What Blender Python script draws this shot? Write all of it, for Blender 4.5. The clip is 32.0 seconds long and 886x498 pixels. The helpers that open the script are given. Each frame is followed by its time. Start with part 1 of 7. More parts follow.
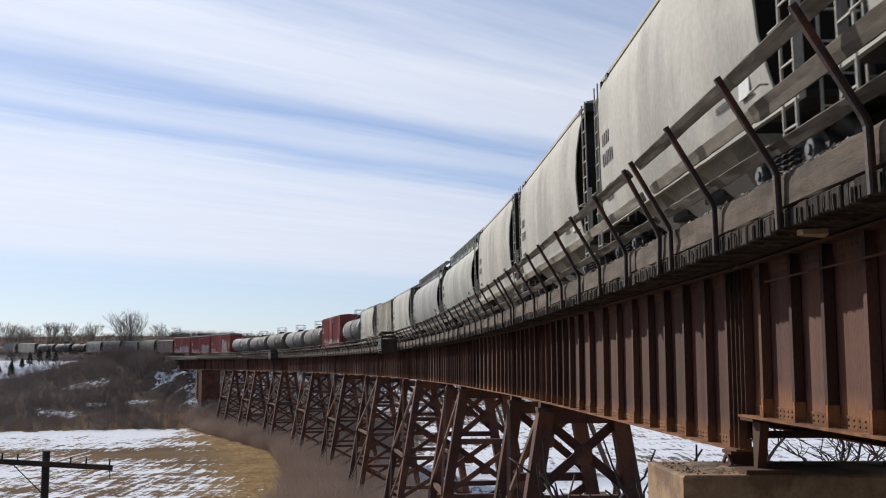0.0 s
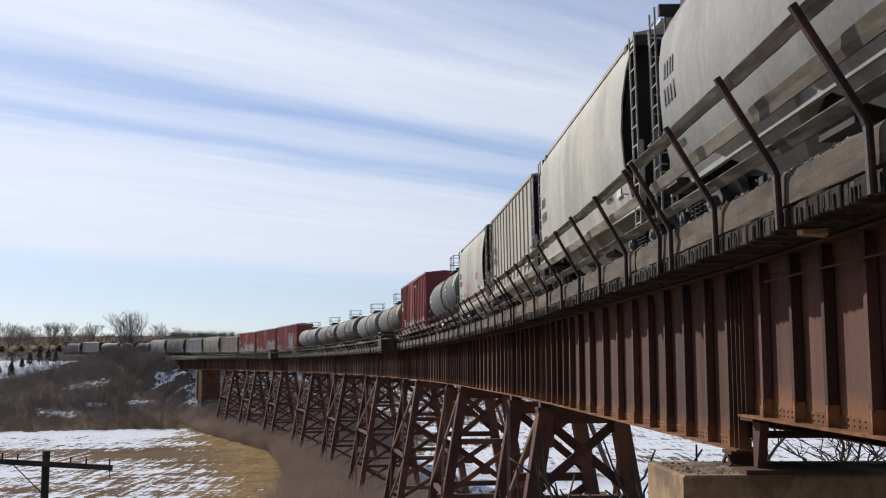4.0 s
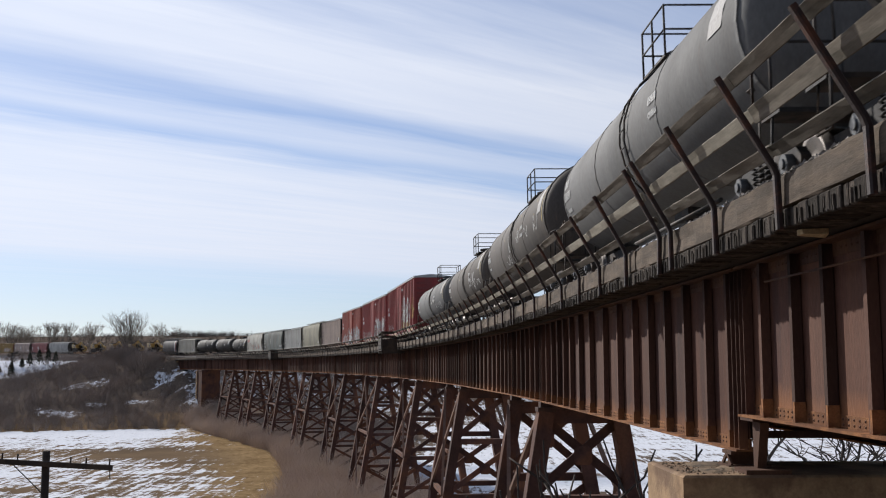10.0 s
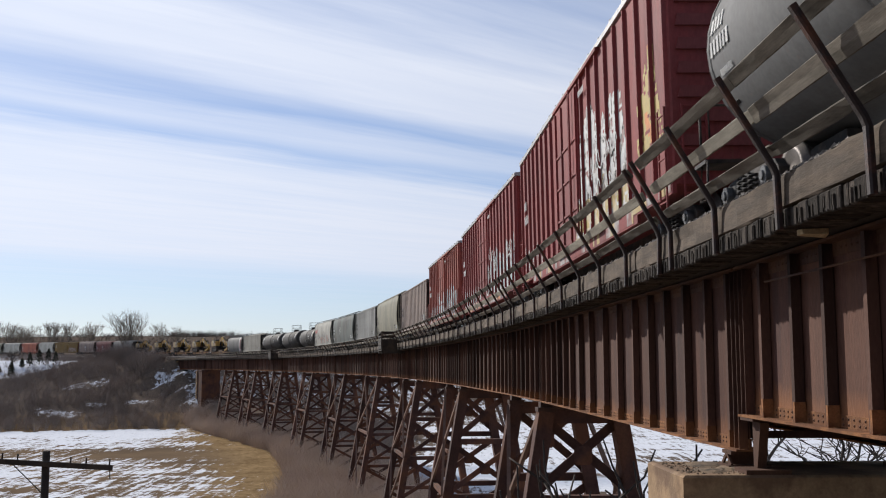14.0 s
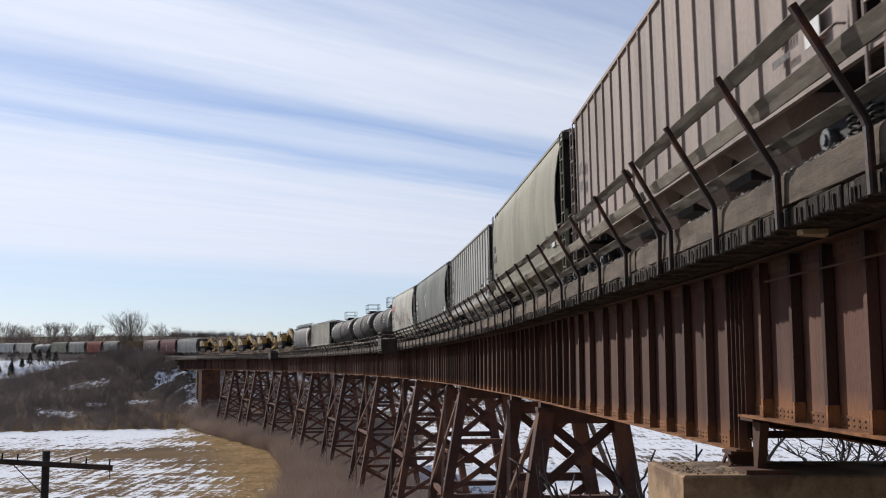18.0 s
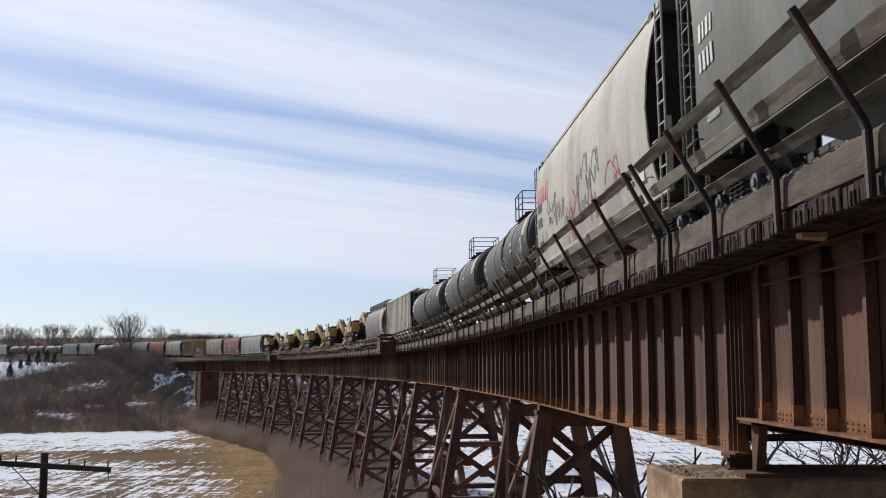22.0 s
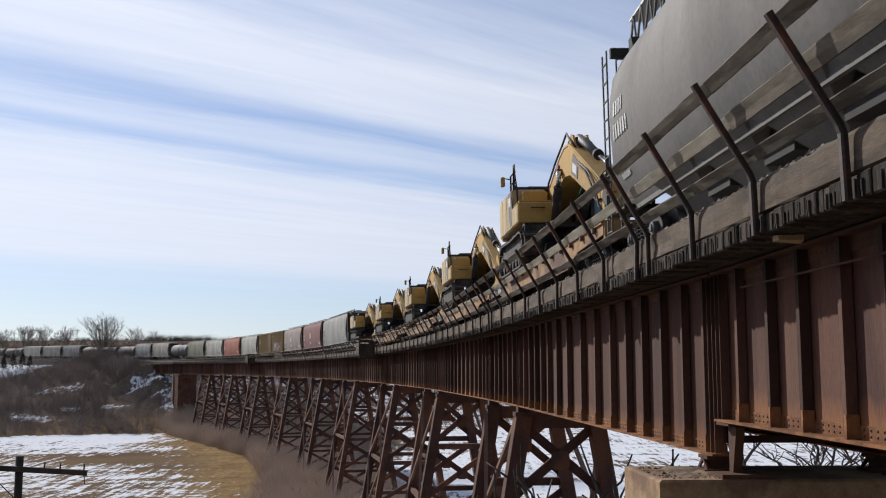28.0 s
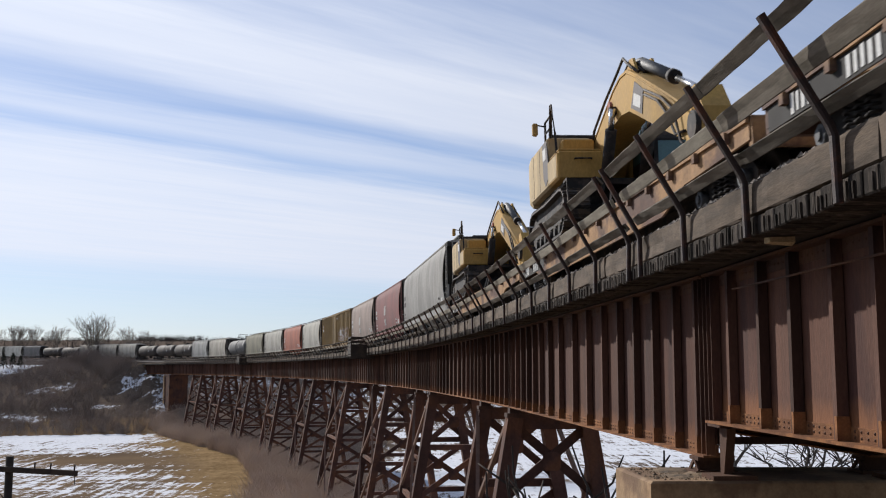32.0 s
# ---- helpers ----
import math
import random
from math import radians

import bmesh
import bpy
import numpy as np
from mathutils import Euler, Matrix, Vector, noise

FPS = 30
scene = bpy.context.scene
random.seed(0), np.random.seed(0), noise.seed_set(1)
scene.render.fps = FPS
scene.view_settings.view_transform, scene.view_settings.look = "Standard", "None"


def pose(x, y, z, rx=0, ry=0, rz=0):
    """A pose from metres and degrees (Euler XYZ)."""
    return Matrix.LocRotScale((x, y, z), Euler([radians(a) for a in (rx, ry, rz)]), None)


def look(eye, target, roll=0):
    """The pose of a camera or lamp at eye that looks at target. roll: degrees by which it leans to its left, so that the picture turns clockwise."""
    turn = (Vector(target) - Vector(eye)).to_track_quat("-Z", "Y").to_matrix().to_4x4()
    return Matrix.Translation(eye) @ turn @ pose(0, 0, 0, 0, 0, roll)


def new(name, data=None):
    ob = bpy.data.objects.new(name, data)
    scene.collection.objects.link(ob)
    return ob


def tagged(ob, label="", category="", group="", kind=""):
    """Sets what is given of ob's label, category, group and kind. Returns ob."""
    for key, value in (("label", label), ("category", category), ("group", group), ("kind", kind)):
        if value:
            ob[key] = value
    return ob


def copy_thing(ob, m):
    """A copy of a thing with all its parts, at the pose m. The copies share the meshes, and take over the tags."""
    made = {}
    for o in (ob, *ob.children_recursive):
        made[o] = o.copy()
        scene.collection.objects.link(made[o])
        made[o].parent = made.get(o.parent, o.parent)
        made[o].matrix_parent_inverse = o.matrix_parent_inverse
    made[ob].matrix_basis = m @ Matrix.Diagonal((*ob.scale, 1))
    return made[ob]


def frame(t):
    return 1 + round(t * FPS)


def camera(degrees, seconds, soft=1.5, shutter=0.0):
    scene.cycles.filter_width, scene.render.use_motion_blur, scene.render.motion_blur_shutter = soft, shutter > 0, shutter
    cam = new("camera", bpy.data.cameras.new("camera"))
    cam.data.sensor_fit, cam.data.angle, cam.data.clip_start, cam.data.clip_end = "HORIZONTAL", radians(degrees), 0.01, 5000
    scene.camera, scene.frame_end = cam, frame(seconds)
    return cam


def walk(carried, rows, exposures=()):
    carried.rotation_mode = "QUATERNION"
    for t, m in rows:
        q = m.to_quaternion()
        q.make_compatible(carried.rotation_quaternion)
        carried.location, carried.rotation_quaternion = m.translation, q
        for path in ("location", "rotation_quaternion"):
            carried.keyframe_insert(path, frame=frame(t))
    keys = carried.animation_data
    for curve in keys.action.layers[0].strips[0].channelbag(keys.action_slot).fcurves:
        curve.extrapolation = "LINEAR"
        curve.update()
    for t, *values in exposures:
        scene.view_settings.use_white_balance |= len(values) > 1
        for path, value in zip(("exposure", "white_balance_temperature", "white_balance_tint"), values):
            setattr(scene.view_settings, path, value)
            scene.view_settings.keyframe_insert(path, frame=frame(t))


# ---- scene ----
cam = camera(47.54, 32.0, soft=1.1, shutter=0.1)

# ---- the plan: eye at the origin, EYE metres over the valley floor; y runs along the trestle ----
EYE = 15.0
TILT = 6.59
SPEED = 16.7
RAIL = EYE + 2.06          # top of rail
TIE_LOW = EYE + 1.38       # underside of the deck
CURB_TOP = EYE + 1.95
DEEP = EYE - 1.19          # bottom of the deep girders
SHALLOW = EYE - 0.70       # bottom of the approach girders

# pan (1/1780 rad), tilt and lean of the hand-steadied tripod head
SWAY = [(0, 0, 0, 0), (21.6, 0, 0, 0), (22, -1.5, 4.4, .12), (22.5, -1.6, 2.2, .07), (23, -3, .5, .05), (23.5, -3, 2.8, .12),
        (24, -2.6, 2, .07), (24.5, -2.3, .6, .05), (25, -3, 3.6, .07), (25.5, -3.6, 5.1, .07), (26.5, -6, 6.6, .07), (27.5, -9.4, 8.2, .07),
        (27.6, -13, 8.2, .07), (27.7, -31, 8.2, .07), (27.8, -38.5, 8.2, .07), (28, -38.8, 8.2, .07), (28.5, -38.6, 11.8, .14), (29, -38.4, 8.8, .2),
        (29.5, -37.8, 7.4, .12), (30, -38.3, 7.6, .12), (30.6, -39.5, 10, .12), (30.7, -42, 10.3, .12), (30.8, -51.5, 10.8, .12), (31, -52.8, 11, .1),
        (31.5, -52.2, 8.9, .12), (32, -52.6, 9.8, .2)]
walk(cam, [(t, pose(0, 0, EYE, 90 + TILT + math.degrees(b / 1780), 0, math.degrees(a / 1780)) @ pose(0, 0, 0, 0, 0, r))
           for t, a, b, r in SWAY], [(0, 0.0, 6280, 10), (32, 0.0, 6280, 10)])

# ---- sky and sun ----
SUN_AZ, SUN_EL = math.radians(-36), math.radians(29)   # azimuth from +y towards +x
SUN_TO = (math.sin(SUN_AZ) * math.cos(SUN_EL), math.cos(SUN_AZ) * math.cos(SUN_EL), math.sin(SUN_EL))
world = bpy.data.worlds.new("winter_sky")
scene.world = world
world.use_nodes = True
wn, wl = world.node_tree.nodes, world.node_tree.links
wn.clear()


def wmath(op, a, b=None, c=None):
    n = wn.new("ShaderNodeMath")
    n.operation = op
    for i, v in enumerate((a, b, c)):
        if v is None:
            continue
        if isinstance(v, (int, float)):
            n.inputs[i].default_value = v
        else:
            wl.new(v, n.inputs[i])
    return n.outputs[0]


def build_sky():
    out = wn.new("ShaderNodeOutputWorld")
    bg = wn.new("ShaderNodeBackground")
    wl.new(bg.outputs[0], out.inputs[0])
    sky = wn.new("ShaderNodeTexSky")
    sky.sky_type = "NISHITA"
    sky.sun_disc = False
    sky.sun_elevation, sky.sun_rotation = SUN_EL, SUN_AZ
    sky.air_density, sky.dust_density, sky.ozone_density = 1.0, 0.2, 3.5
    co = wn.new("ShaderNodeTexCoord")
    sep = wn.new("ShaderNodeSeparateXYZ")
    wl.new(co.outputs["Generated"], sep.inputs[0])
    x, y, z = sep.outputs
    zc = wmath("MAXIMUM", z, 0.03)
    px, py = wmath("DIVIDE", x, zc), wmath("DIVIDE", y, zc)
    along = wmath("ADD", wmath("MULTIPLY", px, 0.79), wmath("MULTIPLY", py, 0.62))
    across = wmath("ADD", wmath("MULTIPLY", px, -0.62), wmath("MULTIPLY", py, 0.79))

    def streak(sa, sc, detail, rough, off):
        comb = wn.new("ShaderNodeCombineXYZ")
        wl.new(wmath("MULTIPLY", along, sa), comb.inputs[0])
        wl.new(wmath("MULTIPLY", across, sc), comb.inputs[1])
        comb.inputs[2].default_value = off
        nz = wn.new("ShaderNodeTexNoise")
        nz.inputs["Scale"].default_value = 1.0
        nz.inputs["Detail"].default_value = detail
        nz.inputs["Roughness"].default_value = rough
        wl.new(comb.outputs[0], nz.inputs["Vector"])
        return wmath("SUBTRACT", nz.outputs[0], 0.5)

    broad = streak(0.28, 1.1, 5, 0.55, 3.1)
    fine = streak(0.9, 6.0, 6, 0.6, 9.7)
    wv = wmath("ADD", across, wmath("MULTIPLY", broad, 1.1))
    wv = wmath("ADD", wv, wmath("MULTIPLY", fine, 0.35))
    ramp = wn.new("ShaderNodeValToRGB")
    el = ramp.color_ramp.elements
    stops = [(0.0, .5), (.12, .40), (.165, .5), (.215, .95), (.25, .90), (.279, .30), (.305, .62), (.325, .66), (.347, .36),
             (.38, .86), (.5, .97), (.70, .93), (.83, .55), (1.0, .42)]
    el[0].position, el[1].position = 0.0, 1.0
    for p, v in stops[1:-1]:
        el.new(p)
    for e, (p, v) in zip(el, stops):
        e.position, e.color = p, (v, v, v, 1)
    wl.new(wmath("DIVIDE", wv, 12.0), ramp.inputs[0])
    dens = wmath("ADD", ramp.outputs[0], wmath("MULTIPLY", fine, 0.35))
    dens = wmath("MINIMUM", wmath("MAXIMUM", dens, 0.0), 1.0)
    scale = wn.new("ShaderNodeVectorMath")
    scale.operation = "SCALE"
    wl.new(sky.outputs[0], scale.inputs[0])
    scale.inputs["Scale"].default_value = 0.080
    tint = wn.new("ShaderNodeVectorMath")
    tint.operation = "MULTIPLY"
    tint.inputs[1].default_value = (0.90, 0.96, 1.12)
    wl.new(scale.outputs[0], tint.inputs[0])
    mix = wn.new("ShaderNodeMix")
    mix.data_type = "RGBA"
    wl.new(dens, mix.inputs[0])
    wl.new(tint.outputs[0], mix.inputs[6])
    # thin cloud scatters forwards: it is brightest on the sun's side
    facing = wmath("ADD", wmath("ADD", wmath("MULTIPLY", x, SUN_TO[0]), wmath("MULTIPLY", y, SUN_TO[1])), wmath("MULTIPLY", z, SUN_TO[2]))
    lit = wn.new("ShaderNodeMapRange")
    for i, v in enumerate((-.85, .3, .24, 1.0)):
        lit.inputs[i + 1].default_value = v
    wl.new(facing, lit.inputs[0])
    glow = wn.new("ShaderNodeMapRange")
    for i, v in enumerate((.58, .96, .81, 1.08)):
        glow.inputs[i + 1].default_value = v
    wl.new(facing, glow.inputs[0])
    cloud = wn.new("ShaderNodeVectorMath")
    cloud.operation = "SCALE"
    cloud.inputs[0].default_value = (0.79, 0.825, 0.92)
    wl.new(wmath("MULTIPLY", lit.outputs[0], glow.outputs[0]), cloud.inputs["Scale"])
    wl.new(cloud.outputs[0], mix.inputs[7])
    wl.new(mix.outputs[2], bg.inputs[0])
    bg.inputs[1].default_value = 1.0


build_sky()
sun_data = bpy.data.lights.new("sun", "SUN")
sun_data.energy, sun_data.angle, sun_data.color = 4.6, math.radians(0.8), (1.0, 0.93, 0.84)
sun = new("sun", sun_data)
sun_dir = Vector((math.sin(SUN_AZ) * math.cos(SUN_EL), math.cos(SUN_AZ) * math.cos(SUN_EL), math.sin(SUN_EL)))
sun.matrix_world = look(sun_dir * 400 + Vector((0, 100, 0)), (0, 100, 0))
scene.view_settings.exposure = 0.0

# ---- materials ----


def material(name, base, rough=0.7, metal=0.0, vary=0.25, scale=3.0, stretch=(1, 1, 1), second=None, second_amount=0.5,
             bump=0.2, fine=40.0, per_object=0.0, spec=0.4, streaks=0.0, streak_color=(0.03, 0.025, 0.02), foot=None, grain=.35, pits=0.0, runs=0.0):
    m = bpy.data.materials.new(name)
    m.use_nodes = True
    n, l = m.node_tree.nodes, m.node_tree.links
    b = n["Principled BSDF"]
    b.inputs["Roughness"].default_value, b.inputs["Metallic"].default_value = rough, metal
    b.inputs["Specular IOR Level"].default_value = spec
    co = n.new("ShaderNodeTexCoord")
    mp = n.new("ShaderNodeMapping")
    mp.inputs["Scale"].default_value = stretch
    l.new(co.outputs["Object"], mp.inputs[0])

    def noise_tex(sc, det, vec):
        t = n.new("ShaderNodeTexNoise")
        t.inputs["Scale"].default_value, t.inputs["Detail"].default_value, t.inputs["Roughness"].default_value = sc, det, 0.6
        l.new(vec, t.inputs["Vector"])
        return t.outputs[0]

    def rng(v, a, c, lo, hi):
        r = n.new("ShaderNodeMapRange")
        r.inputs[1].default_value, r.inputs[2].default_value = a, c
        r.inputs[3].default_value, r.inputs[4].default_value = lo, hi
        l.new(v, r.inputs[0])
        return r.outputs[0]

    def mixc(fac, a, c, kind="MIX"):
        x = n.new("ShaderNodeMix")
        x.data_type, x.blend_type = "RGBA", kind
        if isinstance(fac, float):
            x.inputs[0].default_value = fac
        else:
            l.new(fac, x.inputs[0])
        for i, v in ((6, a), (7, c)):
            if isinstance(v, tuple):
                x.inputs[i].default_value = (*v, 1)
            else:
                l.new(v, x.inputs[i])
        return x.outputs[2]

    big = noise_tex(scale, 4, mp.outputs[0])
    small = noise_tex(fine, 3, mp.outputs[0])
    dark = tuple(c * (1 - vary) for c in base)
    light = tuple(min(1, c * (1 + vary)) for c in base)
    col = mixc(rng(big, .3, .7, 0, 1), dark, light)
    if second:
        patch = noise_tex(scale * 0.63, 6, mp.outputs[0])
        col = mixc(rng(patch, .5 - .12 * second_amount, .66 - .22 * second_amount, 0, 1), col, second)
    if streaks:
        sm = n.new("ShaderNodeMapping")
        sm.inputs["Scale"].default_value = (2.2, 2.2, 0.16)
        l.new(co.outputs["Object"], sm.inputs[0])
        st = noise_tex(1.3, 5, sm.outputs[0])
        col = mixc(rng(st, .5, .78, 0, streaks), col, streak_color)
    if runs:
        # thin rusty runs down painted sheets, sparse
        rm = n.new("ShaderNodeMapping")
        rm.inputs["Scale"].default_value = (5.5, 5.5, 0.22)
        l.new(co.outputs["Object"], rm.inputs[0])
        col = mixc(rng(noise_tex(1.5, 3, rm.outputs[0]), .66, .76, 0, runs), col, (0.20, 0.105, 0.06))
    if foot:
        # rust bloom that creeps up from the flange, ragged by noise
        gp = n.new("ShaderNodeNewGeometry")
        sp = n.new("ShaderNodeSeparateXYZ")
        l.new(gp.outputs["Position"], sp.inputs[0])
        ad = n.new("ShaderNodeMath")
        ad.operation = "MULTIPLY_ADD"
        l.new(big, ad.inputs[0])
        ad.inputs[1].default_value = -.55
        l.new(sp.outputs[2], ad.inputs[2])
        col = mixc(rng(ad.outputs[0], foot[0] - .2, foot[0] + .2, 1, 0), col, foot[1])
    col = mixc(grain, col, mixc(1.0, col, rng(small, .25, .75, .45, 1.4), "MULTIPLY"))
    if pits:
        # long dark checks and knots in old timber
        pm_ = n.new("ShaderNodeMapping")
        pm_.inputs["Scale"].default_value = (.5, 9, 9)
        l.new(co.outputs["Object"], pm_.inputs[0])
        col = mixc(rng(noise_tex(2.4, 5, pm_.outputs[0]), .56, .70, 0, pits), col, tuple(c * .25 for c in base))
        blots = noise_tex(3.1, 4, co.outputs["Object"])
        col = mixc(rng(blots, .55, .75, 0, pits * .8), col, tuple(c * .4 for c in base))
    if per_object:
        oi = n.new("ShaderNodeObjectInfo")
        col = mixc(1.0, col, rng(oi.outputs["Random"], 0, 1, 1 - per_object, 1 + per_object), "MULTIPLY")
    l.new(col, b.inputs["Base Color"])
    l.new(rng(big, .2, .8, max(.05, rough - .1), min(1, rough + .12)), b.inputs["Roughness"])
    if bump:
        bp = n.new("ShaderNodeBump")
        bp.inputs["Strength"].default_value, bp.inputs["Distance"].default_value = bump, 0.02
        l.new(small, bp.inputs["Height"])
        l.new(bp.outputs[0], b.inputs["Normal"])
    return m


GIRDER_DEEP = material("girder_rust", (0.055, 0.0238, 0.0175), .85, 0, .35, 1.1, (1, 1, .3), (0.074, 0.031, 0.019), .45, .3, 30, foot=(DEEP - .06, (0.20, 0.083, 0.034)), per_object=.12, spec=.25, streaks=.6, streak_color=(0.125, 0.054, 0.032))
GIRDER_SHALLOW = material("girder_rust_approach", (0.060, 0.0265, 0.0205), .85, 0, .35, 1.1, (1, 1, .3), (0.10, 0.046, 0.03), .45, .3, 30, foot=(SHALLOW - .02, (0.25, 0.105, 0.042)), per_object=.12, spec=.25, streaks=.6, streak_color=(0.14, 0.062, 0.038))
RUST = material("rusted_steel", (0.060, 0.032, 0.025), .85, 0, .3, 1.2, (1, 1, .35), (0.095, 0.046, 0.026), .45, .3, 30, spec=.25)
RUST_LOW = material("orange_rust", (0.25, 0.112, 0.046), .9, 0, .3, 3, (1, 1, 1), (0.15, 0.065, 0.03), .5, .4, 40, spec=.2)
STIFF = material("stiffener_steel", (0.036, 0.0175, 0.0145), .85, 0, .5, 1.4, (1, 1, .4), (0.085, 0.042, 0.029), .3, .3, 30, foot=(DEEP - .10, (0.21, 0.09, 0.04)), per_object=.45, spec=.3)
RUST_TOWER = material("tower_steel", (0.080, 0.039, 0.030), .85, 0, .45, .7, (1, 1, 1), (0.13, 0.055, 0.030), .35, .2, 12, per_object=.3, spec=.25, streaks=.4, streak_color=(0.022, 0.014, 0.012))
TOWER_LACE = material("bracing_steel", (0.17, 0.105, 0.080), .8, 0, .35, .9, (1, 1, 1), (0.21, 0.125, 0.085), .4, .2, 12, per_object=.2, spec=.3)
POST_STEEL = material("post_steel", (0.030, 0.019, 0.017), .7, .2, .35, 4, (1, 1, 1), (0.09, 0.035, 0.02), .35, .3, 40)
OLD_WOOD = material("weathered_timber", (0.140, 0.107, 0.079), .92, 0, .35, 1.6, (.5, 3, 3), (0.085, 0.066, 0.05), .5, .3, 22, .25, spec=.2, grain=.4, pits=.5)
END_WOOD = material("split_tie_ends", (0.075, 0.061, 0.050), .95, 0, .55, 5, (5, 2, .9), (0.03, 0.025, 0.021), .6, .8, 26, .45, spec=.15, grain=.7)
RAIL_WOOD = material("grey_railing_timber", (0.150, 0.129, 0.102), .92, 0, .3, 1.6, (.5, 4, 4), (0.10, 0.087, 0.068), .45, .15, 20, .35, spec=.2, grain=.3, pits=.28)
PALE_WOOD = material("pale_split_wood", (0.42, 0.33, 0.20), .9, 0, .25, 6, (1, 4, 4), None, .4, .6, 24)
RAIL_PALE = material("bleached_railing_timber", (0.34, 0.31, 0.245), .92, 0, .25, 1.6, (.5, 4, 4), (0.265, 0.235, 0.185), .45, .15, 20, .25, spec=.2, grain=.3, pits=.25)
DARK_WOOD = material("creosoted_timber", (0.026, 0.020, 0.016), .9, 0, .4, 2, (1, 1, 1), (0.05, 0.037, 0.027), .35, .5, 20, .2)
BALLAST = material("ballast", (0.36, 0.32, 0.28), .95, 0, .5, 9, (1, 1, 1), (0.16, 0.14, 0.12), .5, .9, 30, .35)
CONCRETE = material("old_concrete", (0.33, 0.215, 0.115), .92, 0, .25, 1.3, (1, 1, 1), (0.17, 0.10, 0.055), .5, .5, 18)
DIRT = material("pier_dirt", (0.12, 0.085, 0.055), .95, 0, .4, 6, (1, 1, 1), (0.22, 0.15, 0.09), .4, .5, 30)
RAIL_STEEL = material("rail_steel", (0.12, 0.085, 0.07), .5, .5, .2, 3)
BLACK = material("black_running_gear", (0.019, 0.017, 0.016), .75, .1, .4, 4, (1, 1, 1), (0.062, 0.046, 0.036), .35, .2, 25)
WHEEL = material("wheel_steel", (0.10, 0.085, 0.075), .5, .6, .3, 5)
BEARING = material("bearing_cap_blue", (0.085, 0.09, 0.097), .65, .1, .4, 8)
WHITE_BAR = material("stencil_white", (0.56, 0.56, 0.54), .7, 0, .12, 6, bump=0)
DARK_BAR = material("stencil_dark", (0.10, 0.09, 0.09), .7, 0, .12, 6, bump=0)
RED_BAR = material("stencil_red", (0.42, 0.07, 0.06), .7, 0, .12, 6, bump=0)
YELLOW_BAR = material("stencil_yellow", (0.44, 0.33, 0.10), .7, 0, .15, 6, bump=0)
TEAL_BAR = material("spray_teal", (0.28, 0.42, 0.45), .7, 0, .3, 2, bump=0)
ORANGE_BAR = material("spray_orange", (0.55, 0.20, 0.06), .7, 0, .3, 2, bump=0)
TWIG = material("bare_twigs", (0.17, 0.145, 0.12), .95, 0, .3, .4, (1, 1, 1), (0.24, 0.205, 0.17), .4, 0, 5, .15)
BRUSH = material("brown_brush", (0.225, 0.18, 0.15), .95, 0, .35, .08, (1, 1, 1), (0.29, 0.24, 0.205), .45, 0, 3, .1)
PALE_BRUSH = material("pale_brown_brush", (0.47, 0.375, 0.305), .95, 0, .3, .06, (1, 1, 1), (0.53, 0.43, 0.345), .4, 0, 3, .1)
HILL_BRUSH = material("hill_brush", (0.085, 0.068, 0.056), .95, 0, .3, .02, (1, 1, 1), (0.12, 0.10, 0.085), .4, 0, 3, .1)
DEAD_LEAF = material("dead_leaf", (0.13, 0.055, 0.035), .8, 0, .3, 40, bump=0)
BARK = material("grey_bark", (0.16, 0.135, 0.11), .95, 0, .3, 2, (1, 1, .3), None, .4, .4, 14, .1)
DARK_BARK = material("dark_bark", (0.052, 0.042, 0.036), .95, 0, .3, 2, (1, 1, .3), None, .4, .4, 14, .1)
CEDAR = material("cedar_green", (0.030, 0.036, 0.022), .95, 0, .35, 1.2, (1, 1, 1), (0.055, 0.05, 0.03), .4, 0, 6, .1)

# ---- mesh tools ----


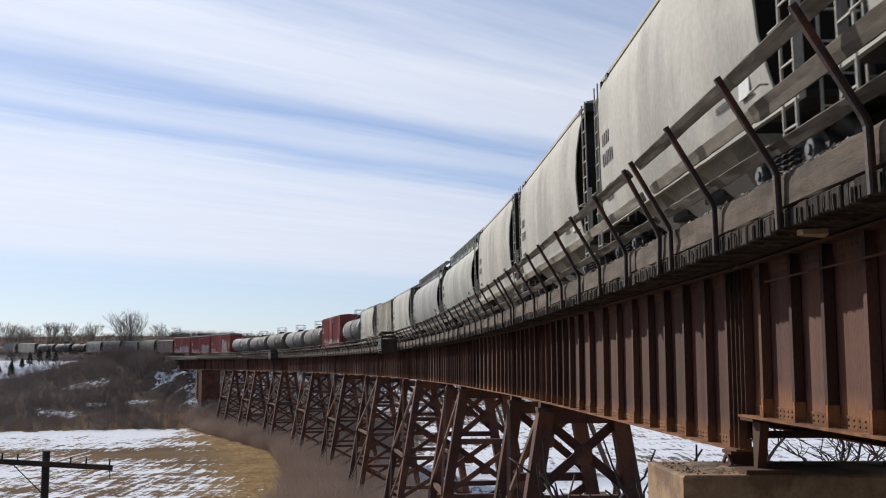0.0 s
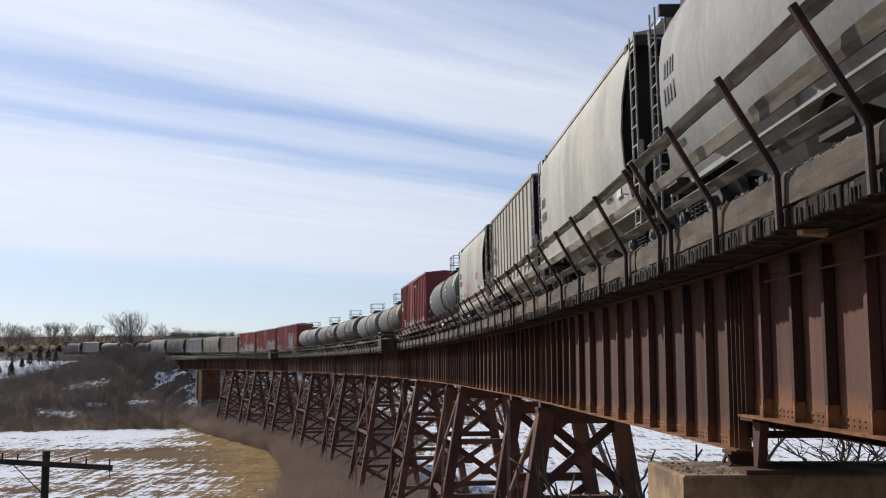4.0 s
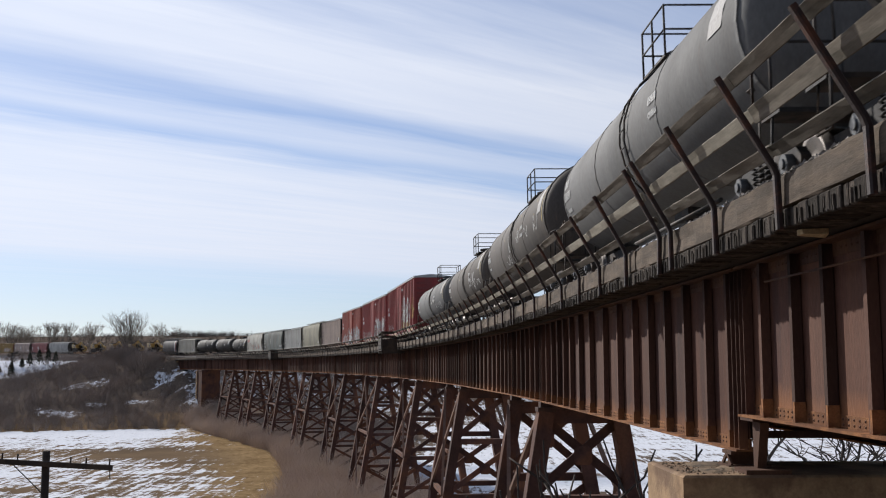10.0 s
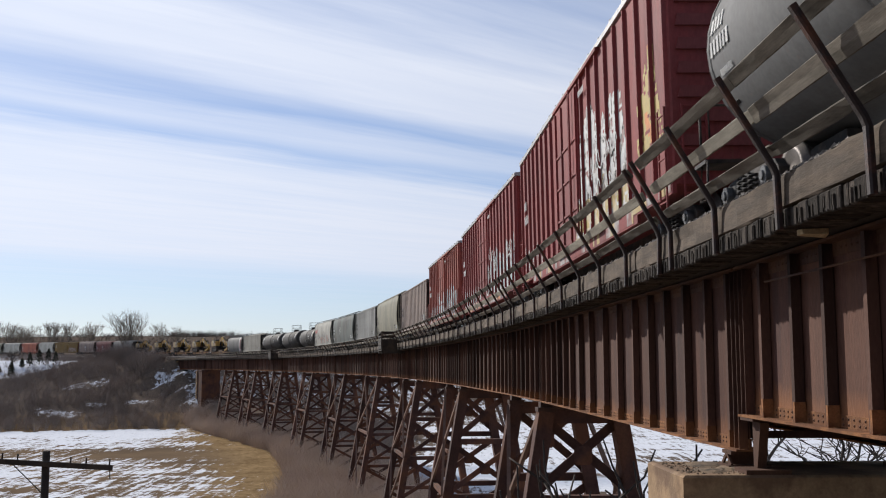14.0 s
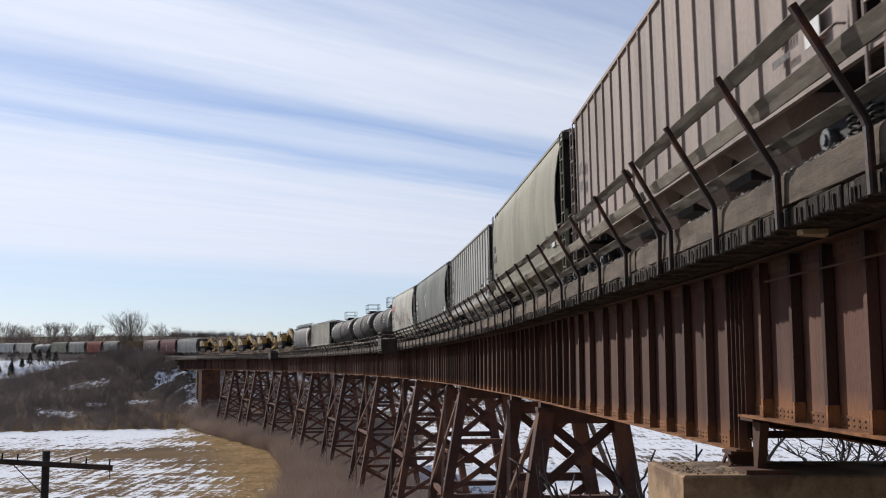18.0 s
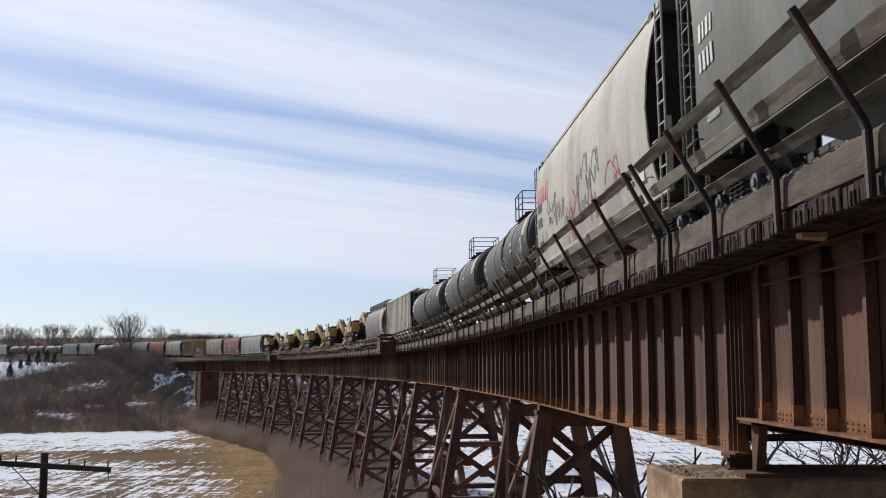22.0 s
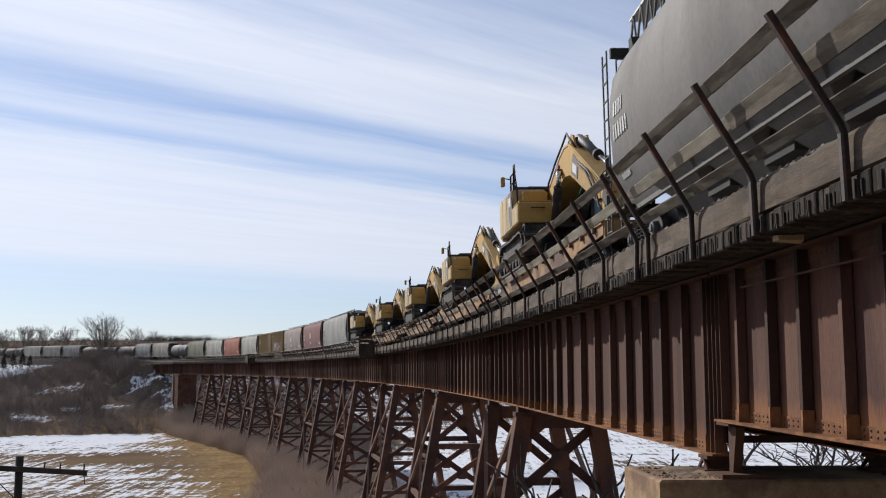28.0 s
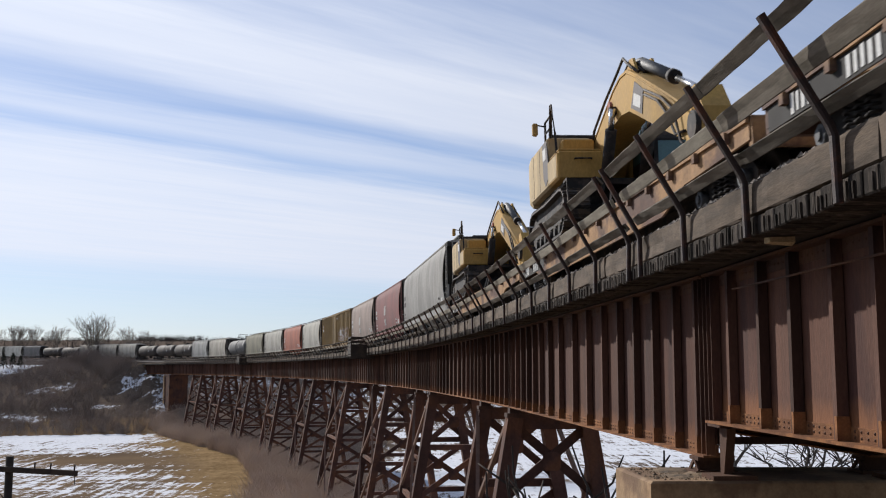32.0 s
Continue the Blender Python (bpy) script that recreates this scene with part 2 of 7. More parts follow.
class Mesh:
    """Gathers simple solids into one mesh."""

    def __init__(self):
        self.v, self.f, self.s = [], [], []

    def add(self, verts, faces, smooth=False):
        o = len(self.v)
        self.v += [tuple(p) for p in verts]
        self.f += [tuple(i + o for i in f) for f in faces]
        self.s += [smooth] * len(faces)
        return self

    def box(self, x0, x1, y0, y1, z0, z1, m=None):
        p = [Vector((x, y, z)) for x in (x0, x1) for y in (y0, y1) for z in (z0, z1)]
        if m:
            p = [m @ q for q in p]
        return self.add(p, [(0, 1, 3, 2), (4, 6, 7, 5), (0, 4, 5, 1), (2, 3, 7, 6), (0, 2, 6, 4), (1, 5, 7, 3)])

    def chamfer(self, x0, x1, y0, y1, z0, z1, c, m=None):
        """A block with its long (x) edges and its ends cut by c."""
        ring = lambda k: [(y0 + c, z0 + k), (y1 - c, z0 + k), (y1 - k, z0 + c), (y1 - k, z1 - c), (y1 - c, z1 - k), (y0 + c, z1 - k), (y0 + k, z1 - c), (y0 + k, z0 + c)]
        vs = []
        for x, k in ((x0, c), (x0 + c, 0), (x1 - c, 0), (x1, c)):
            vs += [Vector((x, a, b)) for a, b in ring(k * .7)]
        if m:
            vs = [m @ q for q in vs]
        fs = [tuple(range(7, -1, -1)), tuple(range(24, 32))]
        for r in range(3):
            for i in range(8):
                j = (i + 1) % 8
                fs.append((r * 8 + i, r * 8 + j, r * 8 + 8 + j, r * 8 + 8 + i))
        return self.add(vs, fs)

    def worn(self, x0, x1, y0, y1, z0, z1, c, amp, r, step=.16):
        """A timber along x with uneven faces and edges."""
        n = max(2, int((x1 - x0) / step))
        base = [(y0 + c, z0), (y1 - c, z0), (y1, z0 + c), (y1, (z0 + z1) / 2), (y1, z1 - c), (y1 - c, z1), (y0 + c, z1), (y0, z1 - c), (y0, z0 + c)]
        drift = [0.0] * 9
        rings = []
        for i in range(n + 1):
            drift = [.6 * d + r.gauss(0, amp) for d in drift]
            e = .008 if i in (0, n) else 0
            cy, cz = (y0 + y1) / 2, (z0 + z1) / 2
            ring = []
            for (y, z), d in zip(base, drift):
                ky = max(-1, min(1, (y - cy) * 2 / (y1 - y0)))
                kz = max(-1, min(1, (z - cz) * 2 / (z1 - z0)))
                ring.append((x0 + (x1 - x0) * i / n, y + (d - e) * ky, z + (d - e) * kz))
            rings.append(ring)
        return self.loft(rings)

    def beam(self, p, q, w, h, up=(0, 0, 1)):
        """A bar from p to q, w wide across and h high along up."""
        p, q = Vector(p), Vector(q)
        d = (q - p).normalized()
        side = d.cross(Vector(up))
        side = side.normalized() if side.length > 1e-4 else Vector((1, 0, 0))
        u = side.cross(d)
        vs = [e + side * a * w / 2 + u * b * h / 2 for e in (p, q) for a, b in ((-1, -1), (1, -1), (1, 1), (-1, 1))]
        return self.add(vs, [(0, 1, 2, 3)[::-1], (4, 5, 6, 7), (0, 1, 5, 4), (1, 2, 6, 5), (2, 3, 7, 6), (3, 0, 4, 7)])

    def tube(self, pts, r, n=6, r2=None):
        pts = [Vector(p) for p in pts]
        vs, fs = [], []
        for i, p in enumerate(pts):
            d = (pts[min(i + 1, len(pts) - 1)] - pts[max(i - 1, 0)]).normalized()
            a = d.cross(Vector((0, 0, 1)) if abs(d.z) < .9 else Vector((1, 0, 0))).normalized()
            b = d.cross(a)
            rr = r if r2 is None else r + (r2 - r) * i / (len(pts) - 1)
            vs += [p + (a * math.cos(k * math.tau / n) + b * math.sin(k * math.tau / n)) * rr for k in range(n)]
            if i:
                o = (i - 1) * n
                fs += [(o + k, o + n + k, o + n + (k + 1) % n, o + (k + 1) % n) for k in range(n)]
        e = (len(pts) - 1) * n
        self.add(vs, fs, True)
        o = len(self.v) - len(vs)
        self.f += [tuple(o + k for k in range(n)), tuple(o + e + n - 1 - k for k in range(n))]
        self.s += [False, False]
        return self

    def loft(self, rings, cap=True, smooth=False):
        """Rings of equally many points, joined in turn."""
        n = len(rings[0])
        vs = [p for r in rings for p in r]
        fs = [(i * n + k, i * n + (k + 1) % n, i * n + n + (k + 1) % n, i * n + n + k) for i in range(len(rings) - 1) for k in range(n)]
        self.add(vs, fs, smooth)
        if cap:
            o = len(self.v) - len(vs)
            self.f += [tuple(o + k for k in range(n - 1, -1, -1)), tuple(o + len(vs) - n + k for k in range(n))]
            self.s += [False, False]
        return self

    def plate(self, outline, axis, a, b):
        """A flat outline of (u, v) points, made solid between a and b along axis."""
        put = {"x": lambda u, v, w: (w, u, v), "y": lambda u, v, w: (u, w, v), "z": lambda u, v, w: (u, v, w)}[axis]
        return self.loft([[put(u, v, w) for u, v in outline] for w in (a, b)])

    def data(self, name):
        me = bpy.data.meshes.new(name)
        me.from_pydata(self.v, [], self.f)
        me.polygons.foreach_set("use_smooth", self.s)
        me.update()
        if len(self.f) < 60000:
            bm = bmesh.new()
            bm.from_mesh(me)
            bmesh.ops.recalc_face_normals(bm, faces=bm.faces)
            bm.to_mesh(me)
            bm.free()
        return me


def part(name, mesh, mat, parent=None, label="", m=None, kind=""):
    data = mesh if isinstance(mesh, bpy.types.Mesh) else mesh.data(name)
    if not data.materials:
        data.materials.append(mat)
    ob = new(name, data)
    if parent:
        ob.parent = parent
    if m is not None:
        ob.matrix_basis = m
    return tagged(ob, label=label, kind=kind)


def thing(name, label, category, group="", kind="", m=None):
    ob = new(name)
    ob.empty_display_size = 0.2
    if m is not None:
        ob.matrix_basis = m
    return tagged(ob, label, category, group, kind)


# ---- the line of the track: a left-hand curve ----
KNOTS = [-70, -25, 0, 60, 130, 220, 320, 420]
CURVE = [0, -.0018, -.001796, -.001773, -.001745, -.001674, -.001584, -.001493]
LINE_S = np.arange(-620, 1080, 0.5)


def lay_line():
    k = np.interp(LINE_S, KNOTS, CURVE)
    psi = np.concatenate([[0], np.cumsum((k[1:] + k[:-1]) / 2 * .5)])
    psi += -.0153 - np.interp(0, LINE_S, psi)
    dx, dy = np.sin(psi), np.cos(psi)
    x = np.concatenate([[0], np.cumsum((dx[1:] + dx[:-1]) / 2 * .5)])
    y = np.concatenate([[0], np.cumsum((dy[1:] + dy[:-1]) / 2 * .5)])
    return x + 5.6279 - np.interp(0, LINE_S, x), y + 6.6399 - np.interp(0, LINE_S, y), psi


LINE_X, LINE_Y, LINE_PSI = lay_line()


def on_line(s, left=0.0, z=0.0):
    x, y, p = (float(np.interp(s, LINE_S, a)) for a in (LINE_X, LINE_Y, LINE_PSI))
    return Vector((x - left * math.cos(p), y + left * math.sin(p), z))


def line_pose(s, left=0.0, z=0.0):
    """Local x runs along the track away from the eye, y to its left, z up."""
    p = float(np.interp(s, LINE_S, LINE_PSI))
    return Matrix.Translation(on_line(s, left, z)) @ Euler((0, 0, math.pi / 2 - p)).to_matrix().to_4x4()


def chord_pose(a, b, left=0.0, z=0.0, lean=0.0):
    p, q = on_line(a, left, z), on_line(b, left, z)
    d = q - p
    return Matrix.Translation((p + q) / 2) @ Euler((math.radians(-lean), 0, math.atan2(d.y, d.x))).to_matrix().to_4x4()


def rise(s):
    """The track climbs gently past the far end of the trestle."""
    return np.interp(s, [228, 297, 420, 500, 700], [0, .62, 1.95, 2.6, 3.4])


def track_pose(a, b, z, lean):
    """As chord_pose on the centre line, following the climb."""
    p, q = on_line(a, 0, z + float(rise(a))), on_line(b, 0, z + float(rise(b)))
    d = q - p
    return Matrix.Translation((p + q) / 2) @ Euler((math.radians(-lean), -math.asin(d.z / d.length), math.atan2(d.y, d.x))).to_matrix().to_4x4()


# ---- ground: one sheet with valley, banks and far hills ----
BENTS = [(26.9, 33.8), (52.3, 58.8), (76.6, 85.2), (105, 114.4), (133.2, 141.8), (162.4, 171.3), (192, 200.3), (218.3, 226), (240.5, 248.8)]
FAR_PIER = 270.0
FAR_END = 297.0
PIER_S = 8.3
JOINT_S = 7.5


def smooth(a, b, v):
    t = np.clip((v - a) / (b - a), 0, 1)
    return t * t * (3 - 2 * t)


def lumps(x, y, size, seed):
    """Soft random waves, cheap and repeatable."""
    r = np.random.RandomState(seed)
    out = 0
    for k in range(7):
        a, f, ph = r.uniform(0, math.tau), r.uniform(.6, 1.7) / size, r.uniform(0, math.tau)
        out = out + np.sin((x * math.cos(a) + y * math.sin(a)) * f * math.tau + ph)
    return out / 7


def line_near(x, y):
    """Distance to the track's line and the place along it."""
    best, at = np.full(x.shape, 1e9), np.zeros(x.shape)
    for i in range(0, len(LINE_S), 16):
        d = np.hypot(x - LINE_X[i], y - LINE_Y[i])
        m = d < best
        best, at = np.where(m, d, best), np.where(m, LINE_S[i], at)
    return best, at


def ground_z(x, y):
    x, y = np.asarray(x, float), np.asarray(y, float)
    dist, at = line_near(x, y)
    near = 13.35 * (1 - smooth(2.5, 31, y + .12 * x + 1.2 * lumps(x, y, 30, 1)))
    foot = np.interp(x, [-400, -140, -60, 10, 80, 400], [188, 206, 234, 290, 312, 312])
    back = y - foot + 6 * lumps(x, y, 70, 2)
    bank = 16.4 * smooth(0, 108, back) * np.interp(x, [-60, 30, 90], [1, .9, .35])
    bank = bank + 8 * smooth(150, 420, back) + 23.5 * smooth(300, 1050, back) * (1 + .25 * lumps(x, y, 500, 3))
    z = np.maximum(near, bank)
    fill = RAIL - .75 + rise(at) - np.maximum(0, dist - 2.6) / 1.5 - np.where(at < 100, 0, np.where(at < FAR_END - 1, 1.5, 0) + .40 * np.maximum(0, FAR_END - at)) + 1.2 * lumps(x, y, 11, 21) * (at > 240) * (at < FAR_END)
    fill_on = np.where((at > 240) | (at < -14), fill, -99)
    cut = smooth(0, 9, dist - 3.5)
    z = np.where(at > 299, np.where(dist < 14, np.minimum(z, (RAIL - .75 + rise(at)) + (z - RAIL + .75 - rise(at)) * cut), z), z)
    z = np.maximum(z, fill_on)
    z = z + .25 * lumps(x, y, 9, 4) * smooth(6, 14, dist) * smooth(8, 40, np.hypot(x, y))
    far = np.hypot(x, y - 200)
    return z + 10 * smooth(900, 3000, far) * (1 + .4 * lumps(x, y, 900, 5))


def axis_steps(lo, hi, step, reach):
    a = list(np.arange(lo, hi + step, step))
    d = step
    left, right = [a[0]], [a[-1]]
    while right[-1] < reach:
        d *= 1.16
        right.append(right[-1] + d)
        left.append(left[-1] - d)
    return np.array(left[:0:-1] + a + right[1:])


# drifts on the far bank: place, half-lengths, turn, amount
DRIFTS = [(-99, 283, 10, 4.5, 1.15, .54), (-89, 262, 4.5, 2.4, .5, .56), (-94, 250, 7, 5, 0, .49), (-79.6, 268.5, 5, 3, .4, .5),
          (-76, 284, 5.5, 4.5, .5, .52), (-63, 268, 4.5, 9, .3, .53), (-70, 276, 5, 2.6, .6, .50)]


def snowfield(x, y):
    """The open snowy slope on the far bank."""
    return (x < np.interp(y, [276, 290, 300, 312, 321], [-124, -118, -114, -112.5, -116]) + 1.2 * lumps(x, y, 8, 15)) & (y > 277) & (y < 321) & (x > -175)


def in_drift(x, y):
    hit = snowfield(x, y)
    for px, py, rx, ry, turn, amount in DRIFTS:
        c, q = math.cos(turn), math.sin(turn)
        u, v = ((x - px) * c + (y - py) * q) / rx, ((y - py) * c - (x - px) * q) / ry
        hit = hit | (u * u + v * v < .8)
    return hit


def build_ground():
    xs, ys = axis_steps(-460, 130, 2.5, 4200), axis_steps(-20, 520, 2.5, 4200)
    gx, gy = np.meshgrid(xs, ys)
    x, y = gx.ravel(), gy.ravel()
    z = ground_z(x, y)
    nx, ny = len(xs), len(ys)
    idx = np.arange(nx * ny).reshape(ny, nx)
    faces = np.stack([idx[:-1, :-1], idx[:-1, 1:], idx[1:, 1:], idx[1:, :-1]], -1).reshape(-1, 4)
    me = bpy.data.meshes.new("ground")
    me.from_pydata(np.stack([x, y, z], -1).tolist(), [], faces.tolist())
    me.polygons.foreach_set("use_smooth", [True] * len(me.polygons))
    # cover: r snow, g standing dry grass, b ice
    dist, at = line_near(x, y)
    left = x < np.interp(y, LINE_Y, LINE_X)
    foot = np.interp(x, [-400, -140, -60, 10, 80, 400], [188, 206, 234, 290, 312, 312])
    snow = np.where(z < 1.5, .62, .42)
    edge_y = foot + 7
    field = left & (z < 1.5) & (y < edge_y)
    snow = np.where(left & (z < 3) & (y >= edge_y), .24, snow)
    snow = np.where(field, .515 + .15 * smooth(190, 222, y + .2 * x) - .17 * np.exp(-((y + .1 * x - 168) / 10) ** 2) + .10 * smooth(-46, -78, x), snow)
    edge = np.interp(y, [100, 135, 178, 250], [-17, -20, -30, -64])
    grass = smooth(-17, -4, x - edge + 4 * lumps(x, y, 25, 6)) * (x < edge + 14) * field
    snow = np.where(field, snow - .15 * grass ** 4, snow)
    snow = np.where(left & (x > edge) & (z < 8), .12, snow)
    snow = np.where(~left & (z < 6), .60, snow)
    snow = np.where((z > 1.5) & left & (y > 150), .26 + .36 * smooth(-128, -160, x) + .10 * lumps(x, y, 40, 9), snow)
    snow = np.where(~left & (y > foot - 30), .50, snow)
    snow = np.where(~left & (dist < np.interp(y, [120, 160, 175, 220, 280], [9, 9, 18, 36, 46])) & (y > 120) & (z < 6), .44, snow)
    snow = np.where(snowfield(x, y), .66, snow)
    for px, py, rx, ry, turn, amount in DRIFTS:
        c, q = math.cos(turn), math.sin(turn)
        u, v = ((x - px) * c + (y - py) * q) / rx, ((y - py) * c - (x - px) * q) / ry
        snow = np.maximum(snow, np.where(left & (z > .8) & (u * u + v * v + .8 * lumps(x, y, 7, 12) < 1), amount, 0))
    snow = np.where(y > 450, .30 + .22 * lumps(x, y, 120, 14), snow)
    ice = np.where(~left, .8 * smooth(17, 9, np.abs(y - 141 - .1 * x + 6 * lumps(x, y, 50, 8))), 0)
    wild = np.where(field, .25, np.where(left & (z < 3) & (y < 262), .0, 1.0)).astype(np.float32)
    attr = me.attributes.new("wild", "FLOAT", "POINT")
    attr.data.foreach_set("value", wild)
    attr = me.color_attributes.new("cover", "FLOAT_COLOR", "POINT")
    attr.data.foreach_set("color", np.stack([snow, grass, ice, np.ones_like(snow)], -1).ravel().astype(np.float32))
    m = bpy.data.materials.new("winter_ground")
    m.use_nodes = True
    n, l = m.node_tree.nodes, m.node_tree.links
    b = n["Principled BSDF"]
    b.inputs["Roughness"].default_value = .9
    b.inputs["Specular IOR Level"].default_value = .0
    at_ = n.new("ShaderNodeAttribute")
    at_.attribute_name = "cover"
    sep = n.new("ShaderNodeSeparateColor")
    l.new(at_.outputs["Color"], sep.inputs[0])
    geo = n.new("ShaderNodeNewGeometry")

    def tex(scale, det, st=(1, 1, 1), turn=0.0):
        mp = n.new("ShaderNodeMapping")
        mp.inputs["Scale"].default_value = st
        mp.inputs["Rotation"].default_value = (0, 0, turn)
        l.new(geo.outputs["Position"], mp.inputs[0])
        t = n.new("ShaderNodeTexNoise")
        t.inputs["Scale"].default_value, t.inputs["Detail"].default_value, t.inputs["Roughness"].default_value = scale, det, .65
        l.new(mp.outputs[0], t.inputs["Vector"])
        return t.outputs[0]

    def mth(op, a, c):
        x = n.new("ShaderNodeMath")
        x.operation = op
        for i, v in enumerate((a, c)):
            if isinstance(v, (int, float)):
                x.inputs[i].default_value = v
            else:
                l.new(v, x.inputs[i])
        return x.outputs[0]

    def rng(v, a, c, lo, hi):
        r = n.new("ShaderNodeMapRange")
        for i, q in enumerate((a, c, lo, hi)):
            r.inputs[i + 1].default_value = q
        l.new(v, r.inputs[0])
        return r.outputs[0]

    def mixc(fac, a, c):
        x = n.new("ShaderNodeMix")
        x.data_type = "RGBA"
        l.new(fac, x.inputs[0])
        for i, v in ((6, a), (7, c)):
            if isinstance(v, tuple):
                x.inputs[i].default_value = (*v, 1)
            else:
                l.new(v, x.inputs[i])
        return x.outputs[2]

    rows = tex(.5, 4, (.12, .42, 1), .1)
    ticks = tex(1.05, 3, (1, .075, 1), math.radians(-14))
    blot = tex(.045, 5)
    grain = tex(1.3, 4)
    mixn = mth("ADD", mth("ADD", mth("MULTIPLY", rows, .30), mth("MULTIPLY", ticks, .34)), mth("ADD", mth("MULTIPLY", blot, .16), mth("MULTIPLY", grain, .20)))
    mixn = mth('ADD', mth('MULTIPLY', mixn, 1.9), -.45)
    # noise sits round 0.5: more cover, more snow
    fac = rng(mth("ADD", mixn, sep.outputs[0]), 1.0, 1.06, 0, 1)
    soil = mixc(rng(blot, .35, .65, 0, 1), (0.12, 0.085, 0.055), (0.21, 0.145, 0.085))
    tan = mixc(rng(mth("ADD", mth("MULTIPLY", grain, .55), mth("MULTIPLY", tex(.22, 5), .45)), .38, .62, 0, 1), (0.135, 0.088, 0.045), (0.31, 0.215, 0.115))
    wa = n.new("ShaderNodeAttribute")
    wa.attribute_name = "wild"
    scrub = mixc(rng(grain, .3, .7, 0, 1), (0.10, 0.078, 0.062), (0.165, 0.13, 0.104))
    base = mixc(sep.outputs[1], mixc(wa.outputs["Fac"], soil, scrub), tan)
    white = mixc(rng(grain, .3, .7, 0, 1), (0.56, 0.58, 0.63), (0.76, 0.775, 0.80))
    col = mixc(fac, base, white)
    col = mixc(mth('MULTIPLY', sep.outputs[2], rng(blot, .40, .52, 0, 1)), col, (0.43, 0.47, 0.54))
    l.new(col, b.inputs["Base Color"])
    bp = n.new("ShaderNodeBump")
    bp.inputs["Strength"].default_value, bp.inputs["Distance"].default_value = .5, .15
    l.new(mixn, bp.inputs["Height"])
    l.new(bp.outputs[0], b.inputs["Normal"])
    me.materials.append(m)
    tagged(new("ground", me), "patchy snow and stubble valley floor with brown banks", "ground", kind="structure")


build_ground()

# ---- trestle: girders, deck, towers, piers ----


# where the stiffeners of the two nearest spans stand along the track
STIFF_AT = {-14: [-12.9 + 1.094 * i for i in range(15)] + [3.34, 4.44, 5.44, 6.58],
            JOINT_S: [8.1, 9.12, 10.28, 11.48, 12.65, 13.92, 15.36, 16.85, 18.52, 19.98, 21.35, 22.45, 23.55, 24.65, 25.8]}


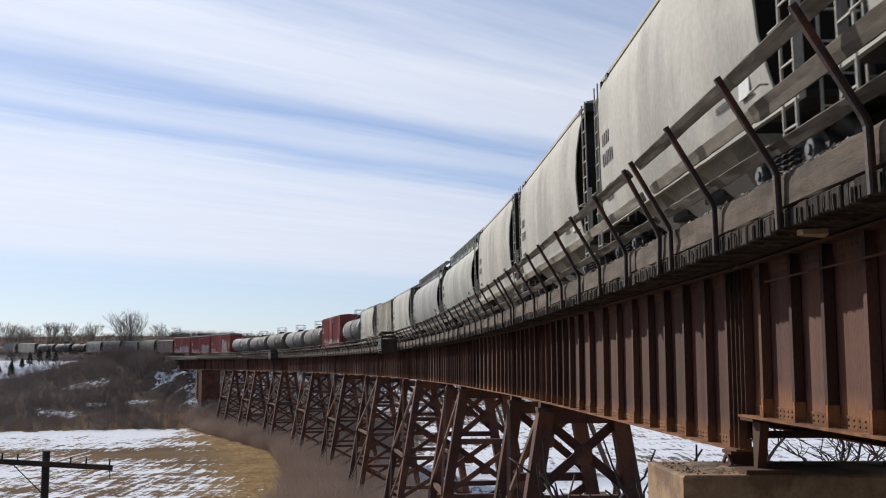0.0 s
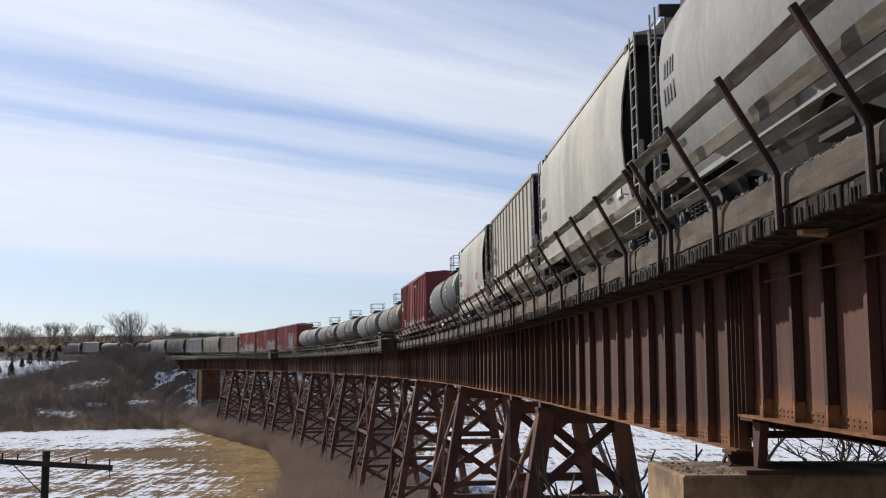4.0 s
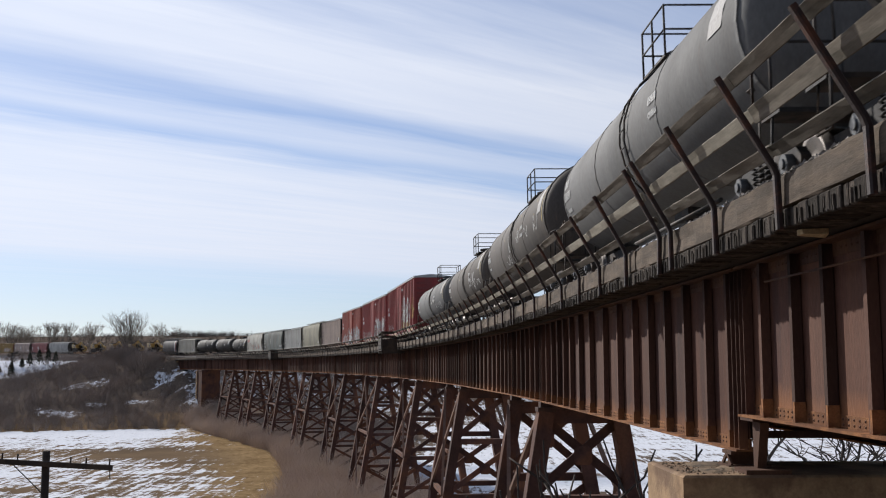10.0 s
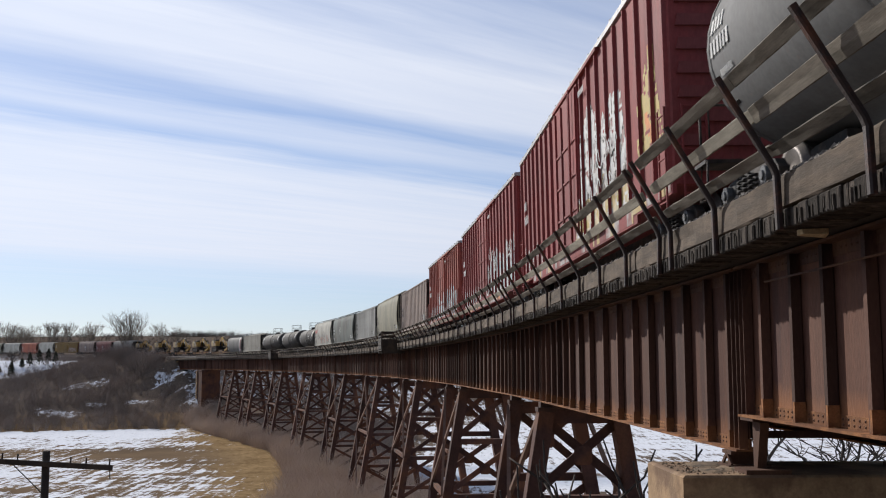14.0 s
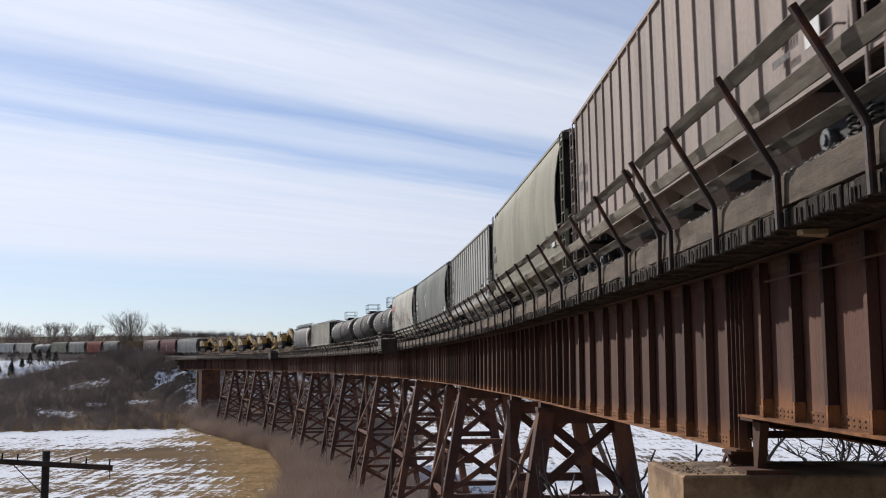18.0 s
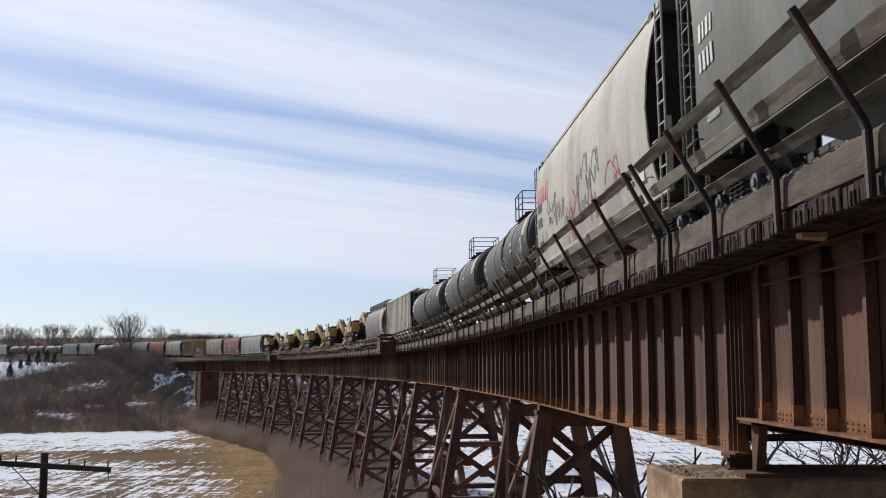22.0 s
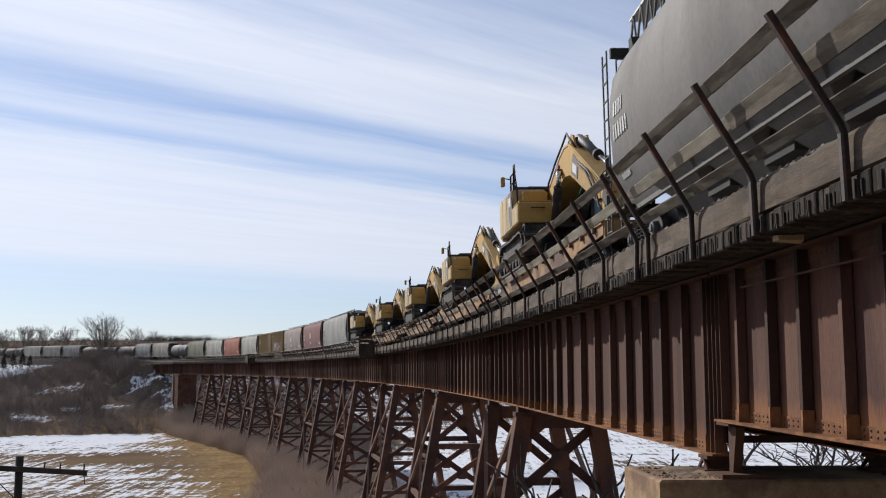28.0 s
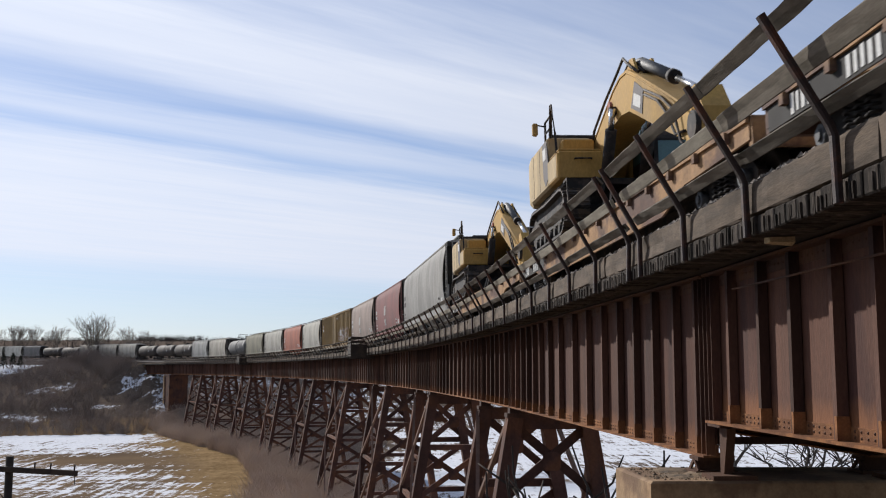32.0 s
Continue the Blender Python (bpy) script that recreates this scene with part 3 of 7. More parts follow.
def girder(a, b, left, low, outer, detail):
    """One plate girder between a and b along the track; outer is +1 on the left-hand side. Local origin at mid-length, at deck underside."""
    top = TIE_LOW - .02
    h = top - low
    steel = GIRDER_DEEP if low == DEEP else GIRDER_SHALLOW
    m = chord_pose(a + .06, b - .06, left, top)
    L = (on_line(b - .06, left) - on_line(a + .06, left)).length
    g = thing("plate_girder", "rusty riveted steel plate girder with vertical stiffeners under the deck", "girder", "girders of the trestle", m=m)
    part("web", Mesh().box(-L / 2, L / 2, -.008, .008, -h + .03, -.03), steel, g)
    part("top_flange", Mesh().box(-L / 2, L / 2, -.2, .2, -.03, 0), RUST, g)
    for y0, y1 in ((.008, .02), (-.02, -.008)):
        part("flange_angle", Mesh().box(-L / 2, L / 2, y0, y1, -.18, -.03), RUST, g)
        part("flange_angle", Mesh().box(-L / 2, L / 2, y0 * 1.1, y1 * 1.1, -h + .03, -h + .17), RUST_LOW, g)
    part("bottom_flange", Mesh().box(-L / 2, L / 2, -.2, .2, -h, -h + .03),
         RUST_LOW, g, "orange-rusted bottom flange")
    n = max(3, round(L / (1.23 if L > 12 else 1.06)))
    # panels widen towards mid-span
    gaps = [.93 + (.67 if L > 12 else 0) * math.sin(math.pi * (i + .5) / n) ** 1.5 for i in range(n)]
    at = [-L / 2 + .12 + (L - .24) * sum(gaps[:i]) / sum(gaps) for i in range(n + 1)]
    if a in STIFF_AT:
        at = [-L / 2 + .12] + [v - .03 - (a + b) / 2 for v in STIFF_AT[a]] + [L / 2 - .12]
        n = len(at) - 1
    ms = Mesh().plate([(-.07, .021), (.07, .021), (.07, .034), (-.056, .034), (-.056, .128), (.022, .128), (.022, .14), (-.07, .14)], "z", -h + .035, -.035).data("stiffener")
    ends = Mesh().plate([(-.10, .021), (.10, .021), (.10, .15), (.085, .15), (.085, .036), (-.085, .036), (-.085, .15), (-.10, .15)], "z", -h + .035, -.035).data("stiffener")
    for i in range(n + 1):
        x = at[i]
        e = ends if i in (0, n) else ms
        turn = Matrix.Identity(4) if outer > 0 else Matrix.Rotation(math.pi, 4, "Z")
        part("stiffener", e, STIFF, g, m=Matrix.Translation((x, 0, 0)) @ turn)
    if detail:
        rv = Mesh()
        for i in range(int(L / .14)):
            x = -L / 2 + .1 + i * .14
            for z in (-h + .07, -h + .13, -.1):
                y = .022 if z < -1 else .02
                rv.add([(x - .016, y, z - .016), (x + .016, y, z - .016), (x + .016, y, z + .016), (x - .016, y, z + .016), (x, y + .014, z)],
                       [(0, 1, 4), (1, 2, 4), (2, 3, 4), (3, 0, 4)])
        for i in range(n + 1):
            x = at[i] + .035
            for j in range(int((h - .5) / .13)):
                z = -h + .25 + j * .13
                rv.add([(x - .014, .034, z - .014), (x + .014, .034, z - .014), (x + .014, .034, z + .014), (x - .014, .034, z + .014), (x, .046, z)],
                       [(0, 1, 4), (1, 2, 4), (2, 3, 4), (3, 0, 4)])
        part("rivets", rv, RUST, g, kind="stuff")
        # packing pieces where each stiffener steps out over the bottom angle
        foot = Mesh().plate([(-.095, .022), (.10, .022), (.10, .05), (-.04, .05), (-.04, .158), (-.095, .158)], "z", -h + .035, -h + .27).data("stiffener_foot")
        for i in range(1, n):
            part("stiffener_foot", foot, RUST_LOW, g, "orange-rusted packing at the stiffener's foot", m=Matrix.Translation((at[i], 0, 0)))
    return g


def build_girders():
    spans = [(-14, JOINT_S, SHALLOW), (JOINT_S, BENTS[0][0], DEEP)]
    for i, (a, b) in enumerate(BENTS):
        spans.append((a, b, DEEP))
        spans.append((b, BENTS[i + 1][0] if i + 1 < len(BENTS) else FAR_PIER, DEEP))
    spans.append((FAR_PIER, FAR_END, DEEP))
    for a, b, low in spans:
        girder(a, b, 1.2, low, 1, b < 45)
        girder(a, b, -1.2, low, -1, False)
        # cross frames between the two girders
        cf = thing("cross_frame", "dark steel cross bracing between the girders", "bracing", "cross frames of the trestle", m=chord_pose(a, b, 0, 0))
        L = b - a
        mid = low + .3
        for i in range(max(2, round(L / 5)) + 1):
            x = -L / 2 + .3 + (L - .6) * i / max(2, round(L / 5))
            part("brace", Mesh().beam((x, -1.1, mid), (x, 1.1, TIE_LOW - .3), .1, .1, (1, 0, 0)), RUST, cf)
            part("brace", Mesh().beam((x + .1, 1.1, mid), (x + .1, -1.1, TIE_LOW - .3), .1, .1, (1, 0, 0)), RUST, cf)
            part("strut", Mesh().beam((x, -1.17, mid - .08), (x, 1.17, mid - .08), .1, .1), RUST, cf)


build_girders()

BATTER = 1 / 6.0


def leg_mesh(p, q, w, d):
    """A built-up column: two channels with a face plate and flange lips."""
    m = Mesh()
    p, q = Vector(p), Vector(q)
    ax = Vector((1, 0, 0))
    up = (q - p).normalized()
    sd = up.cross(ax).normalized()
    for s in (-1, 1):
        m.beam(p + ax * s * w * .5, q + ax * s * w * .5, .03, d, sd)
        m.beam(p + ax * s * w * .44 + sd * d * .48, q + ax * s * w * .44 + sd * d * .48, .09, .03, sd)
        m.beam(p + ax * s * w * .44 - sd * d * .48, q + ax * s * w * .44 - sd * d * .48, .09, .03, sd)
    m.beam(p + sd * d * .5, q + sd * d * .5, w, .02, sd)
    n = max(3, int((q - p).length / .9))
    for i in range(n):
        a, b = p.lerp(q, i / n), p.lerp(q, (i + 1) / n)
        s = 1 if i % 2 else -1
        m.beam(a + ax * s * w * .42 - sd * d * .5, b - ax * s * w * .42 - sd * d * .5, .07, .015, sd)
    return m


def tower(a, b, index):
    top = DEEP - .32
    mid = (a + b) / 2
    low = float(min(ground_z(*[np.array([c]) for c in on_line(mid, 0)[:2]])[0], 11.5)) + .5
    base = line_pose(mid, 0, 0)
    t = thing("trestle_tower", "rusty brown steel trestle tower with crossed bracing", "bridge tower", "towers of the trestle", m=base)
    half = (b - a) / 2
    H = top - low
    off = lambda z: 1.2 + (top - z) * BATTER
    xs = (-half, half)
    legs = {}
    for x in xs:
        sag = on_line(mid + x, 0)
        sag = (base.inverted() @ Vector((sag.x, sag.y, 0))).y
        for s in (-1, 1):
            legs[x, s] = lambda z, x=x, s=s, sag=sag: Vector((x, sag + s * off(z), z))
            part("leg", leg_mesh(legs[x, s](low), legs[x, s](top), (.62), .5), RUST_TOWER, t)
            part("bearing", Mesh().box(-.3, .3, -.3, .3, 0, .14).box(-.22, .22, -.2, .2, .14, .32), RUST, t, m=Matrix.Translation(legs[x, s](top)))
            part("footing", Mesh().plate([(-.75, -.75), (.75, -.75), (.75, .75), (-.75, .75)], "z", -2.0, .1), CONCRETE, t, "stained concrete footing",
                 m=Matrix.Translation(legs[x, s](low)))
    lv = [top] + [top - d for d in (2.85, 5.95, 9.3) if top - d > low + 1.6] + [low]
    n = len(lv) - 1
    for i, z in enumerate(lv):
        for x in xs:
            if i < n:
                p, q = legs[x, -1](z - (.15 if i == 0 else 0)), legs[x, 1](z - (.15 if i == 0 else 0))
                part("cross_strut", Mesh().beam(p, q, .34, .46 if i == 0 else .30), RUST_TOWER, t)
        if 0 < i and (i % 2 == 0 or i == n):
            for s in (-1, 1):
                p, q = legs[-half, s](z + (.2 if i == n else 0)), legs[half, s](z + (.2 if i == n else 0))
                part("side_strut", Mesh().beam(p, q, .26, .26), RUST_TOWER, t)
    for z0, z1 in zip(lv, lv[1:]):
        for x in xs:
            for s in (-1, 1):
                e = .06 * s
                part("diagonal", Mesh().beam(legs[x, s](z0 - .25) + Vector((e, 0, 0)), legs[x, -s](z1 + .2) + Vector((e, 0, 0)), .30, .10, (1, 0, 0)), RUST_TOWER, t)
            # gusset plate at the crossing
            mid_ = (legs[x, -1]((z0 + z1) / 2) + legs[x, 1]((z0 + z1) / 2)) / 2
            part("gusset", Mesh().plate([(-.3, -.2), (-.2, -.3), (.2, -.3), (.3, -.2), (.3, .2), (.2, .3), (-.2, .3), (-.3, .2)], "x", -.13, -.115), RUST_TOWER, t, m=Matrix.Translation(mid_))
    sides = lv[::2] + ([lv[-1]] if n % 2 else [])
    for z0, z1 in zip(sides, sides[1:]):
        for s in (-1, 1):
            for e in (-1, 1):
                o = Vector((0, s * (.24 + .04 * e), 0))
                part("side_diagonal", Mesh().beam(legs[half * e, s](z0 - .1) + o, legs[-half * e, s](z1 + .1) + o, .14, .14), TOWER_LACE, t)
    return t


for i_, (a_, b_) in enumerate(BENTS):
    tower(a_, b_, i_)


def build_piers():
    # near pier: its top lies a little under the bearings
    m = line_pose(PIER_S, 0, 0)
    p = thing("concrete_pier", "stained old concrete pier under the girder ends", "pier", "piers of the trestle", m=m)
    z = DEEP - .24
    pts = [(-1.5, -3.0), (.45, -3.0), (.45, 2.34), (-1.5, 2.34)]
    ms = Mesh()
    ring = lambda k, zz: [(x + k * (1 if x > 0 else -1), y + k * (1 if y > 0 else -1), zz) for x, y in pts]
    ms.loft([ring(.35, z - 13), ring(0.02, z - .9), ring(0.02, z - .03), ring(-.02, z)])
    part("shaft", ms, CONCRETE, p)
    rub = Mesh()
    r = random.Random(4)
    for i in range(520):
        x, y = r.uniform(-1.35, .4), r.uniform(.8, 2.28)
        q = .012 + .03 * r.random() ** 3
        rub.add([(x + q * r.uniform(.7, 1.3) * math.cos(k * 1.257 + i), y + q * r.uniform(.7, 1.3) * math.sin(k * 1.257 + i), z - .004) for k in range(5)] + [(x, y, z + q * r.uniform(.3, .9))],
                [(k, (k + 1) % 5, 5) for k in range(5)])
    for x, y, q, h_ in ((-.2, 1.7, .5, .05), (-.6, 1.4, .45, .045), (.0, 1.25, .35, .05), (-.9, 1.8, .4, .03)):
        rub.add([(x + q * r.uniform(.6, 1.1) * math.cos(k * .628), y + q * .7 * r.uniform(.6, 1.1) * math.sin(k * .628), z - .004) for k in range(10)]
                + [(x + q * .5 * math.cos(k * .628), y + q * .35 * math.sin(k * .628), z + h_ * r.uniform(.5, .8)) for k in range(10)] + [(x, y, z + h_)],
                [(k, (k + 1) % 10, 10 + (k + 1) % 10, 10 + k) for k in range(10)] + [(10 + k, 10 + (k + 1) % 10, 20) for k in range(10)])
    part("rubble", rub, DIRT, p, "loose chips and dirt", kind="stuff")
    for x, h0 in ((-.35, SHALLOW), (.35, DEEP)):
        for y in (-1.2, 1.2):
            bm_ = Mesh()
            if h0 == DEEP:
                bm_.box(-.25, .25, -.3, .3, z, z + .05).box(-.05, .05, -.22, .22, z + .05, h0 - .05).box(-.2, .2, -.25, .25, h0 - .05, h0)
                bm_.beam((-.2, -.24, z + .05), (0, -.24, h0 - .04), .03, .05).beam((.2, .24, z + .05), (0, .24, h0 - .04), .03, .05)
                bm_.beam((-.2, .24, z + .05), (0, .24, h0 - .04), .03, .05).beam((.2, -.24, z + .05), (0, -.24, h0 - .04), .03, .05)
            else:
                bm_.box(-.2, .3, -.3, .3, z, z + .06).plate([(.08, z + .06), (.22, z + .06), (.22, h0 - .06), (-.10, h0 - .06)], "y", -.06, .06).box(-.2, .3, -.2, .2, h0 - .04, h0)
            part("bearing", bm_, RUST, p, m=Matrix.Translation((x + JOINT_S - PIER_S + (.0 if x > 0 else -.1), y, 0)))
    # far abutment
    m = line_pose(FAR_PIER, 0, 0)
    p = thing("concrete_pier", "rust-stained concrete pier at the far end of the trestle", "pier", "piers of the trestle", m=m)
    z = DEEP - .05
    part("shaft", Mesh().box(-1.5, 4, -2.4, 2.4, 2.0, z - .3).box(-1.7, 4.2, -2.55, 2.45, z - .3, z), RUST_TOWER, p, "rust-stained shaft")
    # pale strip added on the left face to paint in its sunlit edge
    part("corner_stone", Mesh().box(3.0, 4.1, 2.41, 2.6, 5.0, z - .3), CONCRETE, p, "pale concrete strip standing for the pier's sunlit side")
    p = thing("concrete_abutment", "low concrete abutment under the last girders", "abutment", m=line_pose(FAR_END, 0, 0))
    part("seat_wall", Mesh().box(-1.2, 1.0, -2.4, 2.0, 10.0, z), CONCRETE, p)
    part("back_wall", Mesh().box(.25, 1.2, -2.2, 1.9, z, CURB_TOP - .7), CONCRETE, p)
    m = line_pose(-17, 0, 0)
    p = thing("concrete_abutment", "concrete abutment at the near end of the trestle", "abutment", m=m)
    part("breast_wall", Mesh().box(-6, 3.2, -3.2, 3.2, 8, SHALLOW - .02), CONCRETE, p)
    part("back_wall", Mesh().box(-6, 2.2, -2.8, 2.8, 8, CURB_TOP - .1), CONCRETE, p)


build_piers()


# ---- deck: slab of ties, curb timbers, railing, ballast, rails ----
EDGE = 2.1
DECK_A, DECK_B = -12.0, FAR_END + 14


def ribbon(name, a, b, step, profile, mat, label, cat, kind="structure", climb=False):
    """A profile of (left, z) points swept along the track."""
    m = Mesh()
    rings = [[on_line(s, l, z + (float(rise(s)) if climb else 0)) for l, z in profile] for s in np.arange(a, b + step / 2, step)]
    m.loft(rings)
    ob = part(name, m, mat, kind=kind)
    return tagged(ob, label, cat)


def build_deck():
    floor = ribbon("deck_floor", DECK_A, DECK_B, 2.0, [(EDGE - .045, TIE_LOW + .01), (EDGE - .045, TIE_LOW + .18), (-EDGE, TIE_LOW + .18), (-EDGE, TIE_LOW)],
                   DARK_WOOD, "dark creosoted timber deck floor of the trestle", "deck")
    ribbon("ballast_bed", -610, 1070, 2.0, [(EDGE - .32, TIE_LOW + .205), (EDGE - .32, CURB_TOP - .02), (1.45, RAIL - .17), (-1.45, RAIL - .17), (-EDGE + .32, CURB_TOP - .02), (-EDGE + .32, TIE_LOW + .205)],
           BALLAST, "grey crushed stone ballast under the track", "ballast", climb=True)
    for k, l in enumerate((.755, -.755)):
        ribbon("rail", -610, 1070, 2.0, [(l + .07, RAIL - .17), (l + .07, RAIL - .15), (l + .01, RAIL - .12), (l + .01, RAIL - .05), (l + .036, RAIL - .035), (l + .036, RAIL),
                                        (l - .036, RAIL), (l - .036, RAIL - .035), (l - .01, RAIL - .05), (l - .01, RAIL - .12), (l - .07, RAIL - .15), (l - .07, RAIL - .17)],
               RAIL_STEEL, "worn steel rail", "rail", climb=True)
    # tie ends, a close row under the curb
    r = random.Random(11)
    kinds = []
    for i in range(10):
        m = Mesh()
        w, d = r.uniform(.112, .130), r.uniform(-.02, .02)
        zl = r.uniform(-.022, .01)
        m.chamfer(-w, w, -.5, d, zl, .2, .016)
        # splits in the end grain
        for j in range(r.randint(1, 3)):
            x = r.uniform(-w * .8, w * .6)
            m.box(x, x + r.uniform(.012, .03), d - .02, d + r.uniform(.006, .022), zl + r.uniform(.0, .05), r.uniform(.12, .195))
        kinds.append(m.data("tie_end"))
    s, n, rest = -6.0, 0, Mesh()
    while s < DECK_B - .3:
        me = r.choice(kinds)
        if n < 300:
            part("tie_end", me, END_WOOD, floor, m=line_pose(s, EDGE, TIE_LOW))
        else:
            m = line_pose(s, EDGE, TIE_LOW)
            w = .115
            rest.box(-w, w, -.4, r.uniform(-.02, .02), r.uniform(-.02, .01), .2, m)
        s += r.uniform(.255, .275)
        n += 1
    part("tie_end_row", rest, END_WOOD, floor, kind="stuff")
    # curb timbers, butted end to end
    c = thing("curb", "grey weathered curb timbers holding the ballast", "curb")
    s = -9.0
    while s < DECK_B - 5:
        L = r.choice((4.88, 4.88, 7.3)) if s > 20 else 4.88
        m = chord_pose(s, s + L, EDGE - .13, TIE_LOW + .205)
        h = CURB_TOP - TIE_LOW - .205
        size = (-L / 2 + .01, L / 2 - .01, -.09, .12 + r.uniform(-.01, .01), 0, h + r.uniform(-.012, .012), .022)
        part("curb_timber", Mesh().worn(*size, .006, r) if s < 40 else Mesh().chamfer(*size), OLD_WOOD, c, m=m)
        s += L
    # stones that lie along the curb's top
    st = Mesh()
    for i in range(3400):
        s = 2 + 70 * r.random() ** 1.6
        p = on_line(s, EDGE - .13 + r.uniform(-.08, .10), CURB_TOP - .008)
        q = r.uniform(.018, .055)
        st.add([p + Vector((q * r.uniform(.6, 1.2) * math.cos(k * 1.57 + i), q * r.uniform(.6, 1.2) * math.sin(k * 1.57 + i), 0)) for k in range(4)] + [p + Vector((0, 0, q * r.uniform(.6, 1.3)))],
               [(0, 1, 4), (1, 2, 4), (2, 3, 4), (3, 0, 4)])
    part("curb_stones", st, BALLAST, c, "loose pale ballast stones", kind="stuff")


build_deck()


def post_mesh():
    """A bent steel bar: upright on the deck's face, then leaning out."""
    m = Mesh()
    path = [(0, -.02, 1, 0), (0, .54, 1, 0), (.03, .63, .93, .3), (.56, 1.58, .87, .5)]
    section = [(-.05, .012), (-.036, 0), (.036, 0), (.05, .012), (.05, .046), (.03, .062), (-.03, .062), (-.05, .046)]
    m.loft([[(u, y + v * c, z - v * k) for u, v in section] for y, z, c, k in path])
    return m.data("post")


RAIL_AT = [(.525, 1.50, .0), (.325, 1.14, 0), (.12, .77, 0)]   # (out, up) of the three railing boards


def build_railing():
    pm = post_mesh()
    bolts = Mesh()
    for z in (.08, .22, .36, .5):
        bolts.tube([(0, .005, z), (0, .035, z)], .018, 6)
    bolts = bolts.data("bolt_row")
    r = random.Random(7)
    panels = [[1.36 - 2.2 * 3, 1.36 - 2.2 * 2, 1.36 - 2.2, 1.36, 3.49, 5.69, 7.86]]
    for e in ([8.45, 28.0, 47.0, 66.0, 83.4], [86.6, 106, 125, 144, 163, 191.3], [194.8, 214, 233, 252, 276]):
        for a, b in zip(e, e[1:]):
            n = round((b - a) / 2.4)
            panels.append([a + .13 + (b - a - .65) * i / n for i in range(n + 1)])
    for st in panels:
        a, b = st[0] - .12, st[-1] + .12
        f = thing("railing", "leaning railing of bent steel posts and weathered boards", "railing", "railing panels of the trestle", m=chord_pose(a, b, EDGE, TIE_LOW))
        inv = f.matrix_basis.inverted()
        for s in st:
            m = inv @ line_pose(s, EDGE + .03, TIE_LOW) @ Euler((math.radians(r.uniform(-1.5, 1.5)), math.radians(r.uniform(-1.2, 1.2)), 0)).to_matrix().to_4x4()
            p = part("post", pm, POST_STEEL, f, m=m)
            if s < 30:
                part("bolt_row", bolts, POST_STEEL, p)
        for k, (o, z, _) in enumerate(RAIL_AT):
            n = max(1, round((b - a) / 4.9))
            cut = [a + (b - a) * i / n for i in range(n + 1)]
            if a < 0:
                cut = [a, -.84, 3.49, b]
            for u, v in zip(cut, cut[1:]):
                pp, qq = on_line(u, EDGE + o, TIE_LOW + z + r.uniform(-.015, .015)), on_line(v, EDGE + o, TIE_LOW + z + r.uniform(-.015, .015))
                d = qq - pp
                m = inv @ Matrix.Translation((pp + qq) / 2) @ Euler((math.radians(-27 if k == 1 else -40), 0, math.atan2(d.y, d.x))).to_matrix().to_4x4()
                dark = k == 1 and v < 4.5
                hh = .095 if dark else .078 if k < 2 else .07
                size = (-d.length / 2 + .004, d.length / 2 - .004, -.055, -.015, -hh, hh, .008)
                part("board", Mesh().worn(*size, .0028, r, .2) if u < 26 else Mesh().chamfer(*size), RAIL_PALE if k == 1 and not dark else RAIL_WOOD, f, m=m)


build_railing()


def refuge(s, w):
    """A boxed refuge platform that stands out from the deck."""
    f = thing("refuge_platform", "dark boarded refuge platform beside the track", "platform", "refuges of the trestle", m=line_pose(s, EDGE, TIE_LOW))
    part("floor", Mesh().box(-w / 2, w / 2, 0, 1.5, -.1, .0), DARK_WOOD, f)
    for x in (-w / 2 + .06, 0, w / 2 - .06):
        part("post", Mesh().box(x - .06, x + .06, 1.38, 1.5, 0, 1.6), DARK_WOOD, f)
        part("joist", Mesh().box(x - .07, x + .07, -.6, 1.5, -.32, -.1), DARK_WOOD, f)
    for x in (-w / 2, w / 2 - .04):
        part("side_board", Mesh().box(x, x + .04, .1, 1.4, .02, .9), DARK_WOOD, f)
        for z in (1.1, 1.45):
            part("side_rail", Mesh().box(x, x + .04, .1, 1.4, z, z + .14), DARK_WOOD, f)
    for z in (.05, .38, .71, 1.1, 1.45):
        part("front_board", Mesh().box(-w / 2, w / 2, 1.5, 1.54, z, z + (.3 if z < 1 else .14)), DARK_WOOD, f)


refuge(85.0, 2.6)
refuge(193.0, 2.6)


def small_bits():
    """A conduit under the deck's edge and a broken timber end."""
    c = thing("conduit", "thin rusty conduit clipped along the girder under the deck", "conduit")
    part("pipe", Mesh().tube([on_line(s, 1.46, TIE_LOW - .34) for s in np.arange(-12, 6.1, 2.0)], .014, 6), RUST, c)
    for s in np.arange(-10, 6, 4.0):
        part("hanger", Mesh().beam(on_line(s, 1.46, TIE_LOW - .34), on_line(s, 1.46, TIE_LOW), .03, .03, (1, 0, 0)), RUST, c)
    t = thing("timber_block", "pale broken timber end wedged under the deck", "timber", m=line_pose(3.55, 1.86, TIE_LOW - .10))
    part("stub", Mesh().loft([[(-.06, y, z) for y, z in ((-.2, .04), (.06, .04), (.07, .09), (-.2, .098))], [(.03, y, z) for y, z in ((-.2, .01), (.09, .03), (.09, .09), (-.2, .098))],
                              [(.09, y, z) for y, z in ((-.2, .05), (.04, .06), (.05, .09), (-.2, .098))]]), PALE_WOOD, t)


small_bits()

# ---- rolling stock: local x to the rear of the train, y to the left of the track, z up from the rail head ----
SHARED = {}


def shared(key, build):
    if key not in SHARED:
        SHARED[key] = build().data(key.split(":")[0])
    return SHARED[key]


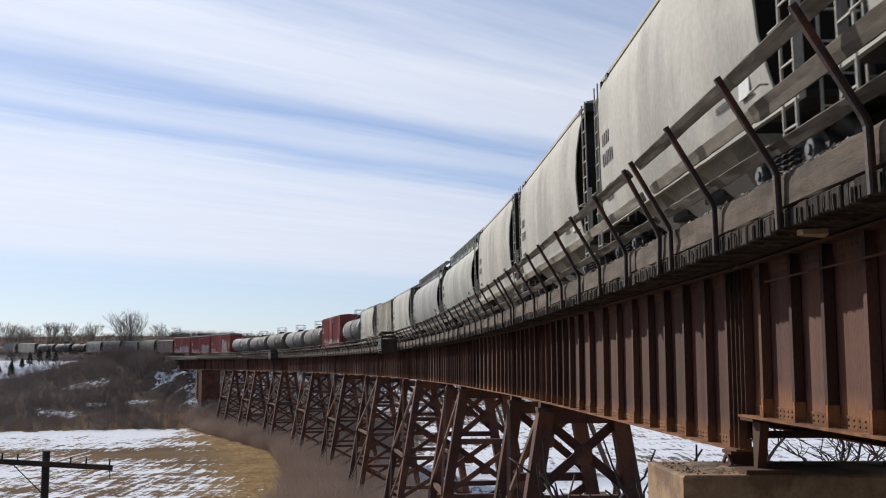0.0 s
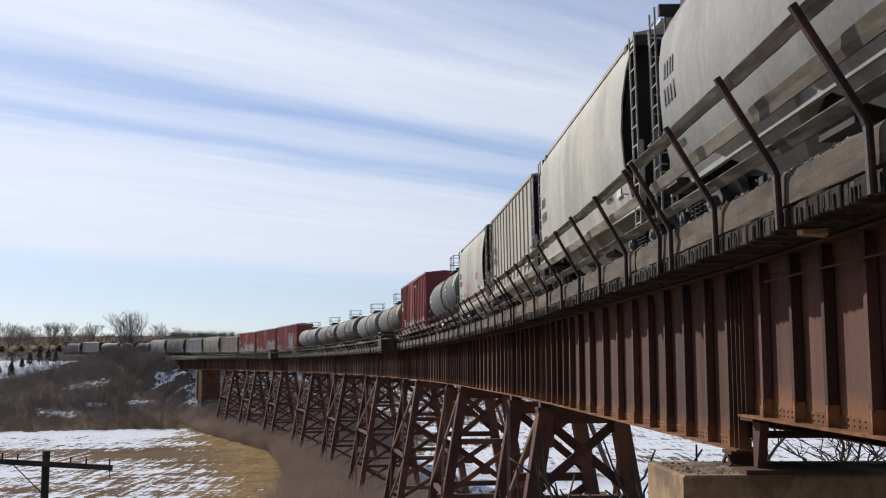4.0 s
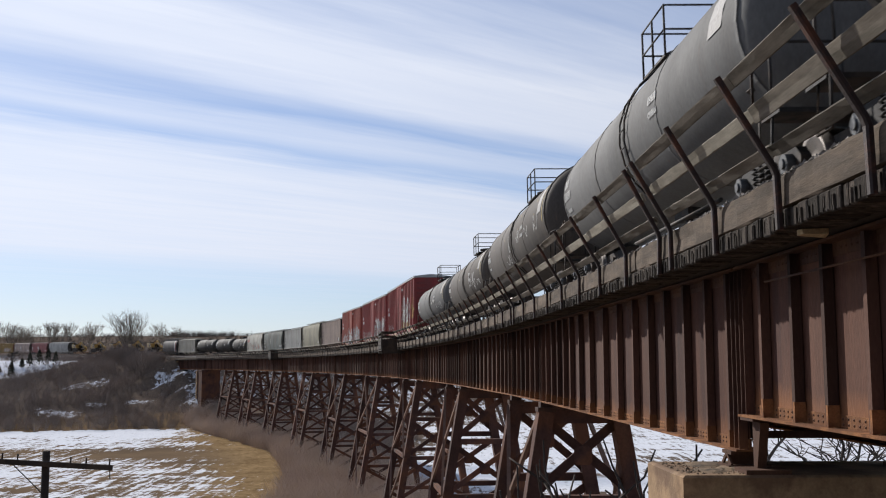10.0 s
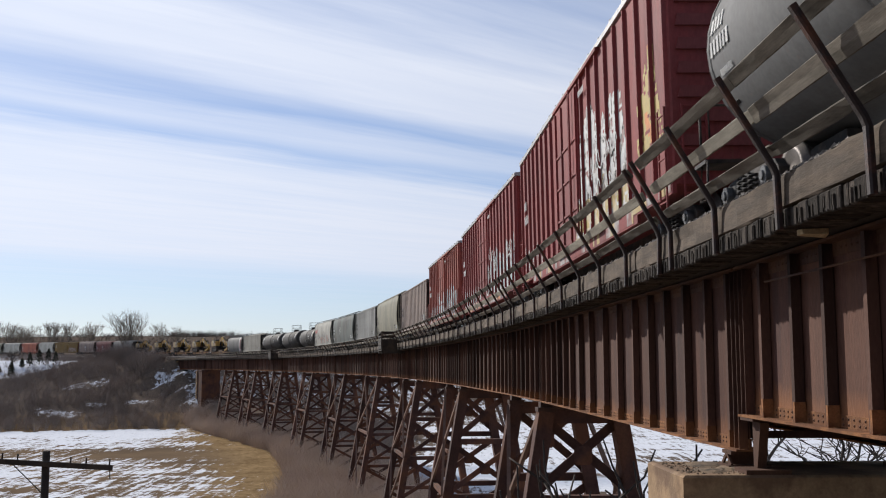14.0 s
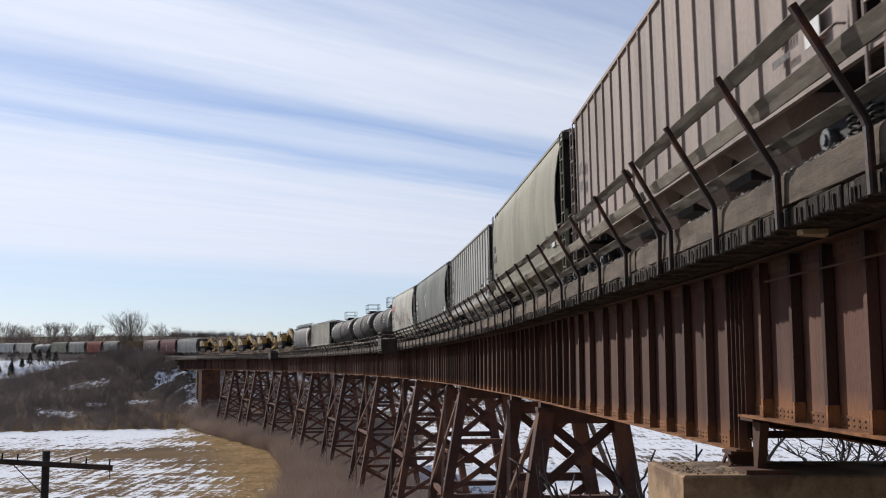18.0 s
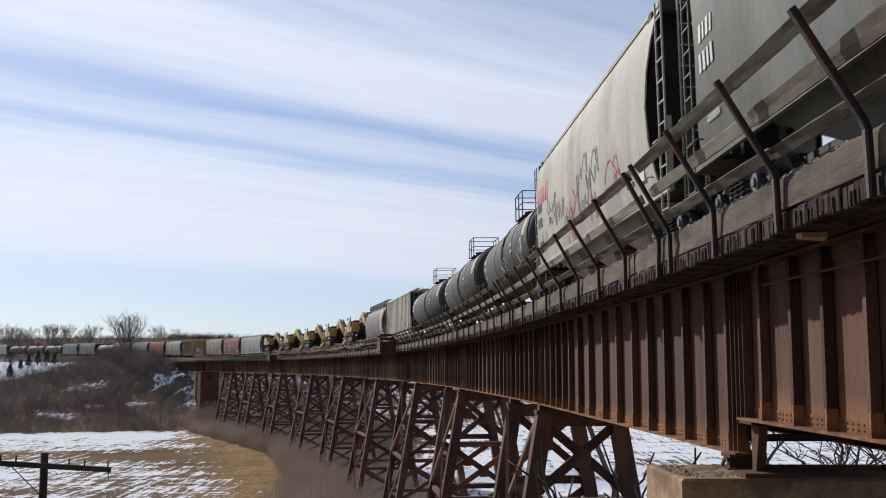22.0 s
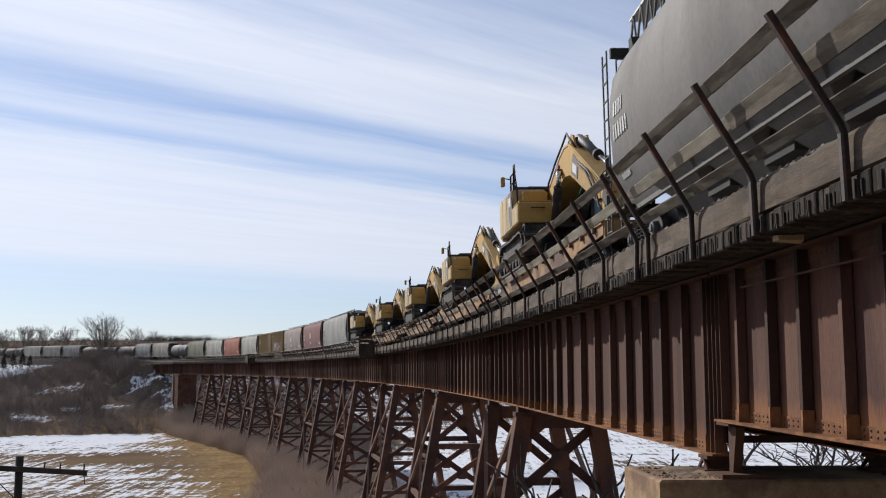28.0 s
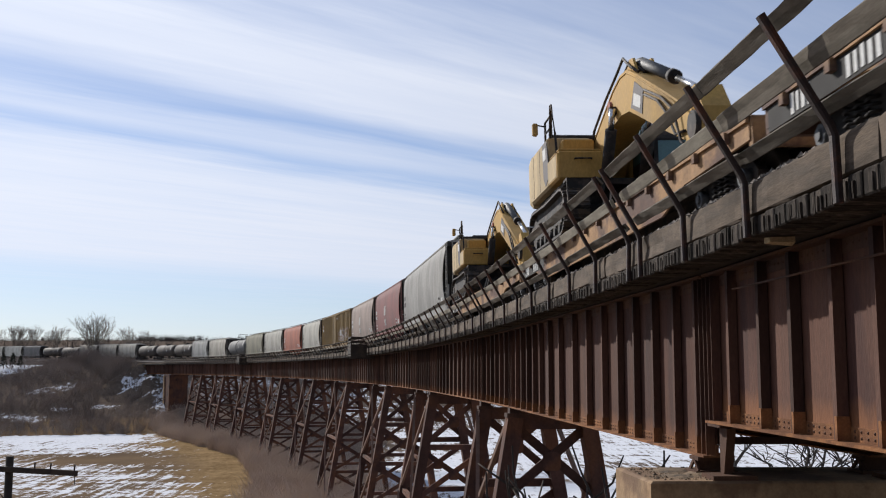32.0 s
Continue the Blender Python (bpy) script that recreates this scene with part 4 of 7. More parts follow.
def paint(name, base, **kw):
    kw.setdefault("streaks", .55)
    kw.setdefault("spec", .25)
    kw.setdefault("runs", .4)
    return material(name, base, .76, 0, .18, .7, (1, 1, .5), tuple(c * .70 + .018 for c in base), .3, .08, 18, **kw)


WHITE_P = paint("white_hopper_paint", (0.415, 0.40, 0.345), streak_color=(0.30, 0.26, 0.20))
CREAM_P = paint("cream_hopper_paint", (0.43, 0.40, 0.33), streak_color=(0.26, 0.2, 0.14))
GREY_P = paint("grey_hopper_paint", (0.29, 0.285, 0.265), streak_color=(0.17, 0.15, 0.13))
MID_P = paint("dull_grey_paint", (0.155, 0.148, 0.138), streak_color=(0.11, 0.095, 0.08))
BROWN_P = paint("brown_grey_paint", (0.30, 0.235, 0.20), streak_color=(0.11, 0.085, 0.07))
GREEN_P = material("dark_green_paint", (0.075, 0.080, 0.070), .76, 0, .35, .5, (1, 1, .45), (0.125, 0.145, 0.135), .42, .08, 18, streaks=.75, streak_color=(0.17, 0.125, 0.085), spec=.25, runs=.5)
RED_P = paint("boxcar_red", (0.255, 0.052, 0.050), streaks=.5, streak_color=(0.15, 0.05, 0.042))
FADED_RED = paint("faded_boxcar_red", (0.31, 0.083, 0.062), streaks=.5, streak_color=(0.19, 0.085, 0.065))
ORANGE_P = paint("orange_red_paint", (0.36, 0.12, 0.075), streak_color=(0.2, 0.1, 0.07))
GOLD_P = paint("gold_brown_paint", (0.23, 0.15, 0.055), streak_color=(0.10, 0.07, 0.04))
MAROON_P = paint("maroon_paint", (0.20, 0.075, 0.07), streak_color=(0.12, 0.07, 0.06))
OLIVE_P = paint("olive_grey_paint", (0.25, 0.235, 0.17), streak_color=(0.13, 0.12, 0.09))
SAGE_P = paint("sage_hopper_paint", (0.345, 0.36, 0.31), streak_color=(0.22, 0.12, 0.07))
PALE_P = paint("pale_grey_paint", (0.37, 0.365, 0.335), streak_color=(0.2, 0.2, 0.18))
TANK_DARK = paint("dark_grey_tank", (0.078, 0.067, 0.058), streak_color=(0.16, 0.13, 0.105))
TANK_BLACK = paint("black_tank", (0.036, 0.033, 0.030), streak_color=(0.09, 0.08, 0.07))
TANK_SLATE = paint("slate_tank", (0.082, 0.084, 0.088), streak_color=(0.17, 0.165, 0.16))
TANK_GREY = paint("grey_tank", (0.135, 0.135, 0.132), streak_color=(0.10, 0.09, 0.08))
FLAT_P = material("flatcar_brown", (0.13, 0.077, 0.058), .8, 0, .4, 1.3, (.6, 1, 1), (0.38, 0.225, 0.11), .42, .1, 18, streaks=.55, streak_color=(0.06, 0.042, 0.035), spec=.2)
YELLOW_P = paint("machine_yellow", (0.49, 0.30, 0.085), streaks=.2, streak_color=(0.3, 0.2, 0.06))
# paler copy of the machine yellow: sunlight on the near side put into the colour
YELLOW_PALE = paint("machine_side_sunlit_cream", (0.54, 0.41, 0.225), streaks=.2, streak_color=(0.3, 0.25, 0.12))
SILVER = material("galvanised_roof", (0.36, 0.36, 0.35), .5, .3, .15, 2)
DARK_GLASS = material("cab_glass", (0.10, 0.19, 0.19), .12, 0, .1, 2, bump=0, spec=.6)
CHROME = material("piston_rod", (0.6, 0.6, 0.6), .18, .9, .05, 2, bump=0)
GREY_WASH = material("grey_wash", (0.36, 0.33, 0.31), .75, 0, .4, 3, (1, 1, 1), (0.24, 0.11, 0.10), .5, bump=0)
PALE_WASH = material("pale_wash", (0.46, 0.46, 0.45), .75, 0, .3, 3, (1, 1, 1), (0.36, 0.33, 0.33), .5, bump=0)
CREAM_WASH = material("cream_wash", (0.50, 0.43, 0.28), .75, 0, .3, 3, (1, 1, 1), (0.46, 0.33, 0.14), .5, bump=0)
PANEL = material("faded_panel", (0.30, 0.29, 0.28), .7, 0, .3, 9, bump=0)
PAD_STEEL = material("worn_track_steel", (0.055, 0.048, 0.044), .6, .5, .4, 6, (1, 1, 1), (0.10, 0.075, 0.055), .4, .2, 25)
GREY_STEEL = material("grey_cylinder", (0.10, 0.10, 0.10), .6, .2, .2, 4)
# near-black: paints in shade on hopper ends and bay gaps; also a sill panel
SHADOWED = material("shade_and_panel_black", (0.030, 0.028, 0.026), .85, 0, .3, 1.5, bump=.1)


def side_frame():
    m = Mesh()
    out = [(-1.15, .56), (-1.0, .70), (-.6, .72), (-.42, .86), (.42, .86), (.6, .72), (1.0, .70), (1.15, .56), (1.12, .38), (.70, .40), (.42, .22), (-.42, .22), (-.70, .40), (-1.12, .38)]
    m.plate(out, "y", -.07, .07)
    return m


def truck_parts(car, x):
    """A two-axle truck under the car at x."""
    t = part("truck", shared("truck:bolster", lambda: Mesh().box(-.2, .2, -1.0, 1.0, .42, .72).box(-.18, .18, -.3, .3, .72, .86)), BLACK, car, m=Matrix.Translation((x, 0, 0)))
    for y in (-1.0, 1.0):
        f = part("side_frame", shared("side_frame:a", side_frame), BLACK, t, m=Matrix.Translation((0, y, 0)))
        if y > 0:
            for dx in (-.24, 0, .24):
                part("spring", shared("spring:a", spring_mesh), BLACK, t, m=Matrix.Translation((dx, y + .10, 0)))
            for dx in (-.86, .86):
                part("bearing_cap", shared("bearing_cap:a", lambda: Mesh().tube([(0, 0, 0), (0, .10, 0), (0, .13, 0)], .13, 10).tube([(0, .12, 0), (0, .16, 0)], .07, 8)), BEARING, t,
                     m=Matrix.Translation((dx, y + .06, .50)))
    for dx in (-.86, .86):
        part("wheelset", shared("wheelset:a", wheel_mesh), WHEEL, t, m=Matrix.Translation((dx, 0, 0)))


def spring_mesh():
    m = Mesh()
    for x in (0,):
        m.tube([(x + .085 * math.cos(a * 1.05), .085 * math.sin(a * 1.05), .36 + a * .012) for a in range(26)], .02, 4)
    return m


def wheel_mesh():
    m = Mesh()
    for s in (-1, 1):
        rings = []
        for y, r in ((.66, .02), (.66, .26), (.69, .40), (.68, .49), (.71, .49), (.72, .455), (.80, .455), (.80, .38), (.75, .26), (.80, .12), (.80, .02)):
            rings.append([(r * math.cos(k * math.tau / 20), s * y, .455 + r * math.sin(k * math.tau / 20)) for k in range(20)])
        m.loft(rings, smooth=True)
    m.tube([(0, -1.06, .455), (0, 1.06, .455)], .09, 8)
    return m


def couplers(car, L):
    for s in (-1, 1):
        part("coupler", shared("coupler:a", lambda: Mesh().box(-.5, .0, -.1, .1, .76, .98).box(0, .22, -.16, .16, .72, 1.02).box(.1, .30, -.02, .16, .74, 1.0)), BLACK, car,
             m=Matrix.Translation((s * (L / 2 - .27), 0, 0)) @ Matrix.Rotation(0 if s > 0 else math.pi, 4, "Z"))


def ladder(car, x, y, z0, z1, w, mat, axis="x"):
    m = Mesh()
    d = Vector((1, 0, 0)) if axis == "x" else Vector((0, 1, 0))
    for e in (-w / 2, w / 2):
        m.beam(Vector((x, y, z0)) + d * e, Vector((x, y, z1)) + d * e, .032, .03, d)
    z = z0 + .15
    while z < z1:
        m.beam(Vector((x, y, z)) - d * w / 2, Vector((x, y, z)) + d * w / 2, .025, .025)
        z += .38
    return part("ladder", m, mat, car)


def letters(m, x, y, z, h, n, r, lean=0.0):
    """n plain bars that stand for worn lettering, one a letter; they run towards the front (-x)."""
    yy = lambda zz: y(zz) if callable(y) else y
    for i in range(n):
        w = h * r.choice((.26, .32, .38))
        lo, hi = z + h * r.uniform(0, .06), z + h * r.uniform(.9, 1)
        y0, y1 = yy(lo), yy(hi)
        m.add([(x, y0, lo), (x - w, y0, lo), (x - w, y1, hi), (x, y1, hi), (x, y0 + .008, lo), (x - w, y0 + .008, lo), (x - w, y1 + .008, hi), (x, y1 + .008, hi)],
              [(0, 1, 2, 3), (7, 6, 5, 4), (0, 4, 5, 1), (1, 5, 6, 2), (2, 6, 7, 3), (3, 7, 4, 0)])
        x -= w + h * .3
    return x


PROFILES = {
    "smooth": [(1.47, 1.18), (1.53, 1.5), (1.585, 2.0), (1.60, 2.6), (1.585, 3.2), (1.54, 3.7), (1.47, 4.05), (1.34, 4.30)],
    "round": [(1.20, 1.02), (1.40, 1.35), (1.56, 1.9), (1.61, 2.5), (1.58, 3.1), (1.46, 3.6), (1.22, 4.02), (.82, 4.32)],
    "rib": [(1.44, 1.2), (1.44, 2.0), (1.44, 3.0), (1.44, 3.9), (1.44, 4.28)],
}


def side_y(style, z, extra=.012):
    pr = PROFILES[style]
    return float(np.interp(z, [p[1] for p in pr], [p[0] for p in pr])) + extra


def hopper(L, style, mat, label, seed, bays=3, height=1.03, stripe=None, mark=DARK_BAR, end_mat=None, curl=.46):
    r = random.Random(seed)
    car = thing("covered_hopper", label, "hopper car", "cars of the freight train")
    B = L / 2 - 1.0
    height *= 1.035 if style == "smooth" else 1.0
    pr = [(y, 1.18 + (z - 1.18) * height) for y, z in PROFILES[style]]
    ztop = pr[-1][1]
    # side sheets with hollow ends
    for s in (-1, 1):
        m = Mesh()
        outer, inner = [], []
        nz = len(pr)
        for i, (y, z) in enumerate(pr):
            t = (z - pr[0][1]) / (ztop - pr[0][1])
            cut = (curl * math.sin(math.pi * min(1, t * 1.02)) ** 1.2 + (1 - t) * .3) if style != "rib" else (1 - t) * .55
            xs = np.linspace(-B + cut, B - cut, 13)
            outer.append([(x, s * y, z) for x in xs])
            inner.append([(x, s * (y - .03), z) for x in xs])
        for grid in (outer, inner):
            vs = [p for row in grid for p in row]
            m.add(vs, [(i * 13 + j, i * 13 + j + 1, i * 13 + 14 + j, i * 13 + 13 + j) for i in range(nz - 1) for j in range(12)], style != "rib")
        for k in (0, 12):
            vs = [outer[i][k] for i in range(nz)] + [inner[i][k] for i in range(nz)]
            m.add(vs, [(i, i + 1, nz + i + 1, nz + i) for i in range(nz - 1)])
        part("side_sheet", m, mat, car)
        if style == "rib" and (s > 0):
            n = int(2 * B / .92)
            rib = Mesh().plate([(-.045, 0), (.045, 0), (.03, .042), (-.03, .042)], "z", pr[0][1], ztop).data("side_rib")
            for i in range(n + 1):
                x = -B + .35 + (2 * B - .7) * i / n
                part("side_rib", rib, mat, car, m=Matrix.Translation((x, 1.44, 0)))
    # roof, running board and hatches
    yt = pr[-1][0]
    zr = ztop + (.22 if style != "round" else .16)
    part("roof", Mesh().loft([[(x, yt + .05, ztop - .03), (x, yt + .05, ztop + .05), (x, .5, zr), (x, -.5, zr), (x, -yt - .05, ztop + .05), (x, -yt - .05, ztop - .03)] for x in (-B - .05, B + .05)]), mat, car)
    if style == "round":
        for s in (-1, 1):
            part("running_board", Mesh().box(-B, B, s * .8 - .2, s * .8 + .2, zr + .40, zr + .44), SILVER, car, "grey grated running board")
        tr = Mesh()
        n = int(2 * B / .62)
        for i in range(n):
            x = -B + 2 * B * i / n
            tr.beam((x, 1.02, ztop - .14), (x + .31, .99, zr + .41), .04, .04).beam((x + .31, .99, zr + .41), (x + .62, 1.02, ztop - .14), .04, .04)
        part("walk_support", tr, mat, car, "zigzag brackets under the running board")
    else:
        part("running_board", Mesh().box(-B, B, .55, .85, zr + .10, zr + .14), SILVER, car, "pale running board")
    part("hatch", Mesh().box(-B + .6, B - .6, -.32, .32, zr, zr + .12), mat, car)
    # slope sheets at both ends and the floor, their shade painted in near-black
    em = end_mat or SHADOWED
    for s in (-1, 1):
        m = Mesh()
        w = pr[-2][0] - .05
        pts = [(s * (B - .55), ztop), (s * (B - .62), ztop - .9), (s * (B - 2.6), 1.2), (s * (B - 2.7), 1.2), (s * (B - .75), ztop)]
        m.plate(pts, "y", -w, w)
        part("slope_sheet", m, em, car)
        m = Mesh()
        xe = s * (L / 2 - .66)
        for y in (-.6, .6):
            m.beam((xe, y, 1.1), (xe - s * .2, y * .92, ztop), .09, .10)
        m.box(s * B - .06, s * B + .06, -1.42, 1.42, ztop - .2, ztop)
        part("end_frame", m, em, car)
        ladder(car, s * (L / 2 - .6), 1.0, .75, ztop - .05, .42, mat, "y")
        ladder(car, s * (L / 2 - .82), 1.50, .55, ztop - .05, .40, mat, "x")
        part("corner_post", Mesh().box(s * (L / 2 - .62) - .035, s * (L / 2 - .62) + .035, 1.40, 1.48, 1.0, 2.3).tube(
            [(s * (L / 2 - .62), 1.5, 1.9), (s * (L / 2 - .62), 1.62, 1.9), (s * (L / 2 - 1.05), 1.62, 1.9), (s * (L / 2 - 1.05), 1.5, 1.9)], .016, 5), mat, car)
        part("platform", Mesh().box(s * (L / 2 - 1.25) - .62, s * (L / 2 - 1.25) + .62, -1.45, 1.45, 1.02, 1.10), BLACK, car)
    # sills and bays
    for s in (-1, 1):
        ys = pr[0][0]
        part("side_sill", Mesh().box(-L / 2 + .55, L / 2 - .55, s * (ys - .02) - .02, s * (ys - .02) + .05, .98, 1.24), mat, car)
    part("centre_sill", Mesh().box(-L / 2 + .5, L / 2 - .5, -.17, .17, .70, 1.02), BLACK, car)
    span = 2 * (B - 2.5)
    bay = Mesh()
    bw = span / bays
    for i in range(bays):
        c = -span / 2 + bw * (i + .5)
        ring = lambda hx, hy, z: [(c - hx, -hy, z), (c + hx, -hy, z), (c + hx, hy, z), (c - hx, hy, z)]
        part("bay", Mesh().loft([ring(.32, .62, .34), ring(.36, .66, .42), ring(bw / 2 - .05, 1.42, 1.22), ring(bw / 2 - .05, 1.42, 1.26)]), mat, car)
        # dark block added to fill the gap with painted shade
        if i:
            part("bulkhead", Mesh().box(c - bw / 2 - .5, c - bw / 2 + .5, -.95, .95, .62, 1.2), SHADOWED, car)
        part("outlet_gate", Mesh().box(c - .45, c + .45, -.75, .75, .27, .36).box(c - .06, c + .06, .7, 1.1, .28, .34), BLACK, car)
    for x in (-(L / 2 - 1.95), L / 2 - 1.95):
        truck_parts(car, x)
    couplers(car, L)
    part("grab_irons", Mesh().tube([(-B + .3, 1.56, 1.35), (-B + .3, 1.66, 1.35), (-B + .75, 1.66, 1.35), (-B + .75, 1.56, 1.35)], .015, 5).tube(
        [(B - .3, 1.56, 1.35), (B - .3, 1.66, 1.35), (B - .75, 1.66, 1.35), (B - .75, 1.56, 1.35)], .015, 5), mat, car)
    # markings as plain bars
    y = (lambda z: side_y(style, z)) if style != "rib" else 1.518
    m = Mesh()
    x = letters(m, B - .9, y, 2.75, .30, 4, r)
    letters(m, B - .9, y, 2.30, .30, r.randint(4, 6), r)
    for i in range(2):
        letters(m, B - 1.0, y, 1.75 - .22 * i, .11, 9, r)
    part("stencil", m, mark, car, kind="stuff")
    m = Mesh()
    letters(m, -B + 2.4, y, 1.7, .14, 6, r)
    letters(m, -B + 2.4, y, 1.48, .10, 9, r)
    part("stencil", m, mark, car, kind="stuff")
    if stripe:
        stripe(car, B, pr, style)
    part("placard_board", Mesh().box(-B + 1.0, -B + 1.4, side_y(style, 1.5) if style != "rib" else 1.518, (side_y(style, 1.5) if style != "rib" else 1.518) + .012, 1.42, 1.82), WHITE_BAR, car)
    return car


def tank(L, mat, label, seed, radius=1.50, marks=(), band=None, brand=False):
    r = random.Random(seed)
    car = thing("tank_car", label, "tank car", "cars of the freight train")
    h = L / 2 - 1.05
    zc = 1.08 + radius
    rings = []
    N = 32
    body = [(-h, .02), (-h + .05, .45), (-h + .18, .80), (-h + .38, .95), (-h + .62, 1.0), (0, 1.0), (h - .62, 1.0), (h - .38, .95), (h - .18, .80), (h - .05, .45), (h, .02)]
    for x, k in body:
        rings.append([(x, radius * k * math.cos(a * math.tau / N), zc + radius * k * math.sin(a * math.tau / N)) for a in range(N)])
    part("shell", Mesh().loft(rings, smooth=True), mat, car)
    seam = lambda x, w, e: Mesh().loft([[(xx, (radius + ee) * math.cos(a * math.tau / N), zc + (radius + ee) * math.sin(a * math.tau / N)) for a in range(N)] for xx, ee in
                                       ((x - w, -.01), (x - w, e), (x + w, e), (x + w, -.01))], smooth=False)
    for x in (-h + .62, -h * .36, h * .36, h - .62):
        part("weld_band", seam(x, .05, .012), mat, car)
    if band:
        part("paint_band", seam(band[0], band[1], .006), band[2], car)
    top = zc + radius
    part("manway", Mesh().tube([(0, 0, top - .2), (0, 0, top + .25)], .45, 16).tube([(0, 0, top + .25), (0, 0, top + .32)], .5, 16).tube([(.9, 0, top - .1), (.9, 0, top + .35)], .16, 10), mat, car)
    m = Mesh().box(-.85, .95, -.72, .72, top + .04, top + .09)
    part("platform", m, BLACK, car)
    rl = Mesh()
    zt = top + 1.08
    pts = [(-.85, -.72), (.95, -.72), (.95, .72), (-.85, .72)]
    for x, y in pts + [(.1, .72), (.1, -.72)]:
        rl.tube([(x, y, top + .05), (x, y, zt)], .024, 6)
    for z in (zt, top + .58):
        rl.tube([(x, y, z) for x, y in pts + pts[:1]], .022, 6)
    part("platform_railing", rl, BLACK, car, "dark tubular railing round the platform")
    ld = Mesh()
    for x in (-.55, -.15):
        ld.tube([(x, (radius + .06) * math.cos(a), zc + (radius + .06) * math.sin(a)) for a in np.linspace(-.9, 1.25, 9)], .022, 5)
    for a in np.linspace(-.85, 1.2, 10):
        ld.tube([(-.55, (radius + .06) * math.cos(a), zc + (radius + .06) * math.sin(a)), (-.15, (radius + .06) * math.cos(a), zc + (radius + .06) * math.sin(a))], .014, 5)
    part("ladder", ld, BLACK, car)
    for s in (-1, 1):
        part("stub_sill", Mesh().box(s * (L / 2 - 1.9) - 1.35, s * (L / 2 - 1.9) + 1.35, -.2, .2, .68, 1.02), BLACK, car)
        part("saddle", Mesh().plate([(-.2, 1.0), (.2, 1.0), (1.25, 1.72), (1.05, 2.05), (-1.05, 2.05), (-1.25, 1.72)], "x", s * (L / 2 - 2.0) - .12, s * (L / 2 - 2.0) + .12), BLACK, car)
        e = s * (L / 2 - .75)
        hr = Mesh().box(e - .3, e + .3, -1.45, 1.45, 1.02, 1.08)
        for y in (-1.42, -.5, .5, 1.42):
            hr.tube([(e, y, 1.05), (e, y, 2.0)], .022, 5)
        hr.tube([(e, -1.42, 2.0), (e, 1.42, 2.0)], .022, 5)
        hr.tube([(e, 1.42, 2.0), (e - s * .55, 1.45, 2.0), (e - s * .6, 1.45, 1.1)], .022, 5)
        hr.tube([(e, 1.42, 1.05), (e, 1.46, .45), (e - s * .4, 1.46, .45), (e - s * .4, 1.44, 1.05)], .02, 5)
        part("end_handrail", hr, BLACK, car)
        truck_parts(car, s * (L / 2 - 1.95))
    part("bottom_outlet", Mesh().tube([(0, 0, 1.2), (0, 0, .55)], .22, 10).box(-.5, .5, -.3, .3, .9, 1.12), BLACK, car)
    part("brake_gear", Mesh().box(1.6, 2.5, -.9, -.4, .6, 1.0).tube([(-3.2, .5, .8), (3.2, .5, .8)], .04, 6), BLACK, car)
    couplers(car, L)
    y = lambda z: math.sqrt(max(.04, radius ** 2 - (z - zc) ** 2)) + .008
    m = Mesh()
    letters(m, h - .75, y, zc + .18, .24, 4, r)
    letters(m, h - .75, y, zc - .16, .24, 6, r)
    letters(m, h - 1.0, y, zc - .5, .10, 8, r)
    part("stencil", m, WHITE_BAR, car, kind="stuff")
    if brand:
        m = Mesh()
        letters(m, h - 1.0, y, zc + .45, .42, 6, r)
        part("stencil", m, WHITE_BAR, car, "worn white lettering", kind="stuff")
    m = Mesh()
    letters(m, -h * .30, y, zc + .1, .16, 6, r)
    letters(m, -h * .30, y, zc - .15, .12, 8, r)
    part("stencil", m, WHITE_BAR, car, kind="stuff")
    m = Mesh()
    for x in marks:
        for a0 in (.05,):
            z0, z1 = zc + .2, zc + .75
            m.add([(x, y(z0), z0), (x - .06, y(z0), z0), (x - .06, y(z1), z1), (x, y(z1), z1)], [(0, 1, 2, 3)])
    if marks:
        part("reflective_mark", m, YELLOW_BAR, car)
        m = Mesh()
        stroke(m, [(-h + .95, zc + a) for a in np.linspace(-.2, 1.05, 9)], .07, y)
        part("reflective_mark", m, YELLOW_BAR, car, "yellow curved stripe")
        scribble(car, -h + 1.5, 1.0, zc - .6, zc + .1, y, seed, WHITE_BAR, 5)
    # data panel near the front
    m = Mesh()
    zs = np.linspace(zc + .15, zc + .95, 4)
    for za, zb in zip(zs, zs[1:]):
        m.add([(-h + 1.9, y(za), za), (-h + 1.25, y(za), za), (-h + 1.25, y(zb), zb), (-h + 1.9, y(zb), zb)], [(0, 1, 2, 3)])
    part("data_panel", m, PANEL, car, "faded white data panel")
    return car


def stroke(m, pts, w, y):
    """A flat painted line through (x, z) points, w wide, on the side y (a number, or a function of z)."""
    yy = y if callable(y) else (lambda z: y)
    vs, n = [], len(pts)
    for i, (x, z) in enumerate(pts):
        x0, z0 = pts[max(0, i - 1)]
        x1, z1 = pts[min(n - 1, i + 1)]
        dx, dz = x1 - x0, z1 - z0
        k = w / 2 / max(1e-4, math.hypot(dx, dz))
        for s in (-1, 1):
            px, pz = x - s * dz * k, z + s * dx * k
            vs.append((px, yy(pz), pz))
    m.add(vs, [(2 * i, 2 * i + 1, 2 * i + 3, 2 * i + 2) for i in range(n - 1)])


